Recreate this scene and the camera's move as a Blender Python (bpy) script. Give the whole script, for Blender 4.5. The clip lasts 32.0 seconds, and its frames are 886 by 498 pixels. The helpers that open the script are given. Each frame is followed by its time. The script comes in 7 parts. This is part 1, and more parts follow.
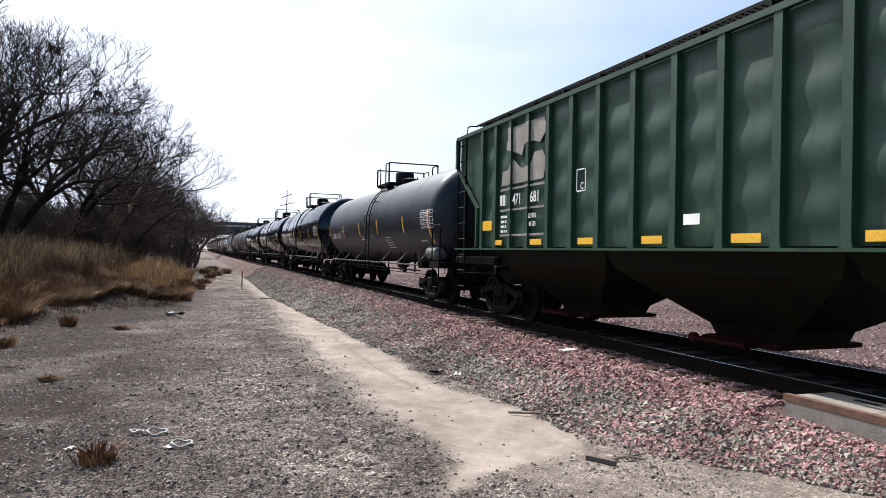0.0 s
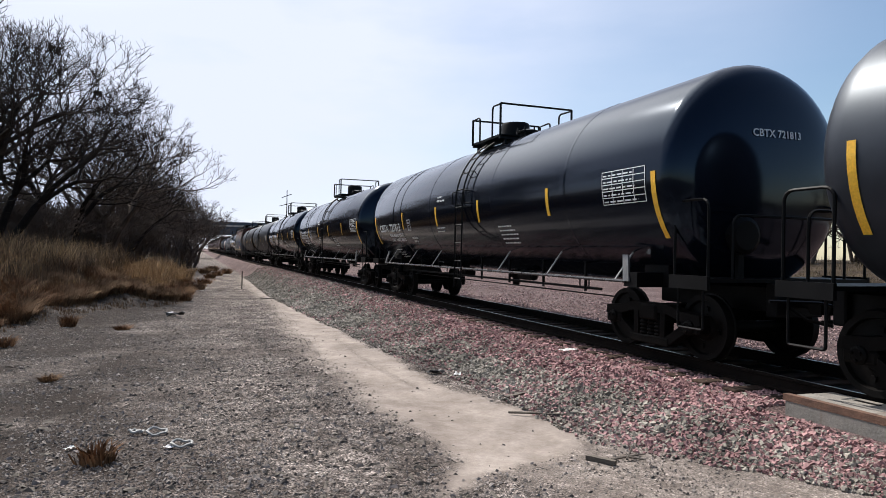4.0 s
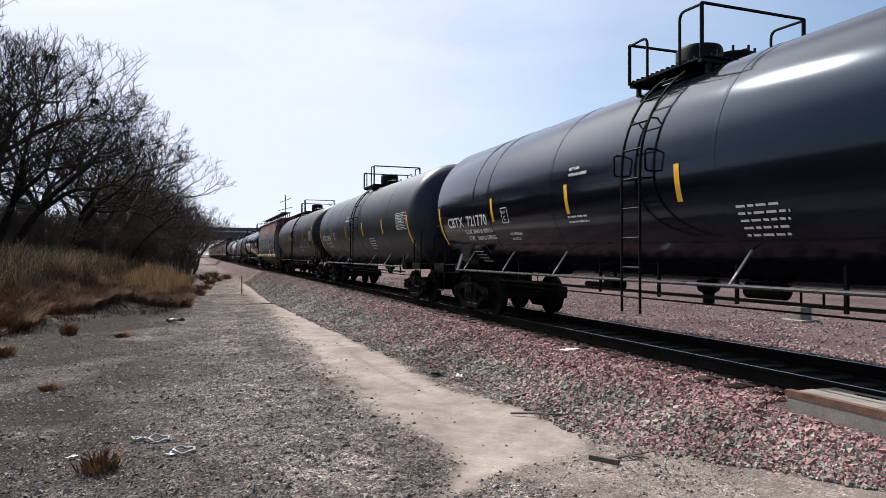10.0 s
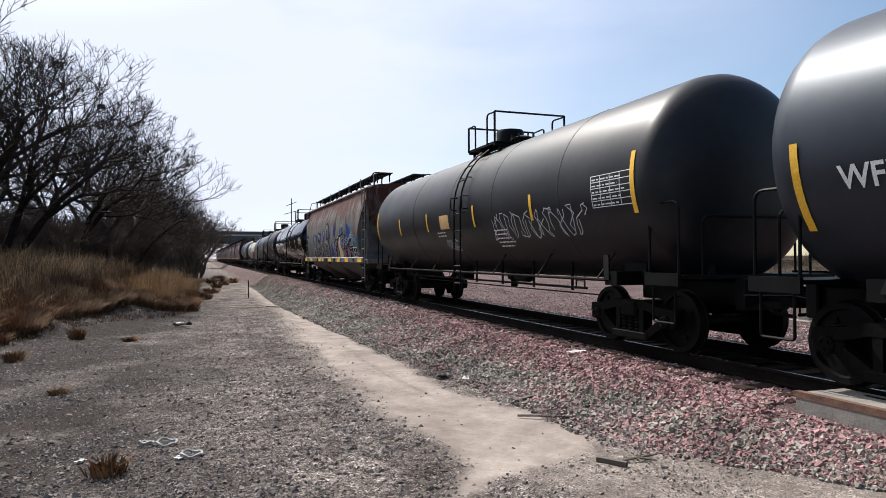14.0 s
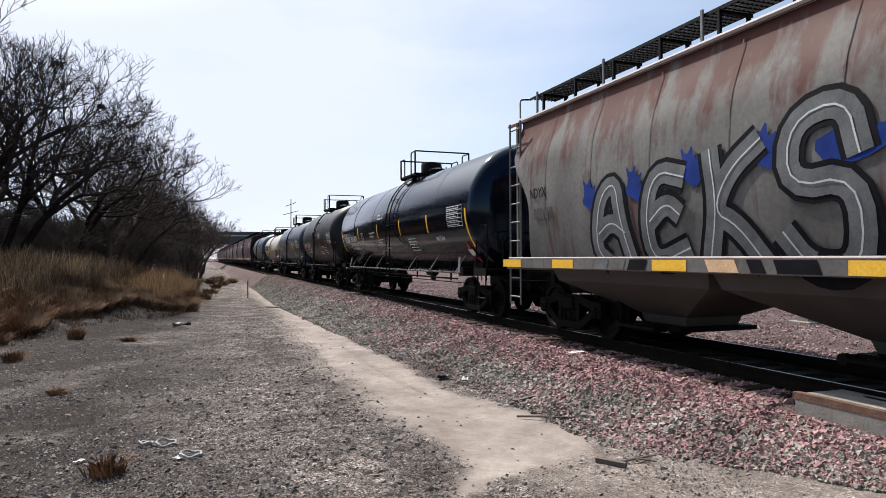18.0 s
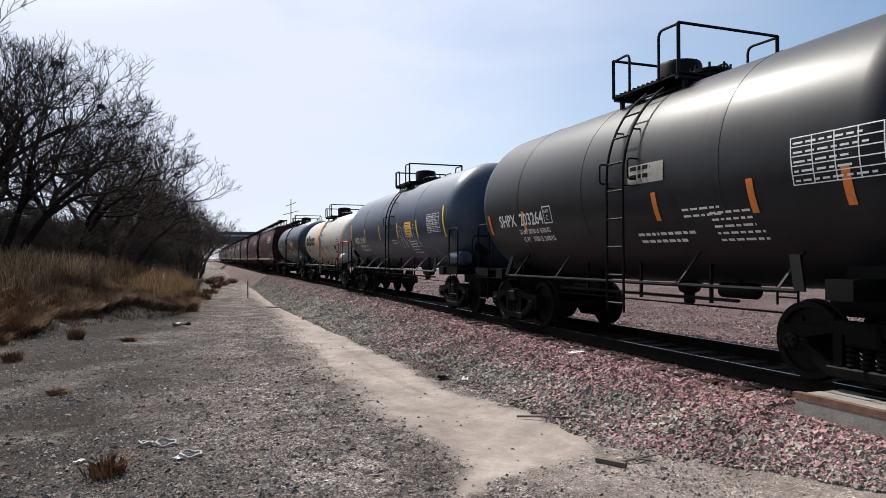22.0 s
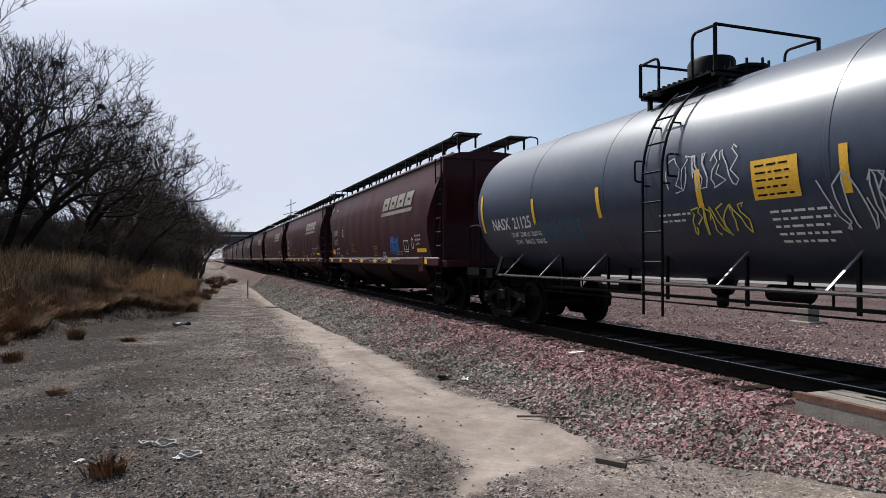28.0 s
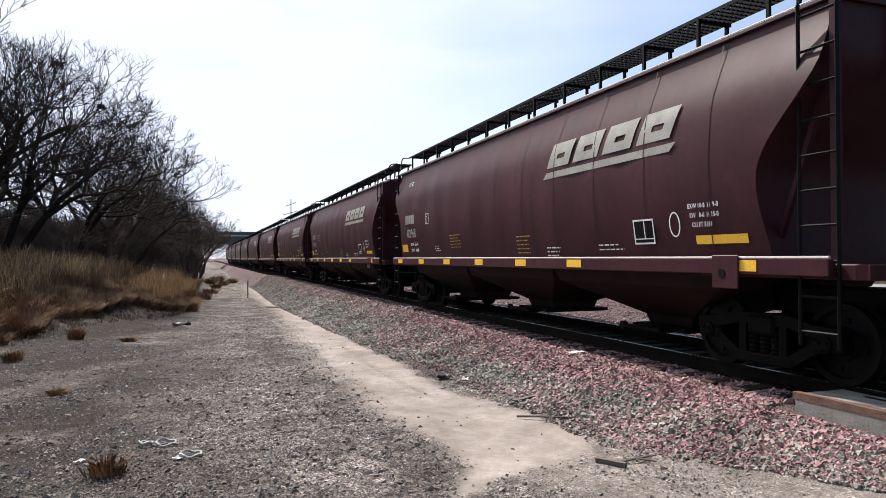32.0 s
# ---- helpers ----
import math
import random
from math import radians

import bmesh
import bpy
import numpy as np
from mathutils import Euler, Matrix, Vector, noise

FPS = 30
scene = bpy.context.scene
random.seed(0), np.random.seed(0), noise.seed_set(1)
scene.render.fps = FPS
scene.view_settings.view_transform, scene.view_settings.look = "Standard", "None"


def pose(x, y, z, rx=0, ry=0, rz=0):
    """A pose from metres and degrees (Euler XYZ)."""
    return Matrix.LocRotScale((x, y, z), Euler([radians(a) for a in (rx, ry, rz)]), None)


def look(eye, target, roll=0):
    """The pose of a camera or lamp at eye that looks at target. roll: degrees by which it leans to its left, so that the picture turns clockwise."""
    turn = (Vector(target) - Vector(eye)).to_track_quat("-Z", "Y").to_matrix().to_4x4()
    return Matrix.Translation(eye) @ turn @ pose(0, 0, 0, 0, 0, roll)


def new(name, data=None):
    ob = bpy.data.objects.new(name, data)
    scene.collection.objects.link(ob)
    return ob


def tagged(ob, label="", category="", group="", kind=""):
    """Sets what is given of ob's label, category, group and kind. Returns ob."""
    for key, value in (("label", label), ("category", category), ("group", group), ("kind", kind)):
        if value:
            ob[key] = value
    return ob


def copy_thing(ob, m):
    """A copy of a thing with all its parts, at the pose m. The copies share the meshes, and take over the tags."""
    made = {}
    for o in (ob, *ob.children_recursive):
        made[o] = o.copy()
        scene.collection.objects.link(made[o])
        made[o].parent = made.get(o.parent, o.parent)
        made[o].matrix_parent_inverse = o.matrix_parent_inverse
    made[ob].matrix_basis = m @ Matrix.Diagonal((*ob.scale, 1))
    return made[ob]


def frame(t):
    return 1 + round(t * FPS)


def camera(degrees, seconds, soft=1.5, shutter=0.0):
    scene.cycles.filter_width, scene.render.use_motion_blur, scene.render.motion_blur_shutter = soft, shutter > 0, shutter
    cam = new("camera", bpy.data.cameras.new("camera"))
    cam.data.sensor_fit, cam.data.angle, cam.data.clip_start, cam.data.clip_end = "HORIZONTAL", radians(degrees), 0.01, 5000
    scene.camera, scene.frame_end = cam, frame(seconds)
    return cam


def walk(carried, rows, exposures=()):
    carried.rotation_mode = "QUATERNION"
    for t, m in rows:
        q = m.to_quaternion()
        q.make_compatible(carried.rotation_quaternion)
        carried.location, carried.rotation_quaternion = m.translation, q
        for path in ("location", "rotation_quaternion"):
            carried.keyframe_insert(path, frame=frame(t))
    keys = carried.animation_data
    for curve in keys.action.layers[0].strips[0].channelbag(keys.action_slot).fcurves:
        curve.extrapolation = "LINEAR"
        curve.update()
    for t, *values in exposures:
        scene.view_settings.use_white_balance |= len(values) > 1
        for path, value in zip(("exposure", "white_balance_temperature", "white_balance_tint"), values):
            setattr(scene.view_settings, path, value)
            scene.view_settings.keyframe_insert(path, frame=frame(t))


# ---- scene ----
# ---- camera: a tripod shot beside the line, nudged a few times ----
cam = camera(67.45, 32.0, soft=0.75)
EYE = (0.0, 0.0, 1.439)
VIEW = [
    (0, 90.318, -1.07, -20.407), (6.5, 90.318, -1.07, -20.407), (7, 90.318, -1.07, -20.407), (7.5, 90.283, -0.227, -21.501),
    (8, 90.352, -0.16, -21.548), (8.5, 90.356, -0.21, -21.564), (9, 90.309, -0.982, -20.546), (9.5, 90.362, -0.372, -20.385),
    (10, 90.48, -0.077, -20.457), (10.5, 90.565, 0.246, -20.47), (11, 90.618, 0.031, -20.068), (11.5, 90.673, 0.363, -20.075),
    (12, 90.698, 0.453, -20.008), (12.5, 90.714, 0.708, -19.963), (13, 90.748, 0.569, -19.947), (13.5, 90.778, 0.378, -19.955),
    (14, 90.698, 0.266, -19.948), (14.5, 90.681, 0.196, -19.94), (16.5, 90.749, 0.187, -19.991), (32, 90.749, 0.187, -19.991),
]
walk(cam, [(t, pose(*EYE, rx, ry, rz)) for t, rx, ry, rz in VIEW], exposures=[(0, 0.7), (1, 0.62), (6, 0.4), (9, 0.43), (13, 0.48), (17, 0.46), (19, 0.48), (25, 0.16), (28, 0.1), (30, 0.46), (32, 0.64)])

# ---- daylight: high sun up the line, thin haze over a pale blue sky ----
SUN_AZ, SUN_EL = -17.0, 51.0          # degrees; azimuth from the line's far end, minus towards the trees
sun_way = Vector((math.sin(radians(SUN_AZ)) * math.cos(radians(SUN_EL)), math.cos(radians(SUN_AZ)) * math.cos(radians(SUN_EL)), math.sin(radians(SUN_EL))))
sun = new("sun", bpy.data.lights.new("sun", "SUN"))
sun.data.energy, sun.data.angle, sun.data.color = 5.0, radians(0.6), (1.0, 0.95, 0.88)
sun.matrix_world = look(sun_way * 60, (0, 0, 0))

world = bpy.data.worlds.new("sky")
scene.world = world
world.use_nodes = True
wn, wl = world.node_tree.nodes, world.node_tree.links
wn.clear()
sky = wn.new("ShaderNodeTexSky")
sky.sky_type, sky.sun_disc, sky.sun_elevation, sky.sun_rotation = "NISHITA", False, radians(SUN_EL), radians(SUN_AZ)
sky.air_density, sky.dust_density, sky.ozone_density = 1.1, 0.4, 2.0
haze_tc = wn.new("ShaderNodeTexCoord")


def wmath(op, a, b=None, clamp=False):
    q = wn.new("ShaderNodeMath")
    q.operation, q.use_clamp = op, clamp
    for slot, v in zip(q.inputs, (a, b)):
        if isinstance(v, (int, float)):
            slot.default_value = v
        elif v is not None:
            wl.new(v, slot)
    return q.outputs["Value"]


# thin cloud, bright round the sun and along the horizon, with faint streaks
sun_dot = wn.new("ShaderNodeVectorMath")
sun_dot.operation = "DOT_PRODUCT"
sun_dot.inputs[1].default_value = sun_way
wl.new(haze_tc.outputs["Generated"], sun_dot.inputs[0])
halo = wn.new("ShaderNodeMapRange")
halo.interpolation_type = "SMOOTHSTEP"
halo.inputs["From Min"].default_value, halo.inputs["From Max"].default_value = 0.38, 0.84
wl.new(sun_dot.outputs["Value"], halo.inputs["Value"])
sep = wn.new("ShaderNodeSeparateXYZ")
wl.new(haze_tc.outputs["Generated"], sep.inputs["Vector"])
rim = wmath("MULTIPLY", wmath("SUBTRACT", 1.0, wmath("MULTIPLY", sep.outputs["Z"], 3.2), True), 0.5)
haze_map = wn.new("ShaderNodeMapping")
haze_map.inputs["Scale"].default_value = (1.4, 0.9, 4.5)
haze_noise = wn.new("ShaderNodeTexNoise")
haze_noise.inputs["Scale"].default_value, haze_noise.inputs["Detail"].default_value = 1.9, 6.0
wl.new(haze_tc.outputs["Generated"], haze_map.inputs["Vector"])
wl.new(haze_map.outputs["Vector"], haze_noise.inputs["Vector"])
streaks = wmath("MULTIPLY", wmath("SUBTRACT", haze_noise.outputs["Fac"], 0.47), 1.5)
amount = wmath("ADD", wmath("ADD", halo.outputs["Result"], wmath("MULTIPLY", rim, wmath("ADD", halo.outputs["Result"], 0.05))), wmath("MULTIPLY", streaks, wmath("ADD", halo.outputs["Result"], 0.08)), True)
haze_mix = wn.new("ShaderNodeMix")
haze_mix.data_type = "RGBA"
haze_mix.inputs["B"].default_value = (6.65, 7.15, 8.6, 1)
wl.new(amount, haze_mix.inputs["Factor"])
sky_bg, sky_out = wn.new("ShaderNodeBackground"), wn.new("ShaderNodeOutputWorld")
sky_bg.inputs["Strength"].default_value = 0.095
wl.new(sky.outputs["Color"], haze_mix.inputs["A"])
glow = wn.new("ShaderNodeMapRange")
glow.interpolation_type = "SMOOTHSTEP"
glow.inputs["From Min"].default_value, glow.inputs["From Max"].default_value = 0.82, 0.98
wl.new(sun_dot.outputs["Value"], glow.inputs["Value"])
veil = wn.new("ShaderNodeMix")
veil.data_type = "RGBA"
veil.inputs["B"].default_value = (22, 22.5, 23.5, 1)
wl.new(glow.outputs["Result"], veil.inputs["Factor"])
wl.new(haze_mix.outputs["Result"], veil.inputs["A"])
wl.new(veil.outputs["Result"], sky_bg.inputs["Color"])
wl.new(sky_bg.outputs["Background"], sky_out.inputs["Surface"])

# ---- materials ----
def mat(name, col, col2=None, rough=0.5, metal=0.0, scale=4.0, bump=0.15, fine=40.0, spread=0.25, rvar=0.15, streak=0.0, streak_col=(0.2, 0.1, 0.05), island=0.0, coat=0.0, spec=0.5, tint=(1, 1, 1)):
    """Two scales of tone, fine relief, uneven gloss and, where asked, streaks that run down."""
    m = bpy.data.materials.new(name)
    m.use_nodes = True
    n, l = m.node_tree.nodes, m.node_tree.links
    b = n["Principled BSDF"]
    b.inputs["Metallic"].default_value = metal
    b.inputs["Coat Weight"].default_value = coat
    b.inputs["Coat Roughness"].default_value = 0.12
    b.inputs["Specular IOR Level"].default_value = spec
    b.inputs["Specular Tint"].default_value = (*tint, 1)
    tc = n.new("ShaderNodeTexCoord")
    big, small = n.new("ShaderNodeTexNoise"), n.new("ShaderNodeTexNoise")
    big.inputs["Scale"].default_value, big.inputs["Detail"].default_value = scale, 5
    small.inputs["Scale"].default_value, small.inputs["Detail"].default_value = fine, 3
    for q in (big, small):
        l.new(tc.outputs["Object"], q.inputs["Vector"])
    ramp = n.new("ShaderNodeValToRGB")
    ramp.color_ramp.elements[0].position, ramp.color_ramp.elements[1].position = 0.5 - spread, 0.5 + spread
    ramp.color_ramp.elements[0].color, ramp.color_ramp.elements[1].color = (*col, 1), (*(col2 or [min(1, c * 1.35) for c in col]), 1)
    l.new(big.outputs["Fac"], ramp.inputs["Fac"])
    mul = n.new("ShaderNodeMix")
    mul.data_type, mul.blend_type = "RGBA", "MULTIPLY"
    mul.inputs["Factor"].default_value = 0.5
    l.new(ramp.outputs["Color"], mul.inputs["A"])
    tone = n.new("ShaderNodeMapRange")
    tone.inputs["From Min"].default_value, tone.inputs["From Max"].default_value = 0.3, 0.7
    tone.inputs["To Min"].default_value, tone.inputs["To Max"].default_value = 0.7, 1.25
    l.new(small.outputs["Fac"], tone.inputs["Value"])
    l.new(tone.outputs["Result"], mul.inputs["B"])
    out = mul.outputs["Result"]
    if island:
        geo, obi, add = n.new("ShaderNodeNewGeometry"), n.new("ShaderNodeObjectInfo"), n.new("ShaderNodeMath")
        add.operation = "ADD"
        l.new(geo.outputs["Random Per Island"], add.inputs[0])
        l.new(obi.outputs["Random"], add.inputs[1])
        wrap = n.new("ShaderNodeMath")
        wrap.operation = "FRACT"
        l.new(add.outputs["Value"], wrap.inputs[0])
        rng = n.new("ShaderNodeMapRange")
        rng.inputs["To Min"].default_value, rng.inputs["To Max"].default_value = 1 - island, 1 + island
        l.new(wrap.outputs["Value"], rng.inputs["Value"])
        m2 = n.new("ShaderNodeMix")
        m2.data_type, m2.blend_type = "RGBA", "MULTIPLY"
        m2.inputs["Factor"].default_value = 1.0
        l.new(out, m2.inputs["A"])
        l.new(rng.outputs["Result"], m2.inputs["B"])
        out = m2.outputs["Result"]
    if streak:
        mp, sn, sr, sm = n.new("ShaderNodeMapping"), n.new("ShaderNodeTexNoise"), n.new("ShaderNodeValToRGB"), n.new("ShaderNodeMix")
        mp.inputs["Scale"].default_value = (0.6, 3.0, 0.45)
        sn.inputs["Scale"].default_value, sn.inputs["Detail"].default_value = 1.6, 7
        sr.color_ramp.elements[0].position, sr.color_ramp.elements[1].position = 0.62 - streak * 0.25, 0.75 - streak * 0.12
        sm.data_type = "RGBA"
        sm.inputs["B"].default_value = (*streak_col, 1)
        l.new(tc.outputs["Object"], mp.inputs["Vector"])
        l.new(mp.outputs["Vector"], sn.inputs["Vector"])
        l.new(sn.outputs["Fac"], sr.inputs["Fac"])
        l.new(sr.outputs["Color"], sm.inputs["Factor"])
        l.new(out, sm.inputs["A"])
        out = sm.outputs["Result"]
    l.new(out, b.inputs["Base Color"])
    rr = n.new("ShaderNodeMapRange")
    rr.inputs["To Min"].default_value, rr.inputs["To Max"].default_value = max(0.03, rough - rvar), min(1, rough + rvar)
    l.new(big.outputs["Fac"], rr.inputs["Value"])
    l.new(rr.outputs["Result"], b.inputs["Roughness"])
    if bump:
        bp = n.new("ShaderNodeBump")
        bp.inputs["Strength"].default_value, bp.inputs["Distance"].default_value = bump, 0.02
        l.new(small.outputs["Fac"], bp.inputs["Height"])
        l.new(bp.outputs["Normal"], b.inputs["Normal"])
    return m


M_BLACK = mat("tank_black_gloss", (0.002, 0.003, 0.006), (0.004, 0.0055, 0.01), rough=0.12, rvar=0.04, scale=0.7, bump=0.008, fine=2.2, spec=0.36, tint=(0.5, 0.7, 1.0))
M_CHAR = mat("tank_charcoal", (0.009, 0.0105, 0.015), (0.018, 0.02, 0.027), rough=0.42, rvar=0.08, scale=0.7, bump=0.02, fine=5, spec=0.4, tint=(0.7, 0.84, 1.0))
M_DUST = mat("tank_dusty_black", (0.009, 0.0092, 0.0115), (0.017, 0.0172, 0.02), rough=0.42, rvar=0.1, scale=0.8, bump=0.02, fine=6, streak=0.15, streak_col=(0.009, 0.0085, 0.009), spec=0.25)
M_BLUE = mat("tank_slate_blue", (0.02, 0.028, 0.05), (0.035, 0.045, 0.074), rough=0.4, rvar=0.06, scale=0.6, bump=0.02, fine=6, streak=0.1, streak_col=(0.026, 0.03, 0.044), spec=0.55, tint=(0.8, 0.9, 1.0))
M_WHITE = mat("tank_dirty_white", (0.32, 0.3, 0.276), (0.432, 0.412, 0.384), rough=0.5, scale=1.2, bump=0.02, fine=8, streak=0.12, streak_col=(0.36, 0.3, 0.22))
M_ORANGE = mat("rust_orange_stain", (0.5, 0.26, 0.08), (0.62, 0.42, 0.2), rough=0.7, scale=2.5, bump=0.05, fine=20)
M_BROWN = mat("hopper_brown", (0.034, 0.0095, 0.0135), (0.054, 0.0165, 0.021), rough=0.5, rvar=0.12, scale=0.9, bump=0.03, fine=8, streak=0.25, streak_col=(0.03, 0.011, 0.013), spec=0.13)
M_GREEN = mat("hopper_green", (0.0156, 0.0432, 0.0276), (0.0239, 0.0607, 0.0396), rough=0.5, rvar=0.1, scale=1.2, bump=0.03, fine=9, streak=0.2, streak_col=(0.015, 0.036, 0.024), spec=0.3)
M_GREY = mat("hopper_grey_rusted", (0.0858, 0.0796, 0.0757), (0.156, 0.1482, 0.1404), rough=0.7, scale=1.5, bump=0.05, fine=14, streak=0.18, streak_col=(0.075, 0.034, 0.027), spec=0.2)


def rust_from_top(m, z0, z1, colour):
    """Rust that comes down from the roof edge, ragged at its lower end."""
    n, l = m.node_tree.nodes, m.node_tree.links
    b = n["Principled BSDF"]
    old = b.inputs["Base Color"].links[0].from_socket
    tc, sep = n.new("ShaderNodeTexCoord"), n.new("ShaderNodeSeparateXYZ")
    mp, nz = n.new("ShaderNodeMapping"), n.new("ShaderNodeTexNoise")
    mp.inputs["Scale"].default_value = (1, 1.1, 0.35)
    nz.inputs["Scale"].default_value, nz.inputs["Detail"].default_value, nz.inputs["Roughness"].default_value = 1.6, 9, 0.65
    l.new(tc.outputs["Object"], mp.inputs["Vector"])
    l.new(mp.outputs["Vector"], nz.inputs["Vector"])
    l.new(tc.outputs["Object"], sep.inputs["Vector"])
    up, add, lim = n.new("ShaderNodeMapRange"), n.new("ShaderNodeMath"), n.new("ShaderNodeMapRange")
    up.inputs["From Min"].default_value, up.inputs["From Max"].default_value = z0, z1
    up.inputs["To Min"].default_value, up.inputs["To Max"].default_value = -0.2, 0.11
    add.operation = "ADD"
    lim.inputs["From Min"].default_value, lim.inputs["From Max"].default_value = 0.45, 0.57
    l.new(sep.outputs["Z"], up.inputs["Value"])
    l.new(up.outputs["Result"], add.inputs[0])
    l.new(nz.outputs["Fac"], add.inputs[1])
    l.new(add.outputs["Value"], lim.inputs["Value"])
    mx = n.new("ShaderNodeMix")
    mx.data_type = "RGBA"
    mx.inputs["B"].default_value = (*colour, 1)
    l.new(lim.outputs["Result"], mx.inputs["Factor"])
    l.new(old, mx.inputs["A"])
    l.new(mx.outputs["Result"], b.inputs["Base Color"])


rust_from_top(M_GREY, 2.0, 4.1, (0.07, 0.021, 0.016))


def rust_band(m, y0, y1, lean, colour):
    """A stain that has run down round the shell, broken up at its edges."""
    n, l = m.node_tree.nodes, m.node_tree.links
    b = n["Principled BSDF"]
    old = b.inputs["Base Color"].links[0].from_socket
    tc, sep, nz = n.new("ShaderNodeTexCoord"), n.new("ShaderNodeSeparateXYZ"), n.new("ShaderNodeTexNoise")
    mp = n.new("ShaderNodeMapping")
    mp.inputs["Scale"].default_value = (0.4, 2.2, 0.35)
    nz.inputs["Scale"].default_value, nz.inputs["Detail"].default_value = 2.0, 8
    l.new(tc.outputs["Object"], mp.inputs["Vector"])
    l.new(mp.outputs["Vector"], nz.inputs["Vector"])
    l.new(tc.outputs["Object"], sep.inputs["Vector"])

    def calc(op, a, c):
        q = n.new("ShaderNodeMath")
        q.operation = op
        for slot, v in zip(q.inputs, (a, c)):
            if isinstance(v, (int, float)):
                slot.default_value = v
            else:
                l.new(v, slot)
        return q.outputs["Value"]

    along = calc("SUBTRACT", calc("ADD", sep.outputs["Y"], calc("MULTIPLY", sep.outputs["Z"], lean)), (y0 + y1) / 2)
    edge = calc("SUBTRACT", 1.0, calc("DIVIDE", calc("ABSOLUTE", along, 0), abs(y1 - y0) / 2))
    lim = n.new("ShaderNodeMapRange")
    lim.inputs["From Min"].default_value, lim.inputs["From Max"].default_value = 0.1, 0.75
    lim.inputs["To Max"].default_value = 0.9
    l.new(calc("ADD", edge, calc("MULTIPLY", calc("SUBTRACT", nz.outputs["Fac"], 0.5), 2.2)), lim.inputs["Value"])
    mx = n.new("ShaderNodeMix")
    mx.data_type = "RGBA"
    mx.inputs["B"].default_value = (*colour, 1)
    l.new(lim.outputs["Result"], mx.inputs["Factor"])
    l.new(old, mx.inputs["A"])
    l.new(mx.outputs["Result"], b.inputs["Base Color"])


rust_band(M_WHITE, 1.1, -1.1, -0.45, (0.5, 0.27, 0.11))
rust_band(M_WHITE, -0.55, -1.05, -0.45, (0.24, 0.1, 0.04))
# pale colour painted in for sunlight along the sills and eaves
M_CAP = mat("sunlit_pale_ledge", (0.3, 0.24, 0.235), (0.42, 0.36, 0.35), rough=0.7, scale=2.5, bump=0.05)
M_PRINT = mat("faded_yellow_print", (0.3, 0.17, 0.03), (0.42, 0.25, 0.05), rough=0.6, scale=9, bump=0)
# hopper brown again, darkened so the colour holds the shade under the body
M_BAY_SHADE = mat("shaded_brown_bay", (0.01, 0.005, 0.005), (0.022, 0.011, 0.011), rough=0.7, scale=1.5, bump=0.08, fine=14, spec=0.08)
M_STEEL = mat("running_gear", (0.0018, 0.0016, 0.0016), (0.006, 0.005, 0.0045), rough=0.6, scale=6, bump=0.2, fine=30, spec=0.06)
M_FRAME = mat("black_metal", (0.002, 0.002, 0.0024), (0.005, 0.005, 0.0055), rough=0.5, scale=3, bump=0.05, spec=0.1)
M_PIPE = mat("glossy_black_pipe", (0.015, 0.015, 0.016), (0.03, 0.03, 0.031), rough=0.28, scale=5, bump=0.03, spec=0.9)
M_GALV = mat("pale_rail_steel", (0.1, 0.1, 0.105), (0.18, 0.18, 0.18), rough=0.4, scale=5, bump=0.05, metal=0.3)
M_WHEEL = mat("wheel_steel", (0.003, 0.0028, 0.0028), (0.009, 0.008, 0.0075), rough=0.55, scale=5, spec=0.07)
M_AMBER = mat("reflective_orange", (0.62, 0.16, 0.02), (0.7, 0.21, 0.03), rough=0.45, scale=8, bump=0.02)
M_YELLOW = mat("reflective_yellow", (0.75, 0.4, 0.02), (0.8, 0.46, 0.04), rough=0.45, scale=8, bump=0.02)
M_LETTER = mat("lettering_white", (0.62, 0.62, 0.61), (0.75, 0.75, 0.74), rough=0.6, scale=9, bump=0)
M_LOGO = mat("logo_worn_white", (0.17, 0.1573, 0.1403), (0.306, 0.2848, 0.255), rough=0.6, scale=3, bump=0.02)
M_RED = mat("sign_red", (0.45, 0.03, 0.04), rough=0.5)
M_GATE = mat("gate_red", (0.012, 0.0025, 0.0025), (0.025, 0.005, 0.0045), rough=0.6, spec=0.05)
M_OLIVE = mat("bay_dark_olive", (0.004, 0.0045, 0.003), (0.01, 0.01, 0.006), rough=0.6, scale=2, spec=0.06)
M_RAIL = mat("rail_side", (0.006, 0.0045, 0.004), (0.014, 0.01, 0.008), rough=0.8, spec=0.06, scale=4, fine=30)
M_SHINE = mat("worn_rail_top", (0.34, 0.33, 0.32), (0.5, 0.49, 0.48), rough=0.3, metal=1.0, scale=3, bump=0.02)
M_TIE = mat("weathered_timber", (0.02, 0.013, 0.01), (0.055, 0.036, 0.027), rough=0.9, scale=5, bump=0.5, fine=35, island=0.3, spec=0.1)
M_STONE = mat("pink_quartzite", (0.152, 0.0784, 0.0784), (0.336, 0.204, 0.2), rough=0.85, scale=0.9, bump=0.2, fine=40, island=0.5, spec=0.2)
M_STONE_F = mat("dull_pink_quartzite", (0.176, 0.112, 0.108), (0.32, 0.224, 0.216), rough=0.85, scale=0.9, bump=0.2, fine=40, island=0.45, spec=0.2)
M_STONE_G = mat("grey_quartzite", (0.104, 0.0944, 0.0784), (0.296, 0.268, 0.232), rough=0.85, scale=0.9, bump=0.2, fine=40, island=0.55, spec=0.2)
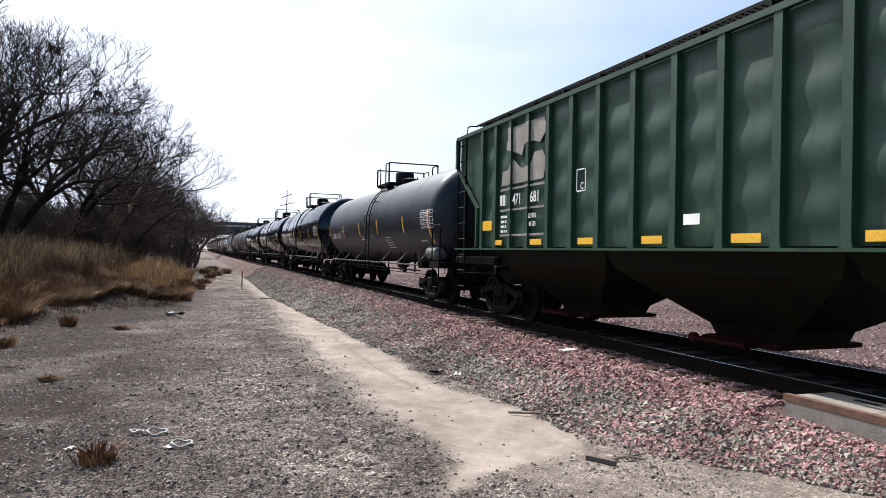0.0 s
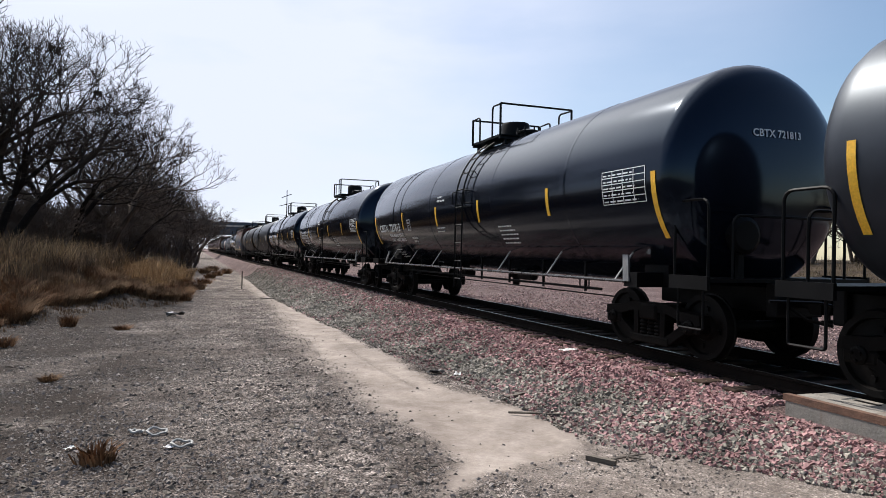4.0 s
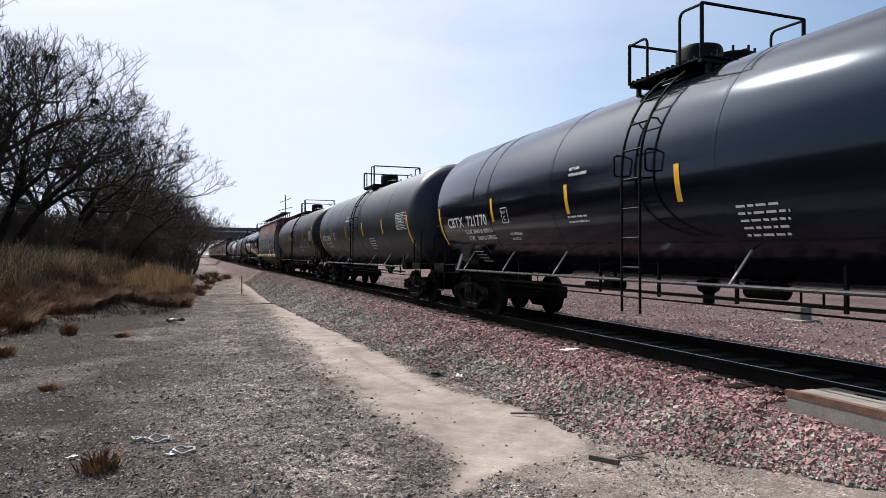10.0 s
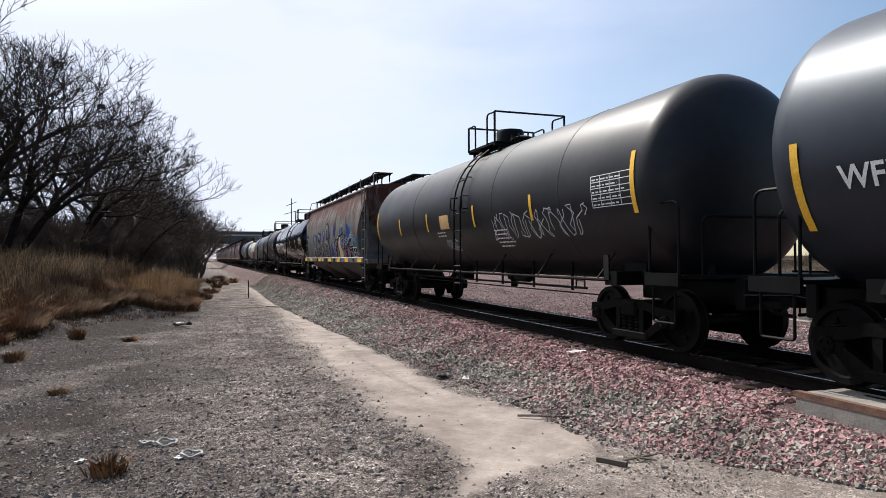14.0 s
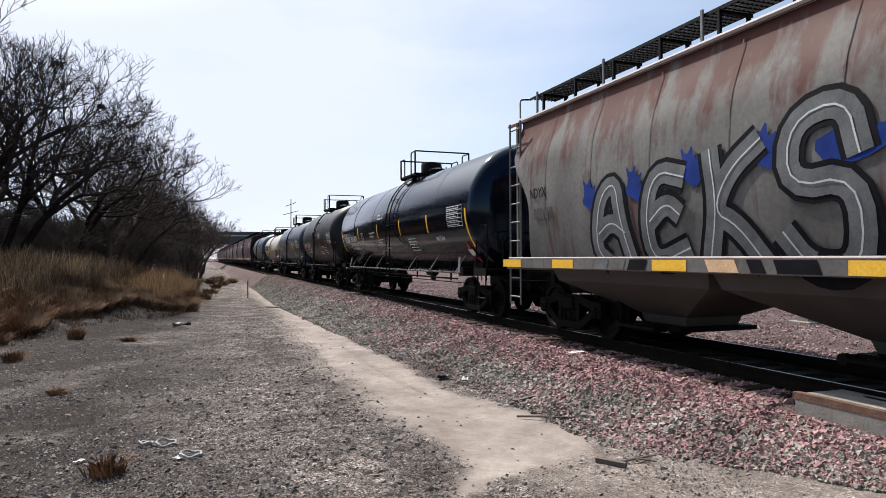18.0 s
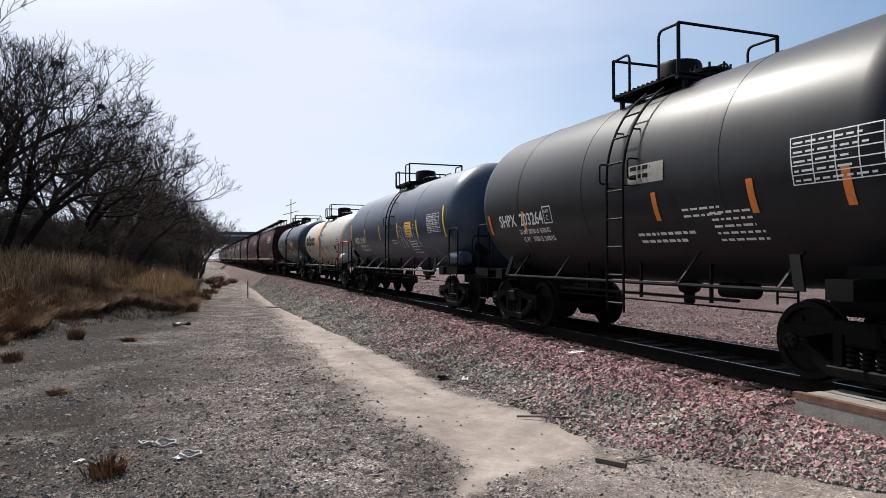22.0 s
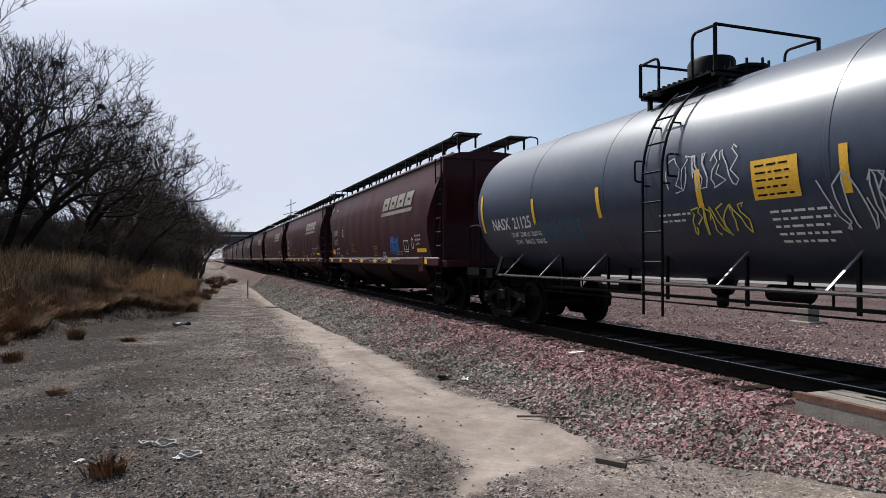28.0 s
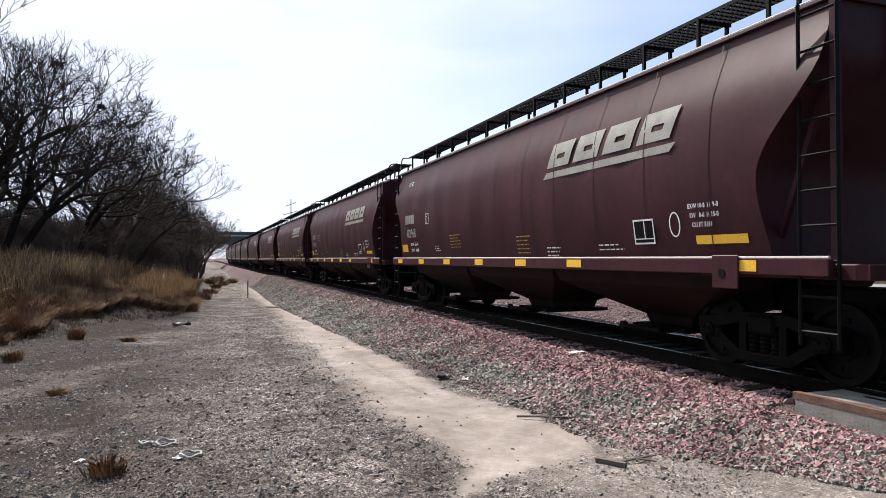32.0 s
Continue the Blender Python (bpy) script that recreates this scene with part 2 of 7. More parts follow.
M_PEBBLE = mat("grey_gravel", (0.08, 0.068, 0.0616), (0.256, 0.224, 0.204), rough=0.9, scale=1.5, bump=0.2, fine=60, island=0.6, spec=0.2)
M_CONC = mat("concrete_panel", (0.33, 0.32, 0.3), (0.42, 0.41, 0.38), rough=0.85, scale=3, bump=0.2, fine=45)
M_PANEL = mat("weathered_concrete", (0.1445, 0.1318, 0.1173), (0.2465, 0.2253, 0.1997), rough=0.88, scale=4, bump=0.3, fine=45, streak=0.2, streak_col=(0.1, 0.06, 0.04))
M_RUST = mat("rusty_angle_iron", (0.045, 0.02, 0.014), (0.17, 0.09, 0.058), rough=0.8, metal=0.1, scale=5, bump=0.4, fine=30)
M_BARK = mat("grey_bark", (0.01, 0.008, 0.0075), (0.022, 0.018, 0.016), rough=0.95, scale=3, bump=0.4, fine=25, spec=0.03)
M_TWIG = mat("bare_twigs", (0.018, 0.014, 0.0125), (0.04, 0.032, 0.028), rough=0.95, scale=1, bump=0, spec=0.03)
M_BRUSH = mat("grey_brown_brush", (0.06, 0.046, 0.04), (0.13, 0.104, 0.09), rough=0.95, scale=1, bump=0, spec=0.03)
M_STRAW = mat("dry_grass", (0.26, 0.155, 0.075), (0.52, 0.35, 0.18), rough=0.85, scale=0.5, bump=0, island=0.5, spec=0.15)
M_TUFT = mat("brown_tuft", (0.088, 0.0496, 0.028), (0.256, 0.16, 0.088), rough=0.9, scale=0.8, bump=0, island=0.5, spec=0.1)
M_RUSSET = mat("russet_tuft", (0.07, 0.034, 0.018), (0.24, 0.13, 0.065), rough=0.9, scale=0.8, bump=0, island=0.65, spec=0.1)
M_DRY = mat("dull_dry_grass", (0.06, 0.038, 0.024), (0.21, 0.14, 0.085), rough=0.9, scale=1.3, bump=0, island=0.7, spec=0.1)
M_VERGE = mat("olive_verge_grass", (0.05, 0.042, 0.023), (0.115, 0.092, 0.052), rough=0.9, scale=0.3, bump=0, island=0.35, spec=0.1)
M_BRIDGE = mat("bridge_steel_blue", (0.05, 0.065, 0.09), (0.07, 0.085, 0.11), rough=0.6, scale=0.2, spec=0.2)
M_ASPH = mat("grey_road", (0.13, 0.13, 0.13), (0.19, 0.185, 0.18), rough=0.9, scale=0.6, bump=0.1, fine=20)
# near-black colour that stands in for the train's shadow on the ballast
M_BED = mat("shade_dark_ballast", (0.005, 0.0045, 0.004), (0.013, 0.012, 0.011), rough=0.9, scale=3, bump=0.5, fine=30, spec=0.05)
M_PAPER = mat("white_litter", (0.75, 0.75, 0.74), rough=0.7, bump=0)
M_WOOD = mat("broken_dark_wood", (0.05, 0.04, 0.032), (0.12, 0.1, 0.08), rough=0.85, scale=9, bump=0.3)
M_GRAF_W = mat("spray_white", (0.4, 0.42, 0.44), (0.55, 0.56, 0.58), rough=0.6, bump=0, spec=0.1)
M_GRAF_B = mat("spray_blue", (0.006, 0.02, 0.13), (0.012, 0.04, 0.22), rough=0.6, bump=0, spec=0.1)
M_GRAF_S = mat("spray_sky_blue", (0.03, 0.12, 0.33), (0.05, 0.17, 0.42), rough=0.6, bump=0, spec=0.1)
M_GRAF_G = mat("spray_grey", (0.085, 0.087, 0.09), (0.16, 0.163, 0.167), rough=0.6, bump=0, spec=0.1)
M_GRAF_L = mat("spray_slate", (0.06, 0.1, 0.19), (0.11, 0.16, 0.26), rough=0.6, bump=0, scale=3, spec=0.1)
M_GRAF_C = mat("spray_teal", (0.02, 0.13, 0.19), (0.04, 0.2, 0.27), rough=0.6, bump=0, spec=0.1)
M_GRAF_Y = mat("spray_yellow", (0.5, 0.42, 0.07), rough=0.6, bump=0, spec=0.1)
M_GRAF_D = mat("spray_dark", (0.03, 0.04, 0.09), rough=0.6, bump=0, spec=0.1)
M_GRAF_K = mat("spray_black", (0.004, 0.004, 0.006), (0.012, 0.011, 0.014), rough=0.7, bump=0, spec=0.06)
M_GRAF_M = mat("spray_magenta", (0.3, 0.02, 0.16), rough=0.6, bump=0, spec=0.1)
M_GRAF_T = mat("spray_tan", (0.5, 0.33, 0.2), rough=0.6, bump=0, spec=0.1)

# ---- mesh helpers ----
def part(name, bm, material, parent=None, label="", smooth=False):
    """Links a bmesh (or a mesh) as one object, under a thing or a part."""
    if isinstance(bm, bmesh.types.BMesh):
        me = bpy.data.meshes.new(name)
        bmesh.ops.recalc_face_normals(bm, faces=bm.faces)
        bm.to_mesh(me)
        bm.free()
    else:
        me = bm
    if not me.materials:
        me.materials.append(material)
    if smooth:
        me.polygons.foreach_set("use_smooth", [True] * len(me.polygons))
        me.set_sharp_from_angle(angle=radians(38))
    ob = new(name, me)
    if parent:
        ob.parent = parent
    if label:
        tagged(ob, label)
    return ob


def raw(name, verts, faces, material, parent=None, smooth=False):
    me = bpy.data.meshes.new(name)
    me.from_pydata([tuple(v) for v in verts], [], [tuple(f) for f in faces])
    me.update()
    return part(name, me, material, parent, "", smooth)


def box(bm, x0, x1, y0, y1, z0, z1, bevel=0.0):
    vs = bmesh.ops.create_cube(bm, size=1)["verts"]
    bmesh.ops.scale(bm, vec=(x1 - x0, y1 - y0, z1 - z0), verts=vs)
    bmesh.ops.translate(bm, vec=((x0 + x1) / 2, (y0 + y1) / 2, (z0 + z1) / 2), verts=vs)
    if bevel:
        bmesh.ops.bevel(bm, geom=list({e for v in vs for e in v.link_edges}), offset=bevel, segments=1, affect="EDGES")
    return bm


def tube(bm, pts, r, seg=6, closed=False):
    """A round bar along a line of points, mitred at the bends."""
    pts = [Vector(p) for p in pts]
    rings = []
    n = len(pts)
    ref = None
    for i, p in enumerate(pts):
        a = pts[(i + 1) % n] - p if (i < n - 1 or closed) else p - pts[i - 1]
        b = p - pts[i - 1] if (i > 0 or closed) else a
        d = (a.normalized() + b.normalized())
        d = d.normalized() if d.length > 1e-6 else a.normalized()
        if ref is None:
            ref = Vector((0, 0, 1)) if abs(d.z) < 0.9 else Vector((1, 0, 0))
        u = (ref - d * ref.dot(d)).normalized()
        ref = u
        w = d.cross(u)
        rr = r[i] if isinstance(r, (list, tuple)) else r
        rings.append([bm.verts.new(p + (u * math.cos(k * math.tau / seg) + w * math.sin(k * math.tau / seg)) * rr) for k in range(seg)])
    for i in range(n - 1 if not closed else n):
        q, s = rings[i], rings[(i + 1) % n]
        for k in range(seg):
            bm.faces.new((q[k], q[(k + 1) % seg], s[(k + 1) % seg], s[k]))
    if not closed:
        bm.faces.new(rings[0])
        bm.faces.new(rings[-1])
    return bm


def arc(pts, radius=0.08, steps=4):
    """Rounds the inner corners of a line of points."""
    pts = [Vector(p) for p in pts]
    out = [pts[0]]
    for a, p, b in zip(pts, pts[1:], pts[2:]):
        k = min(radius, (a - p).length * 0.45, (b - p).length * 0.45)
        s, e = p + (a - p).normalized() * k, p + (b - p).normalized() * k
        for i in range(steps + 1):
            t = i / steps
            out.append(s * (1 - t) ** 2 + p * 2 * t * (1 - t) + e * t * t)
    return out + [pts[-1]]


def lathe(bm, profile, axis="y", seg=32, at=(0, 0, 0)):
    """Turns a list of (along, radius) round an axis."""
    rings = []
    for a, r in profile:
        ring = []
        for k in range(seg):
            c, s = math.cos(k * math.tau / seg) * r, math.sin(k * math.tau / seg) * r
            p = {"y": (c, a, s), "x": (a, c, s), "z": (c, s, a)}[axis]
            ring.append(bm.verts.new((p[0] + at[0], p[1] + at[1], p[2] + at[2])))
        rings.append(ring)
    for q, s in zip(rings, rings[1:]):
        for k in range(seg):
            bm.faces.new((q[k], q[(k + 1) % seg], s[(k + 1) % seg], s[k]))
    bm.faces.new(rings[0])
    bm.faces.new(rings[-1])
    return bm


def beam(bm, a, b, w, d, side=(1, 0, 0)):
    """A square bar from a to b; w along side, d across."""
    a, b, s = Vector(a), Vector(b), Vector(side).normalized()
    u = (b - a).normalized().cross(s).normalized()
    ring = [(s * i * w / 2 + u * j * d / 2) for i, j in ((-1, -1), (1, -1), (1, 1), (-1, 1))]
    va, vb = [bm.verts.new(a + r) for r in ring], [bm.verts.new(b + r) for r in ring]
    for k in range(4):
        bm.faces.new((va[k], va[(k + 1) % 4], vb[(k + 1) % 4], vb[k]))
    bm.faces.new(va), bm.faces.new(vb)
    return bm


def slab(bm, outline, x0, x1):
    """An outline in (y, z), thickened from x0 to x1."""
    a, b = [bm.verts.new((x0, y, z)) for y, z in outline], [bm.verts.new((x1, y, z)) for y, z in outline]
    n = len(outline)
    for k in range(n):
        bm.faces.new((a[k], a[(k + 1) % n], b[(k + 1) % n], b[k]))
    bm.faces.new(a), bm.faces.new(b)
    return bm


LETTERS = {}


def shape(text, size):
    """The flat mesh of a line of letters: points (u, v) and faces."""
    if (text, size) not in LETTERS:
        cu = bpy.data.curves.new("letters", "FONT")
        cu.body, cu.size, cu.resolution_u, cu.offset = text, size, 2, size * 0.018
        ob = bpy.data.objects.new("letters", cu)
        me = ob.to_mesh()
        LETTERS[text, size] = [(v.co.x, v.co.y) for v in me.vertices], [tuple(p.vertices) for p in me.polygons]
        ob.to_mesh_clear()
        bpy.data.objects.remove(ob)
        bpy.data.curves.remove(cu)
    return LETTERS[text, size]


def subdivided(vs, fs, limit):
    """Cuts long letter faces, so that they follow a curved side."""
    bm = bmesh.new()
    bv = [bm.verts.new((u, v, 0)) for u, v in vs]
    for f in fs:
        try:
            bm.faces.new([bv[i] for i in f])
        except ValueError:
            pass
    for _ in range(2):
        es = [e for e in bm.edges if abs(e.verts[0].co.y - e.verts[1].co.y) > limit]
        if not es:
            break
        bmesh.ops.subdivide_edges(bm, edges=es, cuts=1)
    bmesh.ops.triangulate(bm, faces=bm.faces)
    bm.verts.index_update()
    out = [(v.co.x, v.co.y) for v in bm.verts], [tuple(v.index for v in f.verts) for f in bm.faces]
    bm.free()
    return out


class Side:
    """Puts flat marks on the near side of a car: y along the car, z up, and the side's bulge."""

    def __init__(self, reach):
        self.reach = reach          # half width at a height

    def put(self, name, vs, fs, y0, z0, material, parent, label="", lift=0.012, narrow=1.0):
        verts = [(-self.reach(z0 + v, y0 - u * narrow) - lift, y0 - u * narrow, z0 + v) for u, v in vs]
        me = bpy.data.meshes.new(name)
        me.from_pydata(verts, [], fs)
        return part(name, me, material, parent, label)

    def text(self, string, size, y0, z0, parent, material=None, label="", narrow=0.85, name="lettering"):
        vs, fs = subdivided(*shape(string, size), 0.12)
        return tagged(self.put(name, vs, fs, y0, z0, material or M_LETTER, parent, label, narrow=narrow), kind="stuff")

    def patch(self, name, y0, y1, z0, z1, material, parent, label="", lift=0.01, rows=6, slant=0.0):
        vs, fs = [], []
        cols = max(1, int(abs(y1 - y0) / 0.5))
        for i in range(rows + 1):
            for j in range(cols + 1):
                vs.append(((y1 - y0) * j / cols + slant * i / rows, (z1 - z0) * i / rows))
        for i in range(rows):
            for j in range(cols):
                k = i * (cols + 1) + j
                fs.append((k, k + 1, k + cols + 2, k + cols + 1))
        return self.put(name, [(-u, v) for u, v in vs], fs, y0, z0, material, parent, label, lift)

    def bars(self, y0, z0, width, lines, parent, pitch=0.07, height=0.03, material=None, seed=1, name="lettering"):
        """Small print that cannot be read: short bars in rows."""
        rng = random.Random(seed)
        vs, fs = [], []
        for k in range(lines):
            u = 0.0
            end = width * rng.uniform(0.7, 1.0)
            while u < end:
                w = rng.uniform(0.05, 0.16)
                q = len(vs)
                vs += [(u, -k * pitch), (min(u + w, end), -k * pitch), (min(u + w, end), -k * pitch + height), (u, -k * pitch + height)]
                fs.append((q, q + 1, q + 2, q + 3))
                u += w + 0.035
        return tagged(self.put(name, vs, fs, y0, z0, material or M_LETTER, parent), kind="stuff")

    def stroke(self, name, pts, width, y0, z0, material, parent, lift=0.014):
        """A sprayed line through (u, v) points."""
        vs, fs = [], []
        dense = []
        for a, b in zip(pts, pts[1:]):
            n = max(1, int(math.hypot(b[0] - a[0], b[1] - a[1]) / 0.12))
            dense += [(a[0] + (b[0] - a[0]) * k / n, a[1] + (b[1] - a[1]) * k / n) for k in range(n)]
        dense.append(pts[-1])
        for i, p in enumerate(dense):
            q, r = dense[max(0, i - 1)], dense[min(len(dense) - 1, i + 1)]
            d = (r[0] - q[0], r[1] - q[1])
            k = math.hypot(*d) or 1
            nx, ny = -d[1] / k * width / 2, d[0] / k * width / 2
            vs += [(p[0] + nx, p[1] + ny), (p[0] - nx, p[1] - ny)]
            if i:
                j = 2 * i
                fs.append((j - 2, j - 1, j + 1, j))
        return self.put(name, vs, fs, y0, z0, material, parent, lift=lift)


def scrawl(rng, width, height, strokes):
    """Loops of one sprayed tag: lists of (u, v)."""
    out = []
    for k in range(strokes):
        u0 = width * (k + 0.15) / strokes
        pts = []
        ph, tilt = rng.uniform(0, 6), rng.uniform(-0.3, 0.5)
        for i in range(14):
            t = i / 13
            pts.append((u0 + width / strokes * (t * 0.9 + 0.35 * math.sin(ph + t * rng.uniform(5, 9))), height * (0.5 + 0.48 * math.sin(ph * 1.7 + t * (6 + k % 3 * 2)) + tilt * (t - 0.5) * 0.3)))
        out.append(pts)
    return out

# ---- the ground: one sheet, with the ballast bank of the line, a worn path and a bank under the trees ----
XC = 7.547                      # middle of the track
RAIL_X = (XC - 0.7525, XC + 0.7525)


def ramp01(t):
    t = max(0.0, min(1.0, t))
    return t * t * (3 - 2 * t)


def low(y):
    return -0.42 - 0.09 * ramp01(y / 6) - 0.69 * ramp01((y - 4) / 44)


def toe(y):
    return float(np.interp(y, (3.0, 4.0, 4.5, 5.0, 5.5, 6.0, 8.2, 12, 20, 35, 55), (6.0, 5.45, 5.17, 4.8, 4.4, 4.15, 4.2, 3.9, 3.8, 3.95, 4.4)))


def verge(y):
    """Where the grass begins, left of the yard."""
    return -0.6 - 3.4 * ramp01((30 - y) / 16) + 0.5 * math.sin(y * 0.9) * ramp01((34 - y) / 10)


def front(x):
    """How far off the grass begins, left of the yard."""
    return float(np.interp(x, (-6.5, -5, -4.4, -4.1, -3.6, -2.8, -1.2, -0.4, 0.6), (19.5, 20.5, 22, 25, 27.5, 30.5, 33, 38, 96)))


def height(x, y):
    """The ground's height without small bumps."""
    z = low(y)
    if x > toe(y):
        bank = ramp01((x - toe(y)) / max(0.5, 6.0 - toe(y)))
        z = z * (1 - bank) + -0.24 * bank
    if x > 9.4:
        z = -0.24 - 0.12 * ramp01((x - 9.4) / 2.5)
    if x > 40:
        z += 1.6 * ramp01((x - 40) / 20)
    if x < 1:
        k = ramp01((verge(y) - x) / 6) * ramp01((y - 15) / 18)
        z += 1.6 * k
    return z


PATH_Y = (4.6, 5.2, 5.7, 6.5, 7.8, 9.8, 12.3, 17.6, 31, 50, 68)
PATH_LEFT = (1.6, 1.92, 2.25, 2.39, 2.32, 2.12, 1.95, 2.25, 3.1, 3.3, 3.7)
PATH_EDGE_Y = (4.6, 5.0, 5.36, 5.62, 5.92, 6.22, 7.0, 7.8, 9.3, 11.7, 15.6, 19.6, 32, 55)
PATH_RIGHT = (1.75, 2.15, 2.6, 3.28, 3.86, 3.99, 4.09, 3.8, 3.56, 3.54, 3.6, 3.84, 4.05, 4.5)


def path_mask(x, y):
    """How much of the ground is worn to pale dust: 1 on the path, less along its soft left edge."""
    left, right = float(np.interp(y, PATH_Y, PATH_LEFT)), float(np.interp(y, PATH_EDGE_Y, PATH_RIGHT))
    wob = noise.noise(Vector((x * 0.7, y * 0.35, 3.1))) * 0.22 + noise.noise(Vector((x * 3, y * 2, 9))) * 0.12
    soft = 0.3 + 0.75 * ramp01((y - 6) / 6)
    a = ramp01((x + wob - left + 0.12 + 0.3 * soft) / soft) * ramp01((right + 0.12 - x + wob) / 0.3)
    a *= ramp01((y - 4.4) / 0.7)
    grit = (0.5 + 0.5 * wob) * ramp01((x - 2.1 - 0.35 * (5.5 - y)) / 0.7) * ramp01((6.9 - y) / 0.9) * ramp01((toe(y) + 0.35 - x) / 0.4)
    return max(a, grit) * (1 - ramp01((y - 56) / 14))


def rut(x, y):
    """Two shallow wheel marks along the path."""
    a = float(np.interp(y, (8, 10, 11.5, 14.5, 20), (2.5, 2.28, 2.24, 2.34, 2.75)))
    k = max(0.0, 1 - abs(x - a) / 0.11) * (0.55 + 0.45 * math.sin(y * 34 + x * 9))
    k += 0.7 * max(0.0, 1 - abs(x - a - 0.72) / 0.09)
    return k * ramp01((y - 8.2) / 1.5) * ramp01((17 - y) / 3)


def build_ground():
    xs = np.concatenate([np.linspace(-1500, -120, 8), np.linspace(-100, -20, 14), np.linspace(-19, -6, 22), np.arange(-5.7, 1.3, 0.17), np.arange(1.4, 4.5, 0.065), np.arange(4.6, 6.6, 0.15), np.arange(6.8, 14, 0.6), np.linspace(15, 90, 24), np.linspace(120, 1500, 8)])
    ys = np.concatenate([np.linspace(-900, -40, 6), np.linspace(-30, 1, 12), np.arange(1.3, 26, 0.16), np.linspace(26.5, 60, 60), np.linspace(62, 220, 50), np.linspace(260, 2600, 14)])
    verts, mask = [], []
    for y in ys:
        for x in xs:
            z = height(x, y)
            near = -14 < x < 12 and 0 < y < 90
            if near:
                z += 0.05 * noise.noise(Vector((x * 0.5, y * 0.5, 0))) * (0.4 if x > 3.6 else 1) + 0.018 * noise.noise(Vector((x * 2.3, y * 2.3, 5))) - 0.018 * rut(x, y)
            verts.append((x, y, z))
            mask.append((path_mask(x, y) * (1 - 0.55 * rut(x, y)) if near else 0.0, max(ramp01((x - toe(y) + 0.35) / 0.6), 0.0), 1.0 if x > 38 else ramp01((y - front(x) + 1.5) / 2.5) * ramp01((-0.2 - x) / 1.2), ramp01((0.9 - x + 0.9 * noise.noise(Vector((x * 0.4, y * 0.3, 7)))) / 2.4)))
    nx = len(xs)
    faces = [(j * nx + i, j * nx + i + 1, (j + 1) * nx + i + 1, (j + 1) * nx + i) for j in range(len(ys) - 1) for i in range(nx - 1)]
    me = bpy.data.meshes.new("ground")
    me.from_pydata(verts, [], faces)
    at = me.color_attributes.new("cover", "FLOAT_COLOR", "POINT")
    at.data.foreach_set("color", np.array(mask, dtype=np.float32).ravel())
    me.polygons.foreach_set("use_smooth", [True] * len(me.polygons))
    m = bpy.data.materials.new("gravelly_soil")
    m.use_nodes = True
    n, l = m.node_tree.nodes, m.node_tree.links
    b = n["Principled BSDF"]
    b.inputs["Roughness"].default_value, b.inputs["Specular IOR Level"].default_value = 0.95, 0.15
    tc = n.new("ShaderNodeTexCoord")

    def nz(scale, detail=6, rough=0.6):
        q = n.new("ShaderNodeTexNoise")
        q.inputs["Scale"].default_value, q.inputs["Detail"].default_value, q.inputs["Roughness"].default_value = scale, detail, rough
        l.new(tc.outputs["Object"], q.inputs["Vector"])
        return q.outputs["Fac"]

    def ramp(fac, p0, p1, c0, c1):
        q = n.new("ShaderNodeValToRGB")
        q.color_ramp.elements[0].position, q.color_ramp.elements[1].position = p0, p1
        q.color_ramp.elements[0].color, q.color_ramp.elements[1].color = (*c0, 1), (*c1, 1)
        l.new(fac, q.inputs["Fac"])
        return q.outputs["Color"]

    def mix(fac, a, c, how="MIX"):
        q = n.new("ShaderNodeMix")
        q.data_type, q.blend_type = "RGBA", how
        if isinstance(fac, float):
            q.inputs["Factor"].default_value = fac
        else:
            l.new(fac, q.inputs["Factor"])
        l.new(a, q.inputs["A"])
        l.new(c, q.inputs["B"])
        return q.outputs["Result"]

    cover = n.new("ShaderNodeAttribute")
    cover.attribute_name = "cover"
    split = n.new("ShaderNodeSeparateColor")
    l.new(cover.outputs["Color"], split.inputs["Color"])
    vor = n.new("ShaderNodeTexVoronoi")
    vor.inputs["Scale"].default_value = 34
    l.new(tc.outputs["Object"], vor.inputs["Vector"])
    soil = mix(0.75, ramp(nz(0.9), 0.4, 0.6, (0.1025, 0.0853, 0.0779), (0.2337, 0.205, 0.1902)), ramp(nz(38, 3), 0.3, 0.7, (0.55, 0.55, 0.55), (1.3, 1.3, 1.3)), "MULTIPLY")
    vor2 = n.new("ShaderNodeTexVoronoi")
    vor2.inputs["Scale"].default_value = 70
    l.new(tc.outputs["Object"], vor2.inputs["Vector"])
    chips = mix(1.0, soil, ramp(vor2.outputs["Color"], 0.15, 0.85, (0.35, 0.35, 0.35), (2.1, 2.05, 2.0)), "MULTIPLY")
    vor3 = n.new("ShaderNodeTexVoronoi")
    vor3.inputs["Scale"].default_value = 19
    l.new(tc.outputs["Object"], vor3.inputs["Vector"])
    chips = mix(1.0, chips, ramp(vor3.outputs["Color"], 0.1, 0.9, (0.5, 0.49, 0.48), (1.5, 1.5, 1.5)), "MULTIPLY")
    chips = mix(1.0, chips, ramp(nz(6.5, 5), 0.36, 0.62, (0.55, 0.53, 0.52), (1.28, 1.28, 1.28)), "MULTIPLY")
    # colour darkens towards pebble edges, imitating shade in the crevices
    grav = mix(0.8, chips, ramp(vor.outputs["Distance"], 0.1, 0.6, (1.3, 1.3, 1.3), (0.4, 0.4, 0.4)), "MULTIPLY")
    worn = n.new("ShaderNodeMath")
    worn.operation = "MULTIPLY"
    l.new(ramp(nz(0.55, 3), 0.3, 0.5, (0.15, 0.15, 0.15), (1.0, 1.0, 1.0)), worn.inputs[0])
    l.new(cover.outputs["Alpha"], worn.inputs[1])
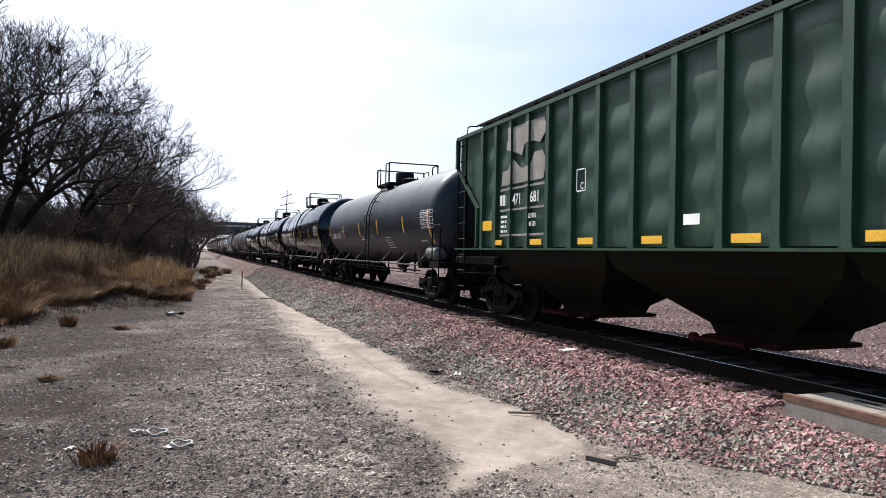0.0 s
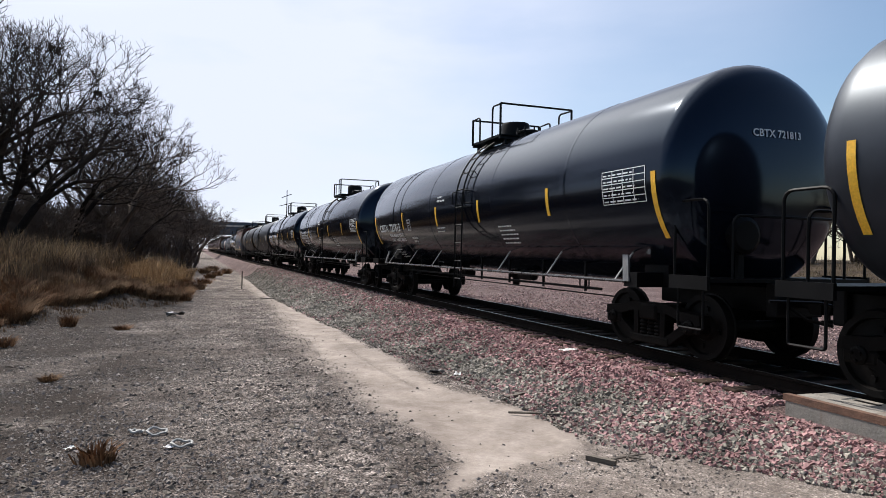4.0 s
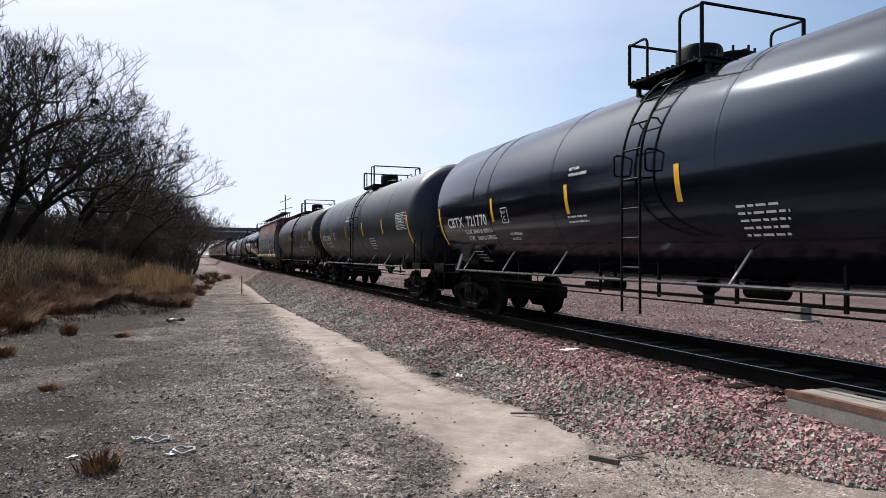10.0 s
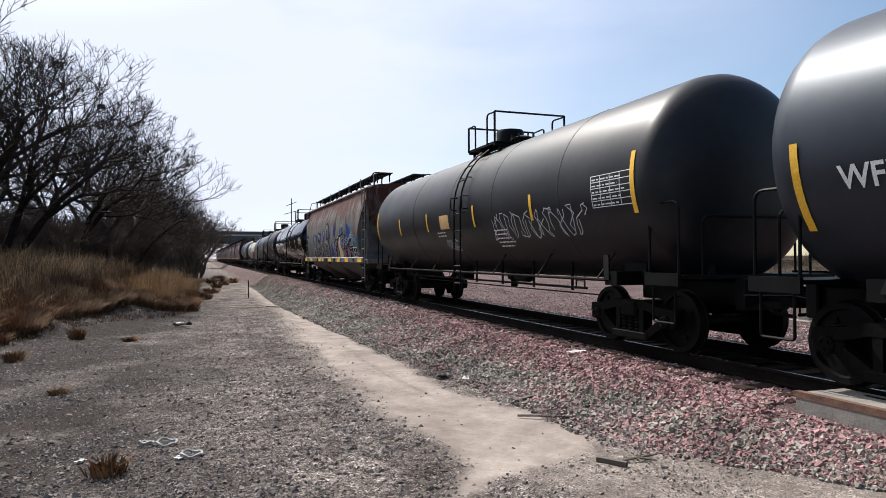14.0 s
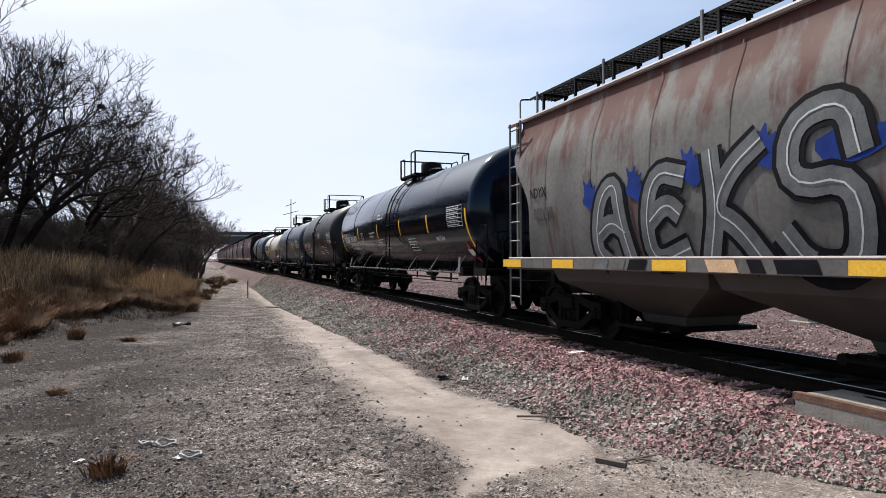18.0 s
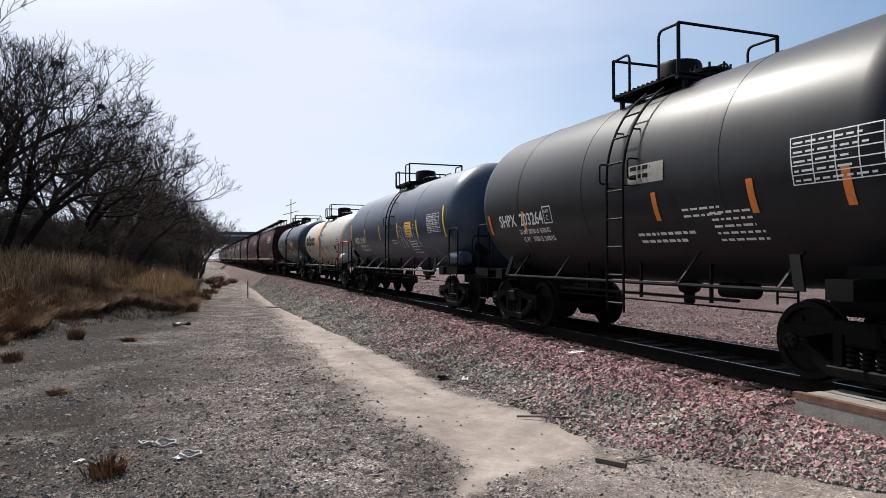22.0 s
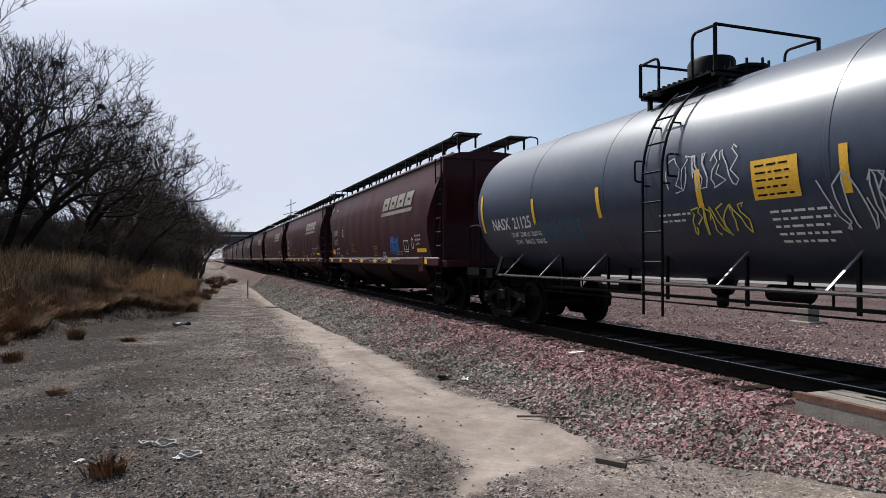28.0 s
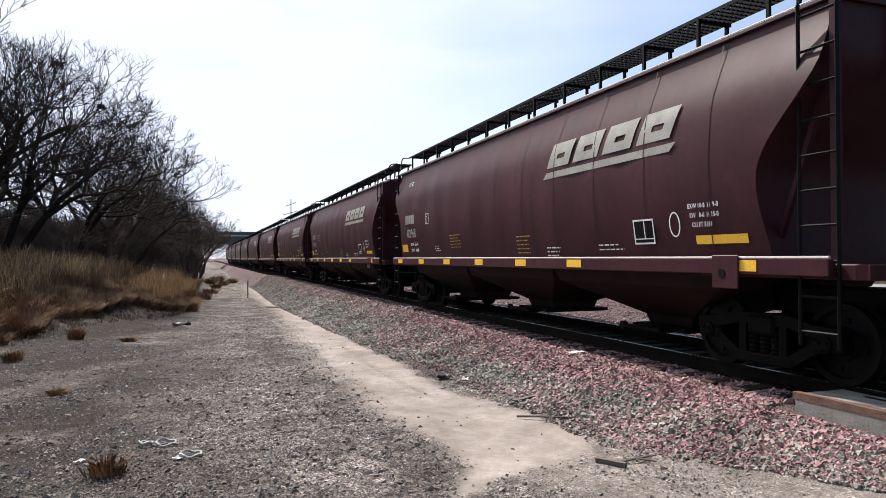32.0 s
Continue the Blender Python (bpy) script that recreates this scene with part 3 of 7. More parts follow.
    patch = worn.outputs["Value"]
    grav = mix(patch, grav, mix(0.7, ramp(nz(2.2), 0.3, 0.7, (0.0164, 0.0123, 0.0103), (0.041, 0.0303, 0.0254)), ramp(vor2.outputs["Color"], 0.3, 0.8, (0.6, 0.6, 0.6), (1.5, 1.45, 1.4)), "MULTIPLY"))
    dust = mix(0.5, ramp(nz(1.4), 0.3, 0.7, (0.1722, 0.1443, 0.1279), (0.3034, 0.2624, 0.2337)), ramp(nz(22, 4), 0.3, 0.7, (0.72, 0.71, 0.7), (1.15, 1.15, 1.15)), "MULTIPLY")
    dust = mix(0.6, dust, ramp(nz(4.5, 5), 0.38, 0.62, (0.78, 0.75, 0.72), (1.1, 1.1, 1.1)), "MULTIPLY")
    # gaps between the stones get painted shade in the same way
    stony = mix(0.9, ramp(nz(0.35), 0.4, 0.6, (0.1394, 0.0902, 0.0861), (0.205, 0.1435, 0.1378)), ramp(vor.outputs["Distance"], 0.05, 0.6, (1.35, 1.35, 1.35), (0.35, 0.35, 0.35)), "MULTIPLY")
    turf = mix(0.6, ramp(nz(0.6), 0.35, 0.65, (0.0287, 0.0197, 0.0131), (0.0615, 0.0435, 0.0279)), ramp(nz(18), 0.3, 0.7, (0.6, 0.6, 0.6), (1.3, 1.3, 1.3)), "MULTIPLY")
    col = mix(split.outputs["Red"], grav, dust)
    col = mix(split.outputs["Green"], col, stony)
    col = mix(split.outputs["Blue"], col, turf)
    l.new(col, b.inputs["Base Color"])
    bp = n.new("ShaderNodeBump")
    bp.inputs["Strength"].default_value, bp.inputs["Distance"].default_value = 0.8, 0.03
    q = n.new("ShaderNodeMath")
    q.operation = "ADD"
    l.new(vor2.outputs["Distance"], q.inputs[0])
    l.new(nz(9, 4), q.inputs[1])
    worn_flat = n.new("ShaderNodeMapRange")
    worn_flat.inputs["To Min"].default_value, worn_flat.inputs["To Max"].default_value = 1.0, 0.12
    l.new(split.outputs["Red"], worn_flat.inputs["Value"])
    relief = n.new("ShaderNodeMath")
    relief.operation = "MULTIPLY"
    l.new(q.outputs["Value"], relief.inputs[0])
    l.new(worn_flat.outputs["Result"], relief.inputs[1])
    l.new(relief.outputs["Value"], bp.inputs["Height"])
    l.new(bp.outputs["Normal"], b.inputs["Normal"])
    me.materials.append(m)
    return tagged(new("ground", me), "grey gravelly soil with a worn dusty path and pink stone", "ground", kind="structure")


ground = build_ground()

# ---- the track ----
track = tagged(new("railway_track"), "single railway track of dark rails on weathered sleepers", "railway track", kind="structure")


def rail_profile(x):
    return [(x + a, z) for a, z in ((-0.07, -0.17), (0.07, -0.17), (0.07, -0.155), (0.012, -0.14), (0.012, -0.045), (0.036, -0.035), (0.036, -0.006), (0.028, -0.001), (-0.028, -0.001), (-0.036, -0.006), (-0.036, -0.035), (-0.012, -0.045), (-0.012, -0.14), (-0.07, -0.155))]


for rx in RAIL_X:
    bm = bmesh.new()
    prof = rail_profile(rx)
    a, b_ = [bm.verts.new((x, -40, z)) for x, z in prof], [bm.verts.new((x, 420, z)) for x, z in prof]
    for k in range(len(prof)):
        bm.faces.new((a[k], a[(k + 1) % len(prof)], b_[(k + 1) % len(prof)], b_[k]))
    rail = part("rail", bm, M_RAIL, track)
    part("running_band", box(bmesh.new(), rx - 0.02, rx + 0.008, -40, 420, -0.001, 0.0005), M_SHINE, rail, "bright polished top of the rail")


def build_sleepers():
    rng = random.Random(4)
    bm = box(bmesh.new(), -1.28, 1.28, -0.115, 0.115, -0.17, 0.0, 0.012)
    first = None
    rest_v, rest_f = [], []
    for k in range(420):
        y = -6 + 0.52 * k + rng.uniform(-0.03, 0.03)
        dx, dz, yaw = rng.uniform(-0.09, 0.07), -0.175 + rng.uniform(-0.012, 0.0), rng.uniform(-0.02, 0.02)
        if k < 230:
            if first is None:
                first = ob = part("sleeper", bm, M_TIE, track)
            else:
                ob = new("sleeper", first.data)
                ob.parent = track
            ob.location, ob.rotation_euler = (XC + dx, y, dz), (0, 0, yaw)
        else:
            q = len(rest_v)
            rest_v += [(XC + dx + a * 1.28, y + b * 0.115, dz + c) for c in (-0.17, 0) for a, b in ((-1, -1), (1, -1), (1, 1), (-1, 1))]
            rest_f += [(q, q + 1, q + 5, q + 4), (q + 1, q + 2, q + 6, q + 5), (q + 2, q + 3, q + 7, q + 6), (q + 3, q, q + 4, q + 7), (q + 4, q + 5, q + 6, q + 7)]
    tagged(raw("far_sleepers", rest_v, rest_f, M_TIE, track), kind="stuff")


build_sleepers()
# dark sheet laid where the train's shade falls, the shade in its colour
tagged(part("track_bed", box(bmesh.new(), 6.45, 8.65, -40, 400, -0.5, -0.205), M_BED), "ballast between the rails, coloured dark for the train's shade", "track bed", kind="structure")

# ---- level crossing panel beside the near rail ----
panel = tagged(new("crossing_panel"), "concrete level crossing panel with a rusty steel edge", "crossing panel")
panel.location = (0, 0, 0)
part("slab", box(bmesh.new(), 6.02, 6.36, -6.0, 5.42, -0.3, -0.028, 0.01), M_PANEL, panel)
part("slab", box(bmesh.new(), 6.375, 6.68, -6.0, 5.42, -0.3, -0.032, 0.01), M_PANEL, panel)
for y in (4.9, 3.6, 2.3):
    # slots are flat dark boxes; the colour gives the shade of a recess
    part("lifting_slot", box(bmesh.new(), 6.5, 6.56, y - 0.14, y + 0.14, -0.036, -0.028), M_BED, panel, "dark lifting slot")
bm = bmesh.new()
box(bm, 5.985, 6.016, -6.0, 5.45, -0.085, -0.012)
box(bm, 6.016, 6.075, -6.0, 5.45, -0.026, -0.014)
part("edge_iron", bm, M_RUST, panel, "rusty angle iron edge")
part("edge_beam", box(bmesh.new(), 5.99, 6.018, -6.0, 5.42, -0.36, -0.087), M_PANEL, panel)
inner = tagged(new("crossing_panel"), "dark concrete crossing panel between the rails", "crossing panel")
part("slab", box(bmesh.new(), RAIL_X[0] + 0.12, RAIL_X[1] - 0.12, -6.0, 4.9, -0.25, -0.03, 0.01), M_PANEL, inner)

# ---- loose stone ----
def lump(rng, size, flat=0.8):
    """One broken stone: points and faces of a skewed, chipped block."""
    v = np.array([(a, b, c) for c in (-1, 1) for a, b in ((-1, -1), (1, -1), (1, 1), (-1, 1))], float)
    v[4:, :2] *= rng.uniform(0.4, 0.85)
    v[4:, :2] += rng.uniform(-0.3, 0.3, 2)
    v += rng.uniform(-0.36, 0.36, v.shape)
    v *= np.array([rng.uniform(0.75, 1.15), rng.uniform(0.6, 0.9), rng.uniform(flat * 0.6, flat)])
    q = [(0, 3, 2, 1), (4, 5, 6, 7), (0, 1, 5, 4), (1, 2, 6, 5), (2, 3, 7, 6), (3, 0, 4, 7)]
    f = [t for a, b, c, d in q for t in ((a, b, c), (a, c, d))]
    return v * size / 2, np.array(f)


def chip(rng):
    """A small angular chip of gravel, open below: four feet and a ridge."""
    v = np.array([(-1, -1, -0.5), (1, -1, -0.5), (1, 1, -0.5), (-1, 1, -0.5), (-0.4, 0, 0.6), (0.4, 0, 0.6)], float)
    v += rng.uniform(-0.35, 0.35, v.shape)
    v *= np.array([rng.uniform(0.8, 1.3), rng.uniform(0.55, 0.9), rng.uniform(0.6, 1.0)])
    return v / 2, np.array([(0, 1, 5), (0, 5, 4), (1, 2, 5), (2, 3, 4), (2, 4, 5), (3, 0, 4)])


def scatter(name, places, kinds, material, parent, label, rng, tumble=1.2):
    """Joins many stones, each turned its own way, into one mesh. places: x, y, z, size."""
    P = np.array(places, float)
    which = rng.integers(0, len(kinds), len(P))
    vs, fs, q = [], [], 0
    for k, (v, f) in enumerate(kinds):
        p = P[which == k]
        n = len(p)
        if not n:
            continue
        a, t, w = rng.uniform(0, math.tau, n), rng.uniform(-tumble, tumble, n), rng.uniform(-tumble, tumble, n)
        V = np.repeat(v[None], n, 0) * p[:, 3, None, None]
        for ang, i, j in ((t, 1, 2), (w, 0, 2), (a, 0, 1)):
            c, s = np.cos(ang)[:, None], np.sin(ang)[:, None]
            V[..., i], V[..., j] = V[..., i] * c - V[..., j] * s, V[..., i] * s + V[..., j] * c
        V += p[:, None, :3]
        vs.append(V.reshape(-1, 3))
        fs.append((np.repeat(f[None], n, 0) + (q + np.arange(n) * len(v))[:, None, None]).reshape(-1, 3))
        q += n * len(v)
    V, F = np.concatenate(vs), np.concatenate(fs)
    me = bpy.data.meshes.new(name)
    me.vertices.add(len(V))
    me.vertices.foreach_set("co", V.astype(np.float32).ravel())
    me.loops.add(len(F) * 3)
    me.loops.foreach_set("vertex_index", F.astype(np.int32).ravel())
    me.polygons.add(len(F))
    me.polygons.foreach_set("loop_start", np.arange(0, len(F) * 3, 3, dtype=np.int32))
    me.polygons.foreach_set("use_smooth", np.zeros(len(F), dtype=bool))
    me.update(calc_edges=True)
    ob = part(name, me, material, parent)
    return tagged(ob, label, kind="stuff")


def build_stone():
    rng = np.random.default_rng(7)
    kinds = [lump(rng, 1.0) for _ in range(16)]
    bed = tagged(new("ballast_bank"), "bank of pink and grey crushed quartzite ballast", "ballast", kind="structure")
    near = []
    for y in 3.2 + 62 * rng.random(104000) ** 2.5:
        foot = toe(y)
        x = foot - 0.3 + (6.72 - foot + 0.3) * rng.random()
        if x < foot and rng.random() < 0.65:
            continue
        if x > 5.88 and y < 5.75:
            continue
        s = (0.034 + 0.044 * rng.random() ** 1.6) * (1 + 0.8 * ramp01((y - 9) / 25))
        if x < foot + 0.1:
            s *= 0.7
        zz = height(x, y) + rng.uniform(-0.012, 0.022) if x < 6.3 else -0.215
        near.append((x, y, zz, s))
    picked = [p for p in near if p[1] < 8.2 and 4.3 < p[0] < 5.9 and p[3] > 0.06][:300]
    chosen = set(picked)
    pink, grey = [], []
    for p in near:
        if p in chosen:
            continue
        foot = toe(p[1])
        down = 1 - (p[0] - foot) / max(0.4, 6.3 - foot)
        (grey if rng.random() < 0.1 + 0.8 * ramp01((down - 0.2) / 0.55) * (0.75 + 0.6 * noise.noise(Vector((p[0], p[1] * 0.5, 1)))) + 0.35 * ramp01((p[1] - 9) / 18) else pink).append(p)
    scatter("ballast", pink, kinds, M_STONE, bed, "pink crushed stone", rng)
    scatter("ballast", grey, kinds, M_STONE_G, bed, "grey crushed stone low on the bank", rng)
    shared = []
    for v, f in kinds:
        me = bpy.data.meshes.new("stone")
        me.from_pydata([tuple(a) for a in v], [], [tuple(int(i) for i in a) for a in f])
        me.materials.append(M_STONE)
        shared.append(me)
    for x, y, z, s in picked:
        ob = new("stone", shared[int(rng.integers(len(shared)))])
        ob.parent = bed
        ob.matrix_basis = pose(x, y, z, rng.uniform(-60, 60), rng.uniform(-60, 60), rng.uniform(0, 360)) @ Matrix.Diagonal((s, s, s, 1))
    # stone on the far side of the line
    far = []
    for _ in range(24000):
        y = 4 + 45 * rng.random() ** 1.5
        x = 8.9 + 9 * rng.random() ** 1.6
        if x > 11 and noise.noise(Vector((x * 0.5, y * 0.35, 6))) < rng.uniform(-0.5, 0.4):
            continue
        far.append((x, y, height(x, y) + 0.005 if x > 9.1 else -0.2, rng.uniform(0.035, 0.075)))
    scatter("ballast", far, kinds, M_STONE_F, bed, "pink crushed stone beyond the rails", rng)
    # grit of the yard
    grit = []
    chips = [chip(rng) for _ in range(12)]
    for _ in range(150000):
        y = 3.4 + 34 * rng.random() ** 2.2
        x = -5.5 - 0.25 * y + (toe(y) + 5.4 + 0.25 * y) * rng.random()
        worn = path_mask(x, y)
        if rng.random() < worn * (0.985 if worn > 0.6 else 1.2):
            continue
        bare = ramp01((0.6 - x) / 2.2)
        if noise.noise(Vector((x * 0.6, y * 0.6, 2))) < rng.uniform(-0.9, 0.1) + 0.25 * bare:
            continue
        big = rng.random() < 0.05
        s = rng.uniform(0.035, 0.065) if big else 0.014 + 0.02 * rng.random() ** 1.5
        if x > 2.6 and y < 7:
            s *= 0.7
        grit.append((x, y, height(x, y) + 0.05 * noise.noise(Vector((x * 0.5, y * 0.5, 0))) + 0.018 * noise.noise(Vector((x * 2.3, y * 2.3, 5))) + s * 0.15, s))
    bits = []
    for _ in range(1500):
        y = 4 + 22 * rng.random() ** 1.7
        x = -0.3 * y - 1 + (2.4 + 0.3 * y + 1) * rng.random() ** 1.2
        if path_mask(x, y) < 0.2:
            bits.append((x, y, height(x, y) + 0.05 * noise.noise(Vector((x * 0.5, y * 0.5, 0))) + 0.018 * noise.noise(Vector((x * 2.3, y * 2.3, 5))) + 0.008, 0.025 + 0.07 * rng.random() ** 2.5))
    scatter("debris", bits, [(v * np.array([1.5, 0.7, 0.6]), f) for v, f in chips], M_WOOD, None, "dark bits of wood and clinker on the gravel", rng, 0.3)["category"] = "debris"
    scatter("gravel", grit, chips, M_PEBBLE, None, "loose grey gravel lying on the dirt", rng, 0.5)["category"] = "gravel"


build_stone()

# ---- running gear shared by all the wagons ----
MESH = {}
WHEELSETS = []
WHEEL_R = 0.457


def shared(key, make, material, smooth=False):
    """A mesh that alike parts share, made once."""
    if key not in MESH:
        ob = part(key, make(), material, smooth=smooth)
        MESH[key] = ob.data
        bpy.data.objects.remove(ob)
    return MESH[key]


def fit_part(name, key, make, material, parent, at=(0, 0, 0), smooth=False, turn=0):
    ob = new(name, shared(key, make, material, smooth))
    ob.parent = parent
    ob.matrix_basis = pose(*at, 0, 0, turn)
    return ob


def make_side_frame():
    bm = bmesh.new()
    top = [(-1.1, 0.5), (-1.08, 0.64), (-0.72, 0.66), (-0.42, 0.74), (0.42, 0.74), (0.72, 0.66), (1.08, 0.64), (1.1, 0.5), (0.98, 0.5), (0.72, 0.52), (0.4, 0.6), (-0.4, 0.6), (-0.72, 0.52), (-0.98, 0.5)]
    slab(bm, top, -0.09, 0.09)
    for s in (-1, 1):
        beam(bm, (0, s * 0.98, 0.55), (0, s * 0.4, 0.2), 0.17, 0.13)
        beam(bm, (0, s * 0.31, 0.16), (0, s * 0.31, 0.64), 0.17, 0.11)
        box(bm, -0.1, 0.1, s * 0.889 - 0.2, s * 0.889 + 0.2, 0.36, 0.52, 0.03)
    box(bm, -0.1, 0.1, -0.46, 0.46, 0.12, 0.25, 0.02)
    return bm


def make_spring():
    prof = []
    for z in range(6):
        prof += [(0.25 + z * 0.055, 0.052), (0.265 + z * 0.055, 0.076), (0.28 + z * 0.055, 0.076)]
    return lathe(bmesh.new(), prof, "z", 10)


def make_bearing():
    bm = bmesh.new()
    lathe(bm, [(-0.14, 0.07), (-0.12, 0.1), (0.08, 0.115), (0.1, 0.115)], "x", 14)
    for k in range(3):
        a = k * math.tau / 3 + 0.5
        lathe(bm, [(-0.165, 0.018), (-0.13, 0.018)], "x", 6, (0, 0.055 * math.cos(a), 0.055 * math.sin(a)))
    return bm


def make_wheelset():
    bm = bmesh.new()
    for s in (-1, 1):
        prof = [(-0.09, 0.1), (-0.085, 0.17), (-0.03, 0.2), (-0.02, 0.37), (-0.07, 0.385), (-0.07, 0.457), (0.045, 0.462), (0.055, 0.485), (0.075, 0.487), (0.075, 0.4), (0.02, 0.38), (0.015, 0.2), (0.06, 0.17), (0.07, 0.1)]
        lathe(bm, [((a if s < 0 else -a) + s * 0.765, r) for a, r in prof], "x", 30)
    lathe(bm, [(-1.05, 0.07), (-0.7, 0.085), (0, 0.08), (0.7, 0.085), (1.05, 0.07)], "x", 10)
    # cast bosses and a chalk mark, which show the turning
    for s in (-1, 1):
        for k in range(4):
            a = k * math.tau / 4
            box(bm, s * 0.79 - 0.03, s * 0.79 + 0.03, 0.27 * math.cos(a) - 0.03, 0.27 * math.cos(a) + 0.03, 0.27 * math.sin(a) - 0.03, 0.27 * math.sin(a) + 0.03)
    return bm


def make_bolster():
    bm = box(bmesh.new(), -1.12, 1.12, -0.2, 0.2, 0.48, 0.72, 0.03)
    lathe(bm, [(0.72, 0.2), (0.82, 0.2)], "z", 16)
    return bm


def make_brake_beam():
    bm = bmesh.new()
    for s in (-1, 1):
        beam(bm, (-0.8, s * 0.42, 0.4), (0.8, s * 0.42, 0.4), 0.06, 0.09, (0, 0, 1))
        for x in (-0.765, 0.765):
            box(bm, x - 0.05, x + 0.05, s * 0.42 - 0.02, s * 0.42 + 0.06, 0.28, 0.55)
    return bm


def add_truck(car, y):
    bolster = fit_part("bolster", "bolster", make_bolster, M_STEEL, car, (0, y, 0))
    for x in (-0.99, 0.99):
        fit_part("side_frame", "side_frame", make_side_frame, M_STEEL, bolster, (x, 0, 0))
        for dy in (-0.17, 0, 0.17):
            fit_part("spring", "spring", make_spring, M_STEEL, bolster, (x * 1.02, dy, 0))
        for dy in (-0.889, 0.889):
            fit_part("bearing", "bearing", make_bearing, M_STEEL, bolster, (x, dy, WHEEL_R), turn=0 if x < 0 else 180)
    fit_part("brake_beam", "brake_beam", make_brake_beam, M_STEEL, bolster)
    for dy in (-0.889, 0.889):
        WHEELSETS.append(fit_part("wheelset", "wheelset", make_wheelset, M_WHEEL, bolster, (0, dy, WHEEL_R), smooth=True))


def make_coupler():
    bm = bmesh.new()
    box(bm, -0.09, 0.09, -0.75, -0.12, 0.8, 0.95, 0.02)
    slab(bm, [(-0.14, 0.74), (0.02, 0.74), (0.06, 0.8), (0.06, 0.96), (0.02, 1.02), (-0.14, 1.02)], -0.16, 0.13)
    tube(bm, [(0.16, -0.5, 0.78), (0.2, -0.2, 0.66), (0.14, 0.1, 0.62)], 0.025, 6)
    return bm


def add_ends(car, half, deck, material):
    """Couplers, draft sills, steps and grab irons at both ends. deck: height of the end sill's top."""
    for s in (-1, 1):
        turn = 0 if s > 0 else 180
        fit_part("coupler", "coupler", make_coupler, M_STEEL, car, (0, s * half, 0), turn=turn)

        def sill():
            bm = box(bmesh.new(), -0.33, 0.33, -2.9, -0.55, 0.72, 1.06, 0.015)
            box(bm, -0.42, 0.42, -0.68, -0.5, 0.66, 1.12, 0.02)
            return bm
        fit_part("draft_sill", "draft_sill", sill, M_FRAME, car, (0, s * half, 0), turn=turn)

        def rod():
            return tube(bmesh.new(), arc([(-1.35, -0.45, 0.95), (-0.5, -0.4, 0.92), (-0.12, -0.3, 0.86), (-0.1, -0.05, 0.84)], 0.1), 0.018, 5)
        fit_part("uncoupling_rod", "uncoupling_rod", rod, M_FRAME, car, (0, s * half, 0), turn=turn)


def grab(bm, pts, r=0.016, rad=0.06):
    return tube(bm, arc(pts, rad), r, 6)


def ladder(bm, foot, top, width, step, r=0.016, along=(0, 1, 0)):
    a, b, w = Vector(foot), Vector(top), Vector(along) * width / 2
    tube(bm, [a - w, b - w], r * 1.3, 6)
    tube(bm, [a + w, b + w], r * 1.3, 6)
    n = int((b - a).length / step)
    for k in range(n + 1):
        p = a + (b - a) * (k + 0.4) / (n + 0.8)
        tube(bm, [p - w, p + w], r, 5)
    return bm

# ---- tank wagons ----
CARS = []                       # every wagon with its place in the train


def dish(R, hl, depth, n=9, power=2.3):
    """The half outline of a tank with domed ends."""
    pts = []
    for k in range(n + 1):
        a = math.pi / 2 * k / n
        pts.append((-hl - depth * math.cos(a) ** (2 / power), max(0.02, R * math.sin(a) ** (2 / power))))
    return pts + [(-y, r) for y, r in reversed(pts)]


def stripe(side, car, y, z0, z1, w=0.1, lean=0.0, colour=None):
    side.patch("reflective_stripe", y - w / 2, y + w / 2, z0, z1, colour or M_YELLOW, car, slant=lean)


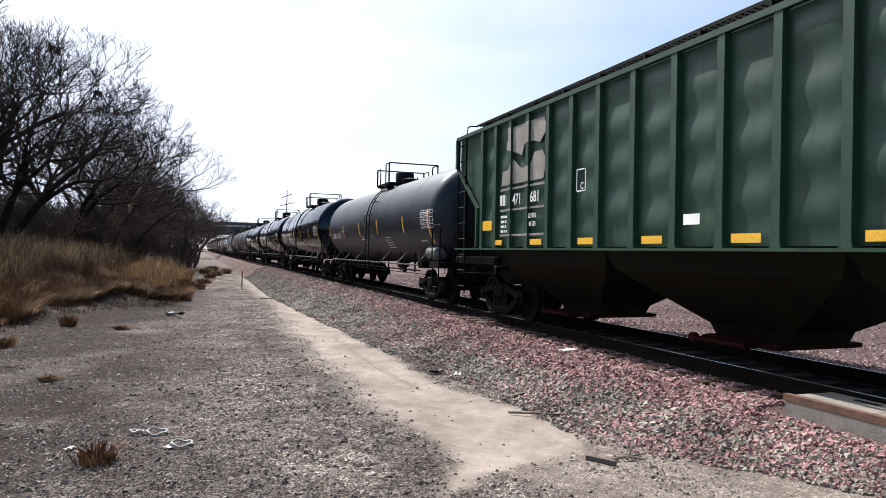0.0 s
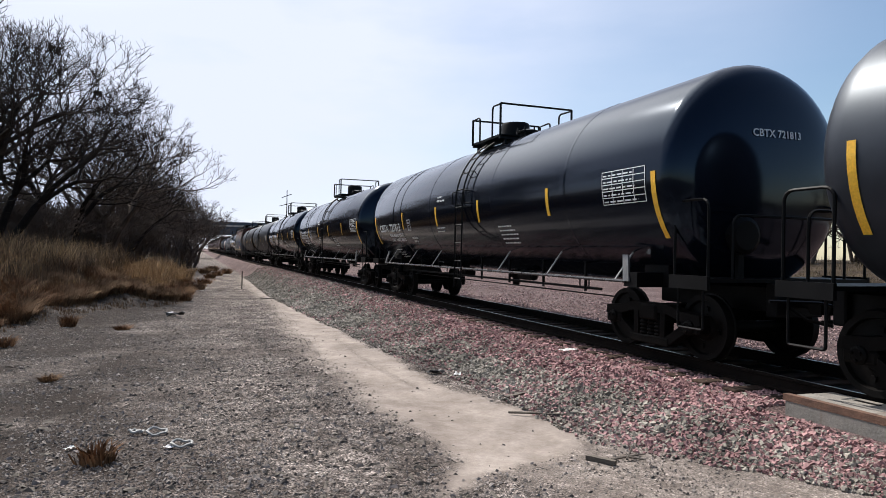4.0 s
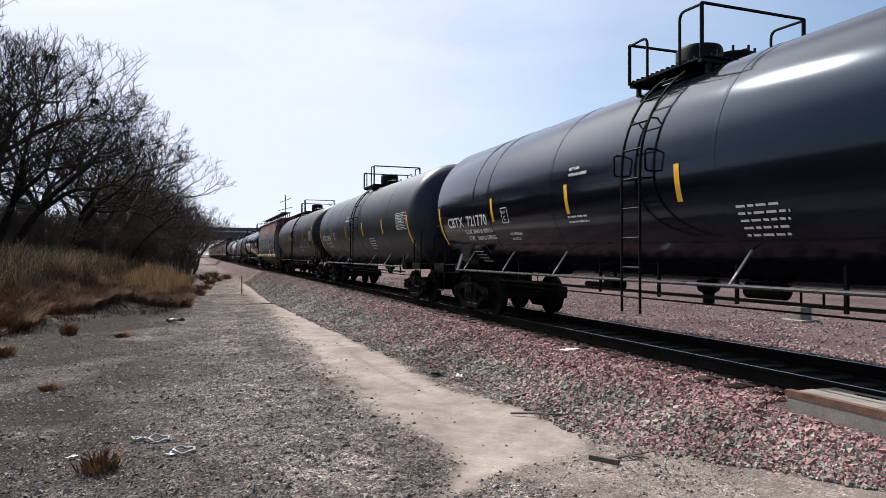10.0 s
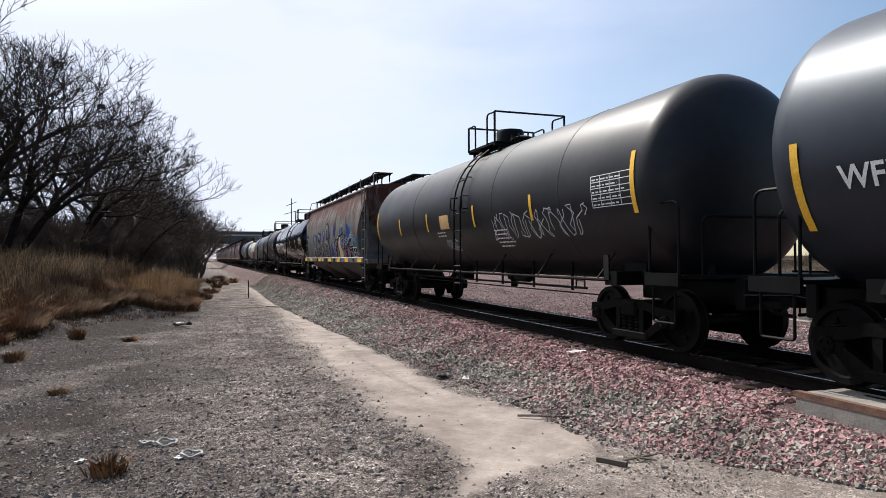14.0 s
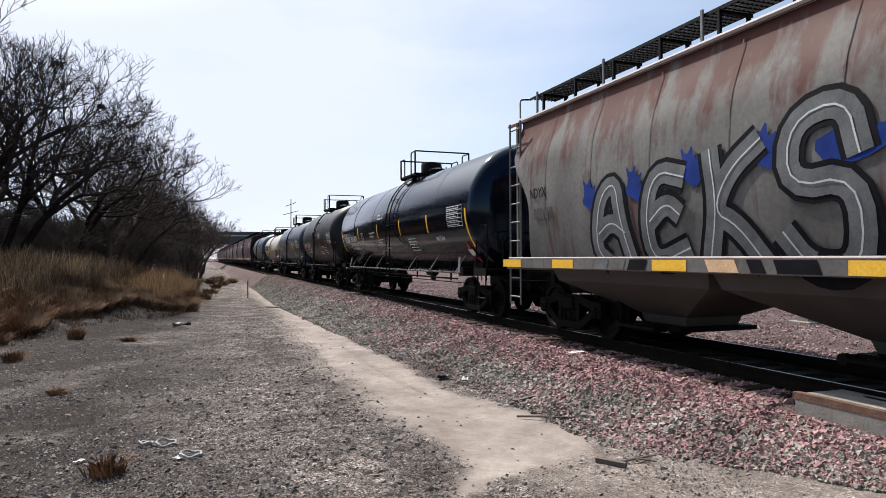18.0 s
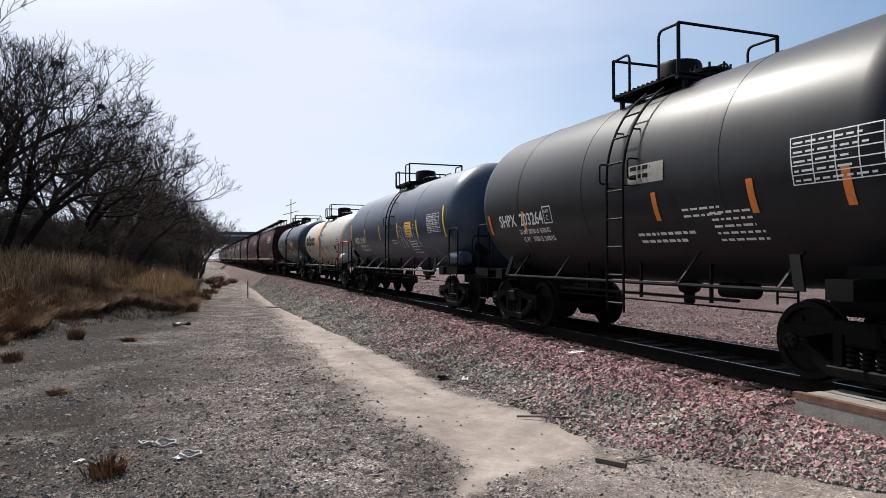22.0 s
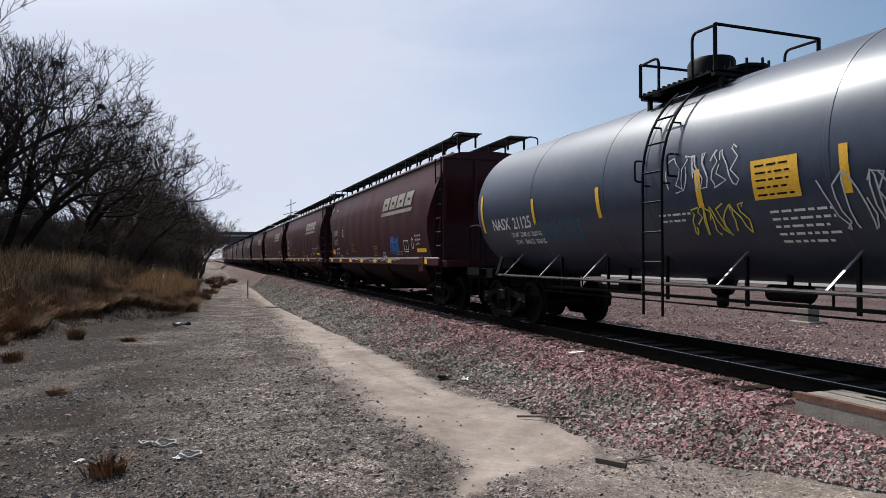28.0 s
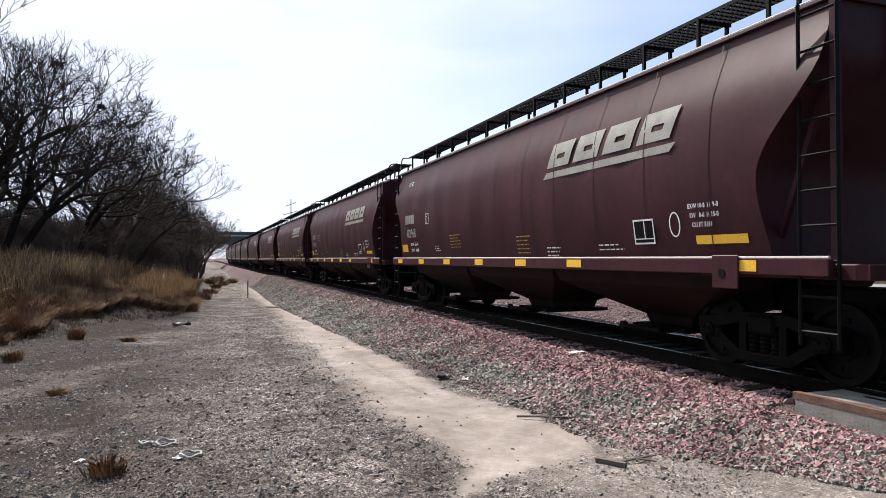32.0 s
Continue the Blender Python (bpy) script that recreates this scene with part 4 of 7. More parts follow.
def tank_car(place, L, label, paint, mark, number, R=1.56, zc=2.62, hl=None, depth=0.62, plat=-0.35, stripes=(), ends=(1.7, 2.63), seams=(), seed=1, group="tank wagons", gloss_rail=M_PIPE, dome=0.36, load=("", ""), big=0.33, plate_y=None, data_y=None, end_mark=True, tall=0.72, band=None, inset=2.25, wide=0.97):
    rng = random.Random(seed)
    car = tagged(new("tank_wagon"), label, "tank wagon", group)
    half = L / 2
    hl = hl or half - 1.45 - depth * 0.35
    CARS.append((car, place))
    bm = bmesh.new()
    lathe(bm, dish(R, hl, depth), "y", 56)
    bmesh.ops.translate(bm, vec=(0, 0, zc), verts=bm.verts)
    shell = part("tank_shell", bm, paint, car, smooth=True)
    side = Side(lambda z, y: math.sqrt(max(0.01, R * R - (z - zc) ** 2)))
    # jacket laps
    def ring():
        b = bmesh.new()
        lathe(b, [(-0.035, R), (-0.03, R + 0.005), (0.03, R + 0.005), (0.035, R)], "y", 56)
        bmesh.ops.delete(b, geom=[f for f in b.faces if len(f.verts) > 4], context="FACES_ONLY")
        return b
    for y in seams:
        fit_part("jacket_lap", f"lap_{R}_{paint.name}", ring, paint, shell, (0, y, zc), smooth=True)
    # platform round the manway
    top = zc + R
    px = 0.95
    rung_paint = M_GALV if paint == M_WHITE else M_FRAME
    y0, y1 = plat - 0.82, plat + 0.82
    bm = bmesh.new()
    for x0, x1 in ((-px, -0.45), (0.45, px)):
        box(bm, x0, x1, y0, y1, top - 0.05, top - 0.02)
    for yy in (y0 + 0.04, y1 - 0.04):
        beam(bm, (-px, yy, top - 0.06), (px, yy, top - 0.06), 0.08, 0.08, (0, 0, 1))
        for x in (-0.8, 0.8):
            beam(bm, (x, yy, top - 0.05), (x, yy, zc + math.sqrt(R * R - x * x) - 0.03), 0.06, 0.06)
    walkway = part("walkway", bm, M_FRAME, car, "black grated walkway")
    for mx in (-0.7, 0.7):
        for k in range(14):
            fit_part("slat", "walkway_slat", lambda: box(bmesh.new(), -0.25, 0.25, 0, 0.035, -0.02, 0.01), M_FRAME, walkway, (mx, y0 + 0.02 + 0.118 * k, top))
    zt = top + tall
    for s, yy, zz in ((-1, y0, zt), (1, y1, zt - 0.12)):
        bm = grab(bmesh.new(), [(-px, yy, zz), (px, yy, zz)], 0.024)
        for x in (-px, px):
            tube(bm, [(x, yy, top - 0.05), (x, yy, zz)], 0.03, 6)
        part("handrail", bm, M_FRAME, car)
        for x in (-px, px):
            ln = 0.45 if x < 0 else 0.6
            bm = grab(bmesh.new(), [(x, yy, zz - 0.02), (x, yy - s * ln, zz), (x, yy - s * ln, top - 0.03)], 0.022, 0.12)
            part("handrail", bm, M_FRAME, car)
    bm = lathe(bmesh.new(), [(top - 0.1, dome * 0.95), (top + 0.1, dome * 0.95), (top + 0.1, dome), (top + 0.14, dome), (top + 0.44, dome), (top + 0.5, dome * 0.92), (top + 0.53, dome * 0.5)], "z", 20, (0, plat + 0.3, 0))
    part("valve_housing", bm, M_FRAME, car, "dark round valve housing", smooth=True)
    bm = lathe(bmesh.new(), [(top - 0.06, 0.27), (top + 0.12, 0.27), (top + 0.13, 0.31), (top + 0.18, 0.31), (top + 0.24, 0.12)], "z", 16, (0, plat - 0.42, 0))
    lid = part("manway_cover", bm, M_FRAME, car)
    for k in range(8):
        a = k * math.tau / 8
        fit_part("bolt", "manway_bolt", lambda: tube(bmesh.new(), [(0, 0, 0.06), (0, 0, 0.26)], 0.02, 5), M_FRAME, lid, (0.29 * math.cos(a), plat - 0.42 + 0.29 * math.sin(a), top))
    bm = lathe(bmesh.new(), [(top - 0.06, 0.06), (top + 0.3, 0.06), (top + 0.32, 0.09), (top + 0.4, 0.09), (top + 0.43, 0.04)], "z", 10, (0.3, plat + 0.7, 0))
    part("relief_valve", bm, M_FRAME, car)
    # ladder down the near and the far side
    for s in (-1, 1):
        ly = plat - 0.28
        pts = []
        a0 = math.acos(min(1, px / (R + 0.12)))
        for k in range(9):
            a = a0 * (1 - k / 8)
            pts.append((s * (R + 0.12) * math.cos(a), (R + 0.12) * math.sin(a) + zc))
        pts = pts + [(s * (R + 0.12), 0.62)]
        bm = bmesh.new()
        for w in (-0.21, 0.21):
            tube(bm, [(x, ly + w, z) for x, z in pts], 0.021, 6)
        run, want = 0.0, 0.15
        for (xa, za), (xb, zb) in zip(pts, pts[1:]):
            d = math.hypot(xb - xa, zb - za)
            while want < run + d:
                t = (want - run) / d
                tube(bm, [(xa + (xb - xa) * t, ly - 0.21, za + (zb - za) * t), (xa + (xb - xa) * t, ly + 0.21, za + (zb - za) * t)], 0.016, 5)
                want += 0.42
            run += d
        for z in (zc + 0.75, zc - 0.1):
            x = math.sqrt(R * R - (z - zc) ** 2)
            for w in (-0.21, 0.21):
                tube(bm, [(s * (x - 0.02), ly + w, z), (s * math.sqrt((R + 0.12) ** 2 - (max(0, z - zc)) ** 2), ly + w, z)], 0.014, 5)
        part("ladder", bm, rung_paint, car)
        for dy in (-0.5, 0.5):
            z = zc + 0.28
            x = math.sqrt(R * R - 0.28 ** 2)
            part("grab_iron", grab(bmesh.new(), [(s * x, ly + dy * 0.72, z), (s * (x + 0.17), ly + dy * 0.72, z), (s * (x + 0.17), ly + dy * 0.72, z - 0.3), (s * x, ly + dy * 0.72, z - 0.3)], 0.016, 0.05), rung_paint, car)
    # long side rail with its braces
    ext = half - 2.35
    for s in (-1, 1):
        bm = tube(bmesh.new(), [(s * 1.43, -ext, 1.06), (s * 1.43, ext, 1.06)], 0.026, 8)
        part("side_rail", bm, gloss_rail, car, "pipe rail along the side")
        n = 3 if L > 14 else 2
        for k in range(-n, n + 1):
            if k:
                y = k * (ext - 0.3) / n
                xx = math.sqrt(R * R - (1.5 - zc) ** 2)
                # pale brace colour stands for the sunlight that whitens them
                part("brace", beam(bmesh.new(), (s * 1.42, y, 1.06), (s * xx, y - 0.12, 1.5), 0.036, 0.018, (0, 1, 0)), M_GALV if gloss_rail == M_PIPE else gloss_rail, car)
    # air and brake pipes below
    bm = bmesh.new()
    tube(bm, [(-0.95, -half + 3.7, 0.86), (-0.95, half - 3.7, 0.86)], 0.024, 6)
    tube(bm, [(-0.75, -half + 3.2, 0.74), (-0.75, half - 3.2, 0.74)], 0.014, 5)
    tube(bm, [(0.8, -half + 3.6, 1.12), (0.8, half - 3.6, 1.12)], 0.03, 6)
    k = -half + 4.2
    while k < half - 4:
        beam(bm, (-0.95, k, 0.8), (-0.95, k, zc - math.sqrt(R * R - 0.9) + 0.05), 0.04, 0.04)
        k += 1.55
    part("brake_pipe", bm, M_FRAME, car)
    bm = lathe(bmesh.new(), [(-0.35, 0.06), (-0.3, 0.11), (0.3, 0.11), (0.35, 0.06)], "y", 14, (-0.55, -1.9, 0.97))
    tube(bm, [(-0.55, -1.9, 1.0), (-0.55, -1.9, 1.25)], 0.04, 6)
    part("air_reservoir", bm, M_FRAME, car)
    bm = lathe(bmesh.new(), [(0.66, 0.05), (0.7, 0.09), (0.84, 0.09), (0.88, 0.16), (1.1, 0.24)], "z", 12, (0, plat + 0.1, 0))
    part("bottom_outlet", bm, M_FRAME, car)
    bm = box(bmesh.new(), -0.8, -0.5, 1.15, 1.45, 0.84, 1.06, 0.03)
    tube(bm, [(-0.65, 1.55, 0.9), (-0.65, 2.2, 0.9)], 0.05, 8)
    tube(bm, [(-0.65, 1.3, 1.0), (-0.65, 1.3, 1.3)], 0.03, 6)
    part("brake_valve", bm, M_STEEL, car)
    # saddles, end platforms, grab irons
    ty = half - inset
    for s in (-1, 1):
        bm = bmesh.new()
        out = [(s * (ty - 0.28), 1.0), (s * (ty + 0.28), 1.0), (s * (ty + 0.28), 1.9), (s * (ty - 0.28), 1.9)]
        slab(bm, out, -0.95, 0.95)
        box(bm, -1.42, 1.42, min(s * (ty - 0.16), s * (ty + 0.16)), max(s * (ty - 0.16), s * (ty + 0.16)), 0.98, 1.2)
        part("saddle", bm, M_FRAME, car)
        ya, yb = sorted((s * (half - 0.62), s * (half - 1.35)))
        bm = box(bmesh.new(), -1.42, 1.42, ya, yb, 1.12, 1.17)
        box(bm, -1.45, -1.4, ya, yb, 1.02, 1.2)
        box(bm, 1.4, 1.45, ya, yb, 1.02, 1.2)
        part("end_platform", bm, M_FRAME, car)
        for x in (-1.4, 1.4):
            bm = grab(bmesh.new(), [(x, ya + 0.04, 1.15), (x, ya + 0.04, 2.2), (x, yb - 0.06, 2.2), (x, yb - 0.06, 1.15)], 0.02, 0.14)
            part("end_handrail", bm, M_FRAME, car)
            part("step", grab(bmesh.new(), [(x, ya + 0.12, 1.1), (x, ya + 0.12, 0.5), (x, yb - 0.14, 0.5), (x, yb - 0.14, 1.1)], 0.018, 0.04), M_FRAME, car)
        part("end_handrail", grab(bmesh.new(), [(-1.0, s * (half - 0.66), 1.15), (-1.0, s * (half - 0.66), 2.0), (1.0, s * (half - 0.66), 2.0), (1.0, s * (half - 0.66), 1.15)], 0.02, 0.14), M_FRAME, car)
        # jacking bracket that leans against the shell
        bm = beam(bmesh.new(), (-1.44, s * (half - 2.32), 1.06), (-1.36, s * (half - 2.45), 1.46), 0.14, 0.03, (0, 1, 0))
        part("jacking_bracket", bm, M_GALV if paint == M_BLACK else M_FRAME, car)
    add_ends(car, half, 1.15, M_FRAME)
    bm = lathe(bmesh.new(), [(-0.08, 0.2), (-0.05, 0.26), (0.05, 0.26), (0.08, 0.2)], "y", 16, (-0.55, -half + 0.95, 1.75))
    beam(bm, (-0.55, -half + 1.0, 1.15), (-0.55, -half + 1.0, 1.75), 0.1, 0.06)
    part("hand_brake", bm, M_FRAME, car)
    add_truck(car, -ty)
    add_truck(car, ty)
    # stripes and writing
    eh = hl - 0.12
    for y in (-eh, eh):
        stripe(side, car, y, ends[0], ends[1], 0.1, 0.0, band)
    for y in stripes:
        stripe(side, car, y, zc - 0.48, zc + 0.02, 0.1)
    if mark:
        side.text(mark + "  " + number, big, eh - 0.5, zc - 0.52, car, label="white reporting mark", narrow=wide)
        if load[0]:
            side.text(load[0], 0.125, eh - 1.0 * wide - 0.33, zc - 0.69, car, narrow=0.8 * wide)
            side.text(load[1], 0.125, eh - 1.0 * wide - 0.38, zc - 0.84, car, narrow=0.8 * wide)
        if end_mark:
            for text, size, x, z in ((mark + " " + number, 0.15, -0.45, zc + 0.5),):
                vs, fs = shape(text, size)
                prof = dish(R, hl, depth, 24)
                def head(r):
                    for (ya, ra), (yb, rb) in zip(prof, prof[1:]):
                        if ra <= r <= rb:
                            return ya + (yb - ya) * (r - ra) / max(1e-6, rb - ra)
                    return -hl
                co = []
                for u, v in vs:
                    X, Z = x + u, z + v
                    co.append((X, head(math.hypot(X, Z - zc)) - 0.012, Z))
                me = bpy.data.meshes.new("lettering")
                me.from_pydata(co, [], fs)
                part("lettering", me, M_LETTER, car)
    if plate_y is not None:
        y, z = plate_y, zc - 0.53
        for a, b, c, d in ((0, 0.3, 0, 0.02), (0, 0.3, 0.3, 0.32), (0, 0.02, 0, 0.32), (0.28, 0.3, 0, 0.32)):
            side.patch("plate_mark", y - a, y - b, z + c, z + d, M_LETTER, car, rows=1)
        side.text("PLATE", 0.075, y - 0.05, z + 0.2, car)
        side.text("C", 0.13, y - 0.1, z + 0.06, car)
    if data_y is not None:
        y, z = data_y, zc - 0.4
        for k in range(6):
            side.patch("data_panel", y, y - 1.06, z + k * 0.1, z + k * 0.1 + 0.012, M_LETTER, car, rows=1)
        for k in range(5):
            side.patch("data_panel", y - k * 0.262, y - k * 0.262 - 0.014, z, z + 0.5, M_LETTER, car, rows=3)
        side.bars(y - 0.04, z + 0.435, 0.95, 5, car, 0.1, 0.022, material=M_FRAME if paint == M_WHITE else None, seed=seed + 3)
    side.bars(-2.36, zc - 0.62, 0.85, 5, car, 0.085, 0.028, seed=seed + 7)
    side.bars(eh - 6.2, zc - 0.55, 0.7, 2, car, 0.085, 0.028, seed=seed + 11)
    return car, side

# ---- covered hopper wagons ----
def curved_reach(z, y=0.0):
    """Half width of the curved side at a height."""
    t = (z - 1.3) / 2.8
    return 1.49 + 0.15 * math.sin(math.pi * max(0, min(1, t)) ** 0.85) - 0.13 * ramp01((z - 3.2) / 0.95)


def end_of(z, half):
    """Where the side sheet ends at a height: the lower end slopes in under the top."""
    full = half - 1.08
    return full - 0.78 * ramp01((3.6 - z) / 1.25) + 0.12 * ramp01((2.2 - z) / 0.8)


def make_hopper_body(L, panels, reach, scallop, eave=4.15):
    half = L / 2
    bm = bmesh.new()
    zs = [1.3 + (eave - 1.3) * k / 26 for k in range(27)]
    ny = panels * 4
    for s in (-1, 1):
        grid = []
        for z in zs:
            e = end_of(z, half)
            row = []
            for j in range(ny + 1):
                y = -e + 2 * e * j / ny
                ph = (y / (L - 1.0) + 0.5) * panels
                b = scallop * abs(math.sin(math.pi * ph)) ** 0.6 * math.sin(math.pi * max(0, min(1, (z - 1.3) / (eave - 1.3))))
                row.append(bm.verts.new((s * (reach(z) + b), y, z)))
            grid.append(row)
        for a, b in zip(grid, grid[1:]):
            for j in range(ny):
                bm.faces.new((a[j], a[j + 1], b[j + 1], b[j]))
        if s < 0:
            left = grid
        else:
            for a, b, c, d in zip(left, left[1:], grid, grid[1:]):
                bm.faces.new((a[0], b[0], d[0], c[0]))
                bm.faces.new((a[-1], b[-1], d[-1], c[-1]))
    return bm


def make_roof(L, eave):
    half = L / 2 - 1.03
    bm = bmesh.new()
    prof = [(-1.4, eave - 0.02), (-1.42, eave + 0.03), (-1.36, eave + 0.06), (-0.9, eave + 0.16), (0, eave + 0.22), (0.9, eave + 0.16), (1.36, eave + 0.06), (1.42, eave + 0.03), (1.4, eave - 0.02)]
    a, b = [bm.verts.new((x, -half, z)) for x, z in prof], [bm.verts.new((x, half, z)) for x, z in prof]
    for k in range(len(prof)):
        bm.faces.new((a[k], a[(k + 1) % len(prof)], b[(k + 1) % len(prof)], b[k]))
    bm.faces.new(a), bm.faces.new(b)
    return bm


def make_walkway(L, z):
    """Open grated roof walk along one side, on brackets."""
    half = L / 2 - 0.75
    bm = bmesh.new()
    for k in range(8):
        x = -1.0 + 0.08 * k
        box(bm, x - 0.004, x + 0.004, -half, half, z - 0.035, z)
    k = -half
    while k < half:
        box(bm, -1.0, -0.44, k, k + 0.012, z - 0.03, z - 0.012)
        k += 0.11
    k = -half + 0.3
    while k < half:
        beam(bm, (-1.0, k, z - 0.42), (-1.0, k, z - 0.02), 0.045, 0.045)
        beam(bm, (-0.5, k, z - 0.36), (-0.5, k, z - 0.02), 0.045, 0.045)
        box(bm, -1.0, -0.44, k - 0.025, k + 0.025, z - 0.08, z - 0.036)
        k += 1.22
    box(bm, -1.014, -1.0, -half, half, z - 0.045, z + 0.006)
    for s in (-1, 1):
        tube(bm, arc([(-1.4, s * (half - 0.3), z - 0.5), (-1.25, s * (half + 0.02), z - 0.04), (-1.0, s * (half + 0.02), z - 0.02)], 0.1), 0.02, 6)
    return bm


def make_hatches(L, z):
    half = L / 2 - 1.9
    bm = bmesh.new()
    box(bm, -0.34, 0.34, -half, half, z - 0.1, z + 0.08, 0.03)
    k = -half + 0.6
    while k < half:
        beam(bm, (-0.4, k, z + 0.1), (0.4, k, z + 0.1), 0.06, 0.06, (0, 0, 1))
        k += 1.5
    return bm


def make_bay(length, z0, w, outlet=0.55):
    bm = bmesh.new()
    rings = []
    for z, hx, hy in ((z0, w, length / 2), (z0 - 0.3, w - 0.12, length / 2 - 0.12), (0.5, 0.55, outlet), (0.36, 0.5, outlet - 0.04)):
        rings.append([bm.verts.new((a * hx, b * hy, z)) for a, b in ((-1, -1), (1, -1), (1, 1), (-1, 1))])
    for q, s in zip(rings, rings[1:]):
        for k in range(4):
            bm.faces.new((q[k], q[(k + 1) % 4], s[(k + 1) % 4], s[k]))
    bm.faces.new(rings[0]), bm.faces.new(rings[-1])
    return bm


def make_gate():
    bm = box(bmesh.new(), -0.7, 0.7, -0.62, 0.62, 0.28, 0.36, 0.01)
    box(bm, -0.95, -0.7, -0.3, 0.3, 0.27, 0.35)
    tube(bm, [(-1.05, -0.45, 0.33), (-1.05, 0.45, 0.33)], 0.035, 6)
    lathe(bm, [(-1.08, 0.07), (-1.0, 0.07)], "x", 8, (0, 0.48, 0.33))
    for y in (-0.62, 0.62):
        beam(bm, (-0.75, y, 0.32), (0.75, y, 0.32), 0.06, 0.06, (0, 0, 1))
    return bm


def make_end_frame(z_deck, eave):
    """Slope-sheet posts, corner ladder and end deck of one end, seen from its coupler at y = 0."""
    bm = bmesh.new()
    box(bm, -1.5, 1.5, -2.9, -0.6, z_deck - 0.16, z_deck, 0.01)
    for x in (-1.42, 1.42):
        beam(bm, (x, -1.02, z_deck), (x, -1.02, eave), 0.09, 0.07)
        beam(bm, (x * 0.95, -1.9, z_deck), (x * 0.95, -1.2, eave - 0.9), 0.06, 0.06)
    for x in (-0.5, 0.5):
        beam(bm, (x, -1.05, z_deck), (x, -1.05, eave), 0.07, 0.07)
    return bm


def make_corner_ladder(x, eave):
    bm = bmesh.new()
    ladder(bm, (x, -1.12, 0.5), (x, -1.12, eave - 0.02), 0.46, 0.4)
    return bm


def make_sill(L, z, x):
    half = L / 2 - 0.95
    bm = bmesh.new()
    for s in (-1, 1):
        a, b = sorted((s * x, s * (x + 0.11)))
        box(bm, a, b, -half, half, z - 0.19, z, 0.012)
    return bm


def make_ledge(L, z, x, r):
    """A rounded lip along a sill or an eave, on both sides, added to draw its sunlit line."""
    half = L / 2 - 0.95
    bm = bmesh.new()
    for s in (-1, 1):
        tube(bm, [(s * x, -half, z), (s * x, half, z)], r, 8)
    return bm


def end_set(car, half, z_deck, eave, paint, key, pale=M_FRAME):
    for s in (-1, 1):
        turn = 0 if s > 0 else 180
        fit_part("end_frame", "end_frame" + key, lambda: make_end_frame(z_deck, eave), paint, car, (0, s * half, 0), turn=turn)
        for x in (-1.56, 1.56):
            fit_part("ladder", "corner_ladder%s%s" % (key, x), lambda: make_corner_ladder(x, eave), pale, car, (0, s * half, 0), turn=turn)
    add_ends(car, half, z_deck, M_FRAME)


def slanted_logo(side, car, y0, z0, w, h, material):
    """The road's emblem as four plain slanted blocks, each with a slit, and a long underline."""
    k, n = h * 0.42, 4
    for i in range(n):
        a, wd = y0 - i * w / n, w / n * 0.84
        for u, v, pw, ph in ((0, 0, 1, 0.34), (0, 0.34, 0.36, 0.2), (0.7, 0.34, 0.3, 0.2), (0, 0.54, 1, 0.46)):
            ya = a - u * wd - v * k
            side.patch("emblem", ya, ya - pw * wd, z0 + v * h, z0 + (v + ph) * h, material, car, rows=3, slant=-ph * k)
    side.patch("emblem", y0 + h * 0.3, y0 - w * 0.96, z0 - h * 0.45, z0 - h * 0.18, material, car, rows=2, slant=-0.12)


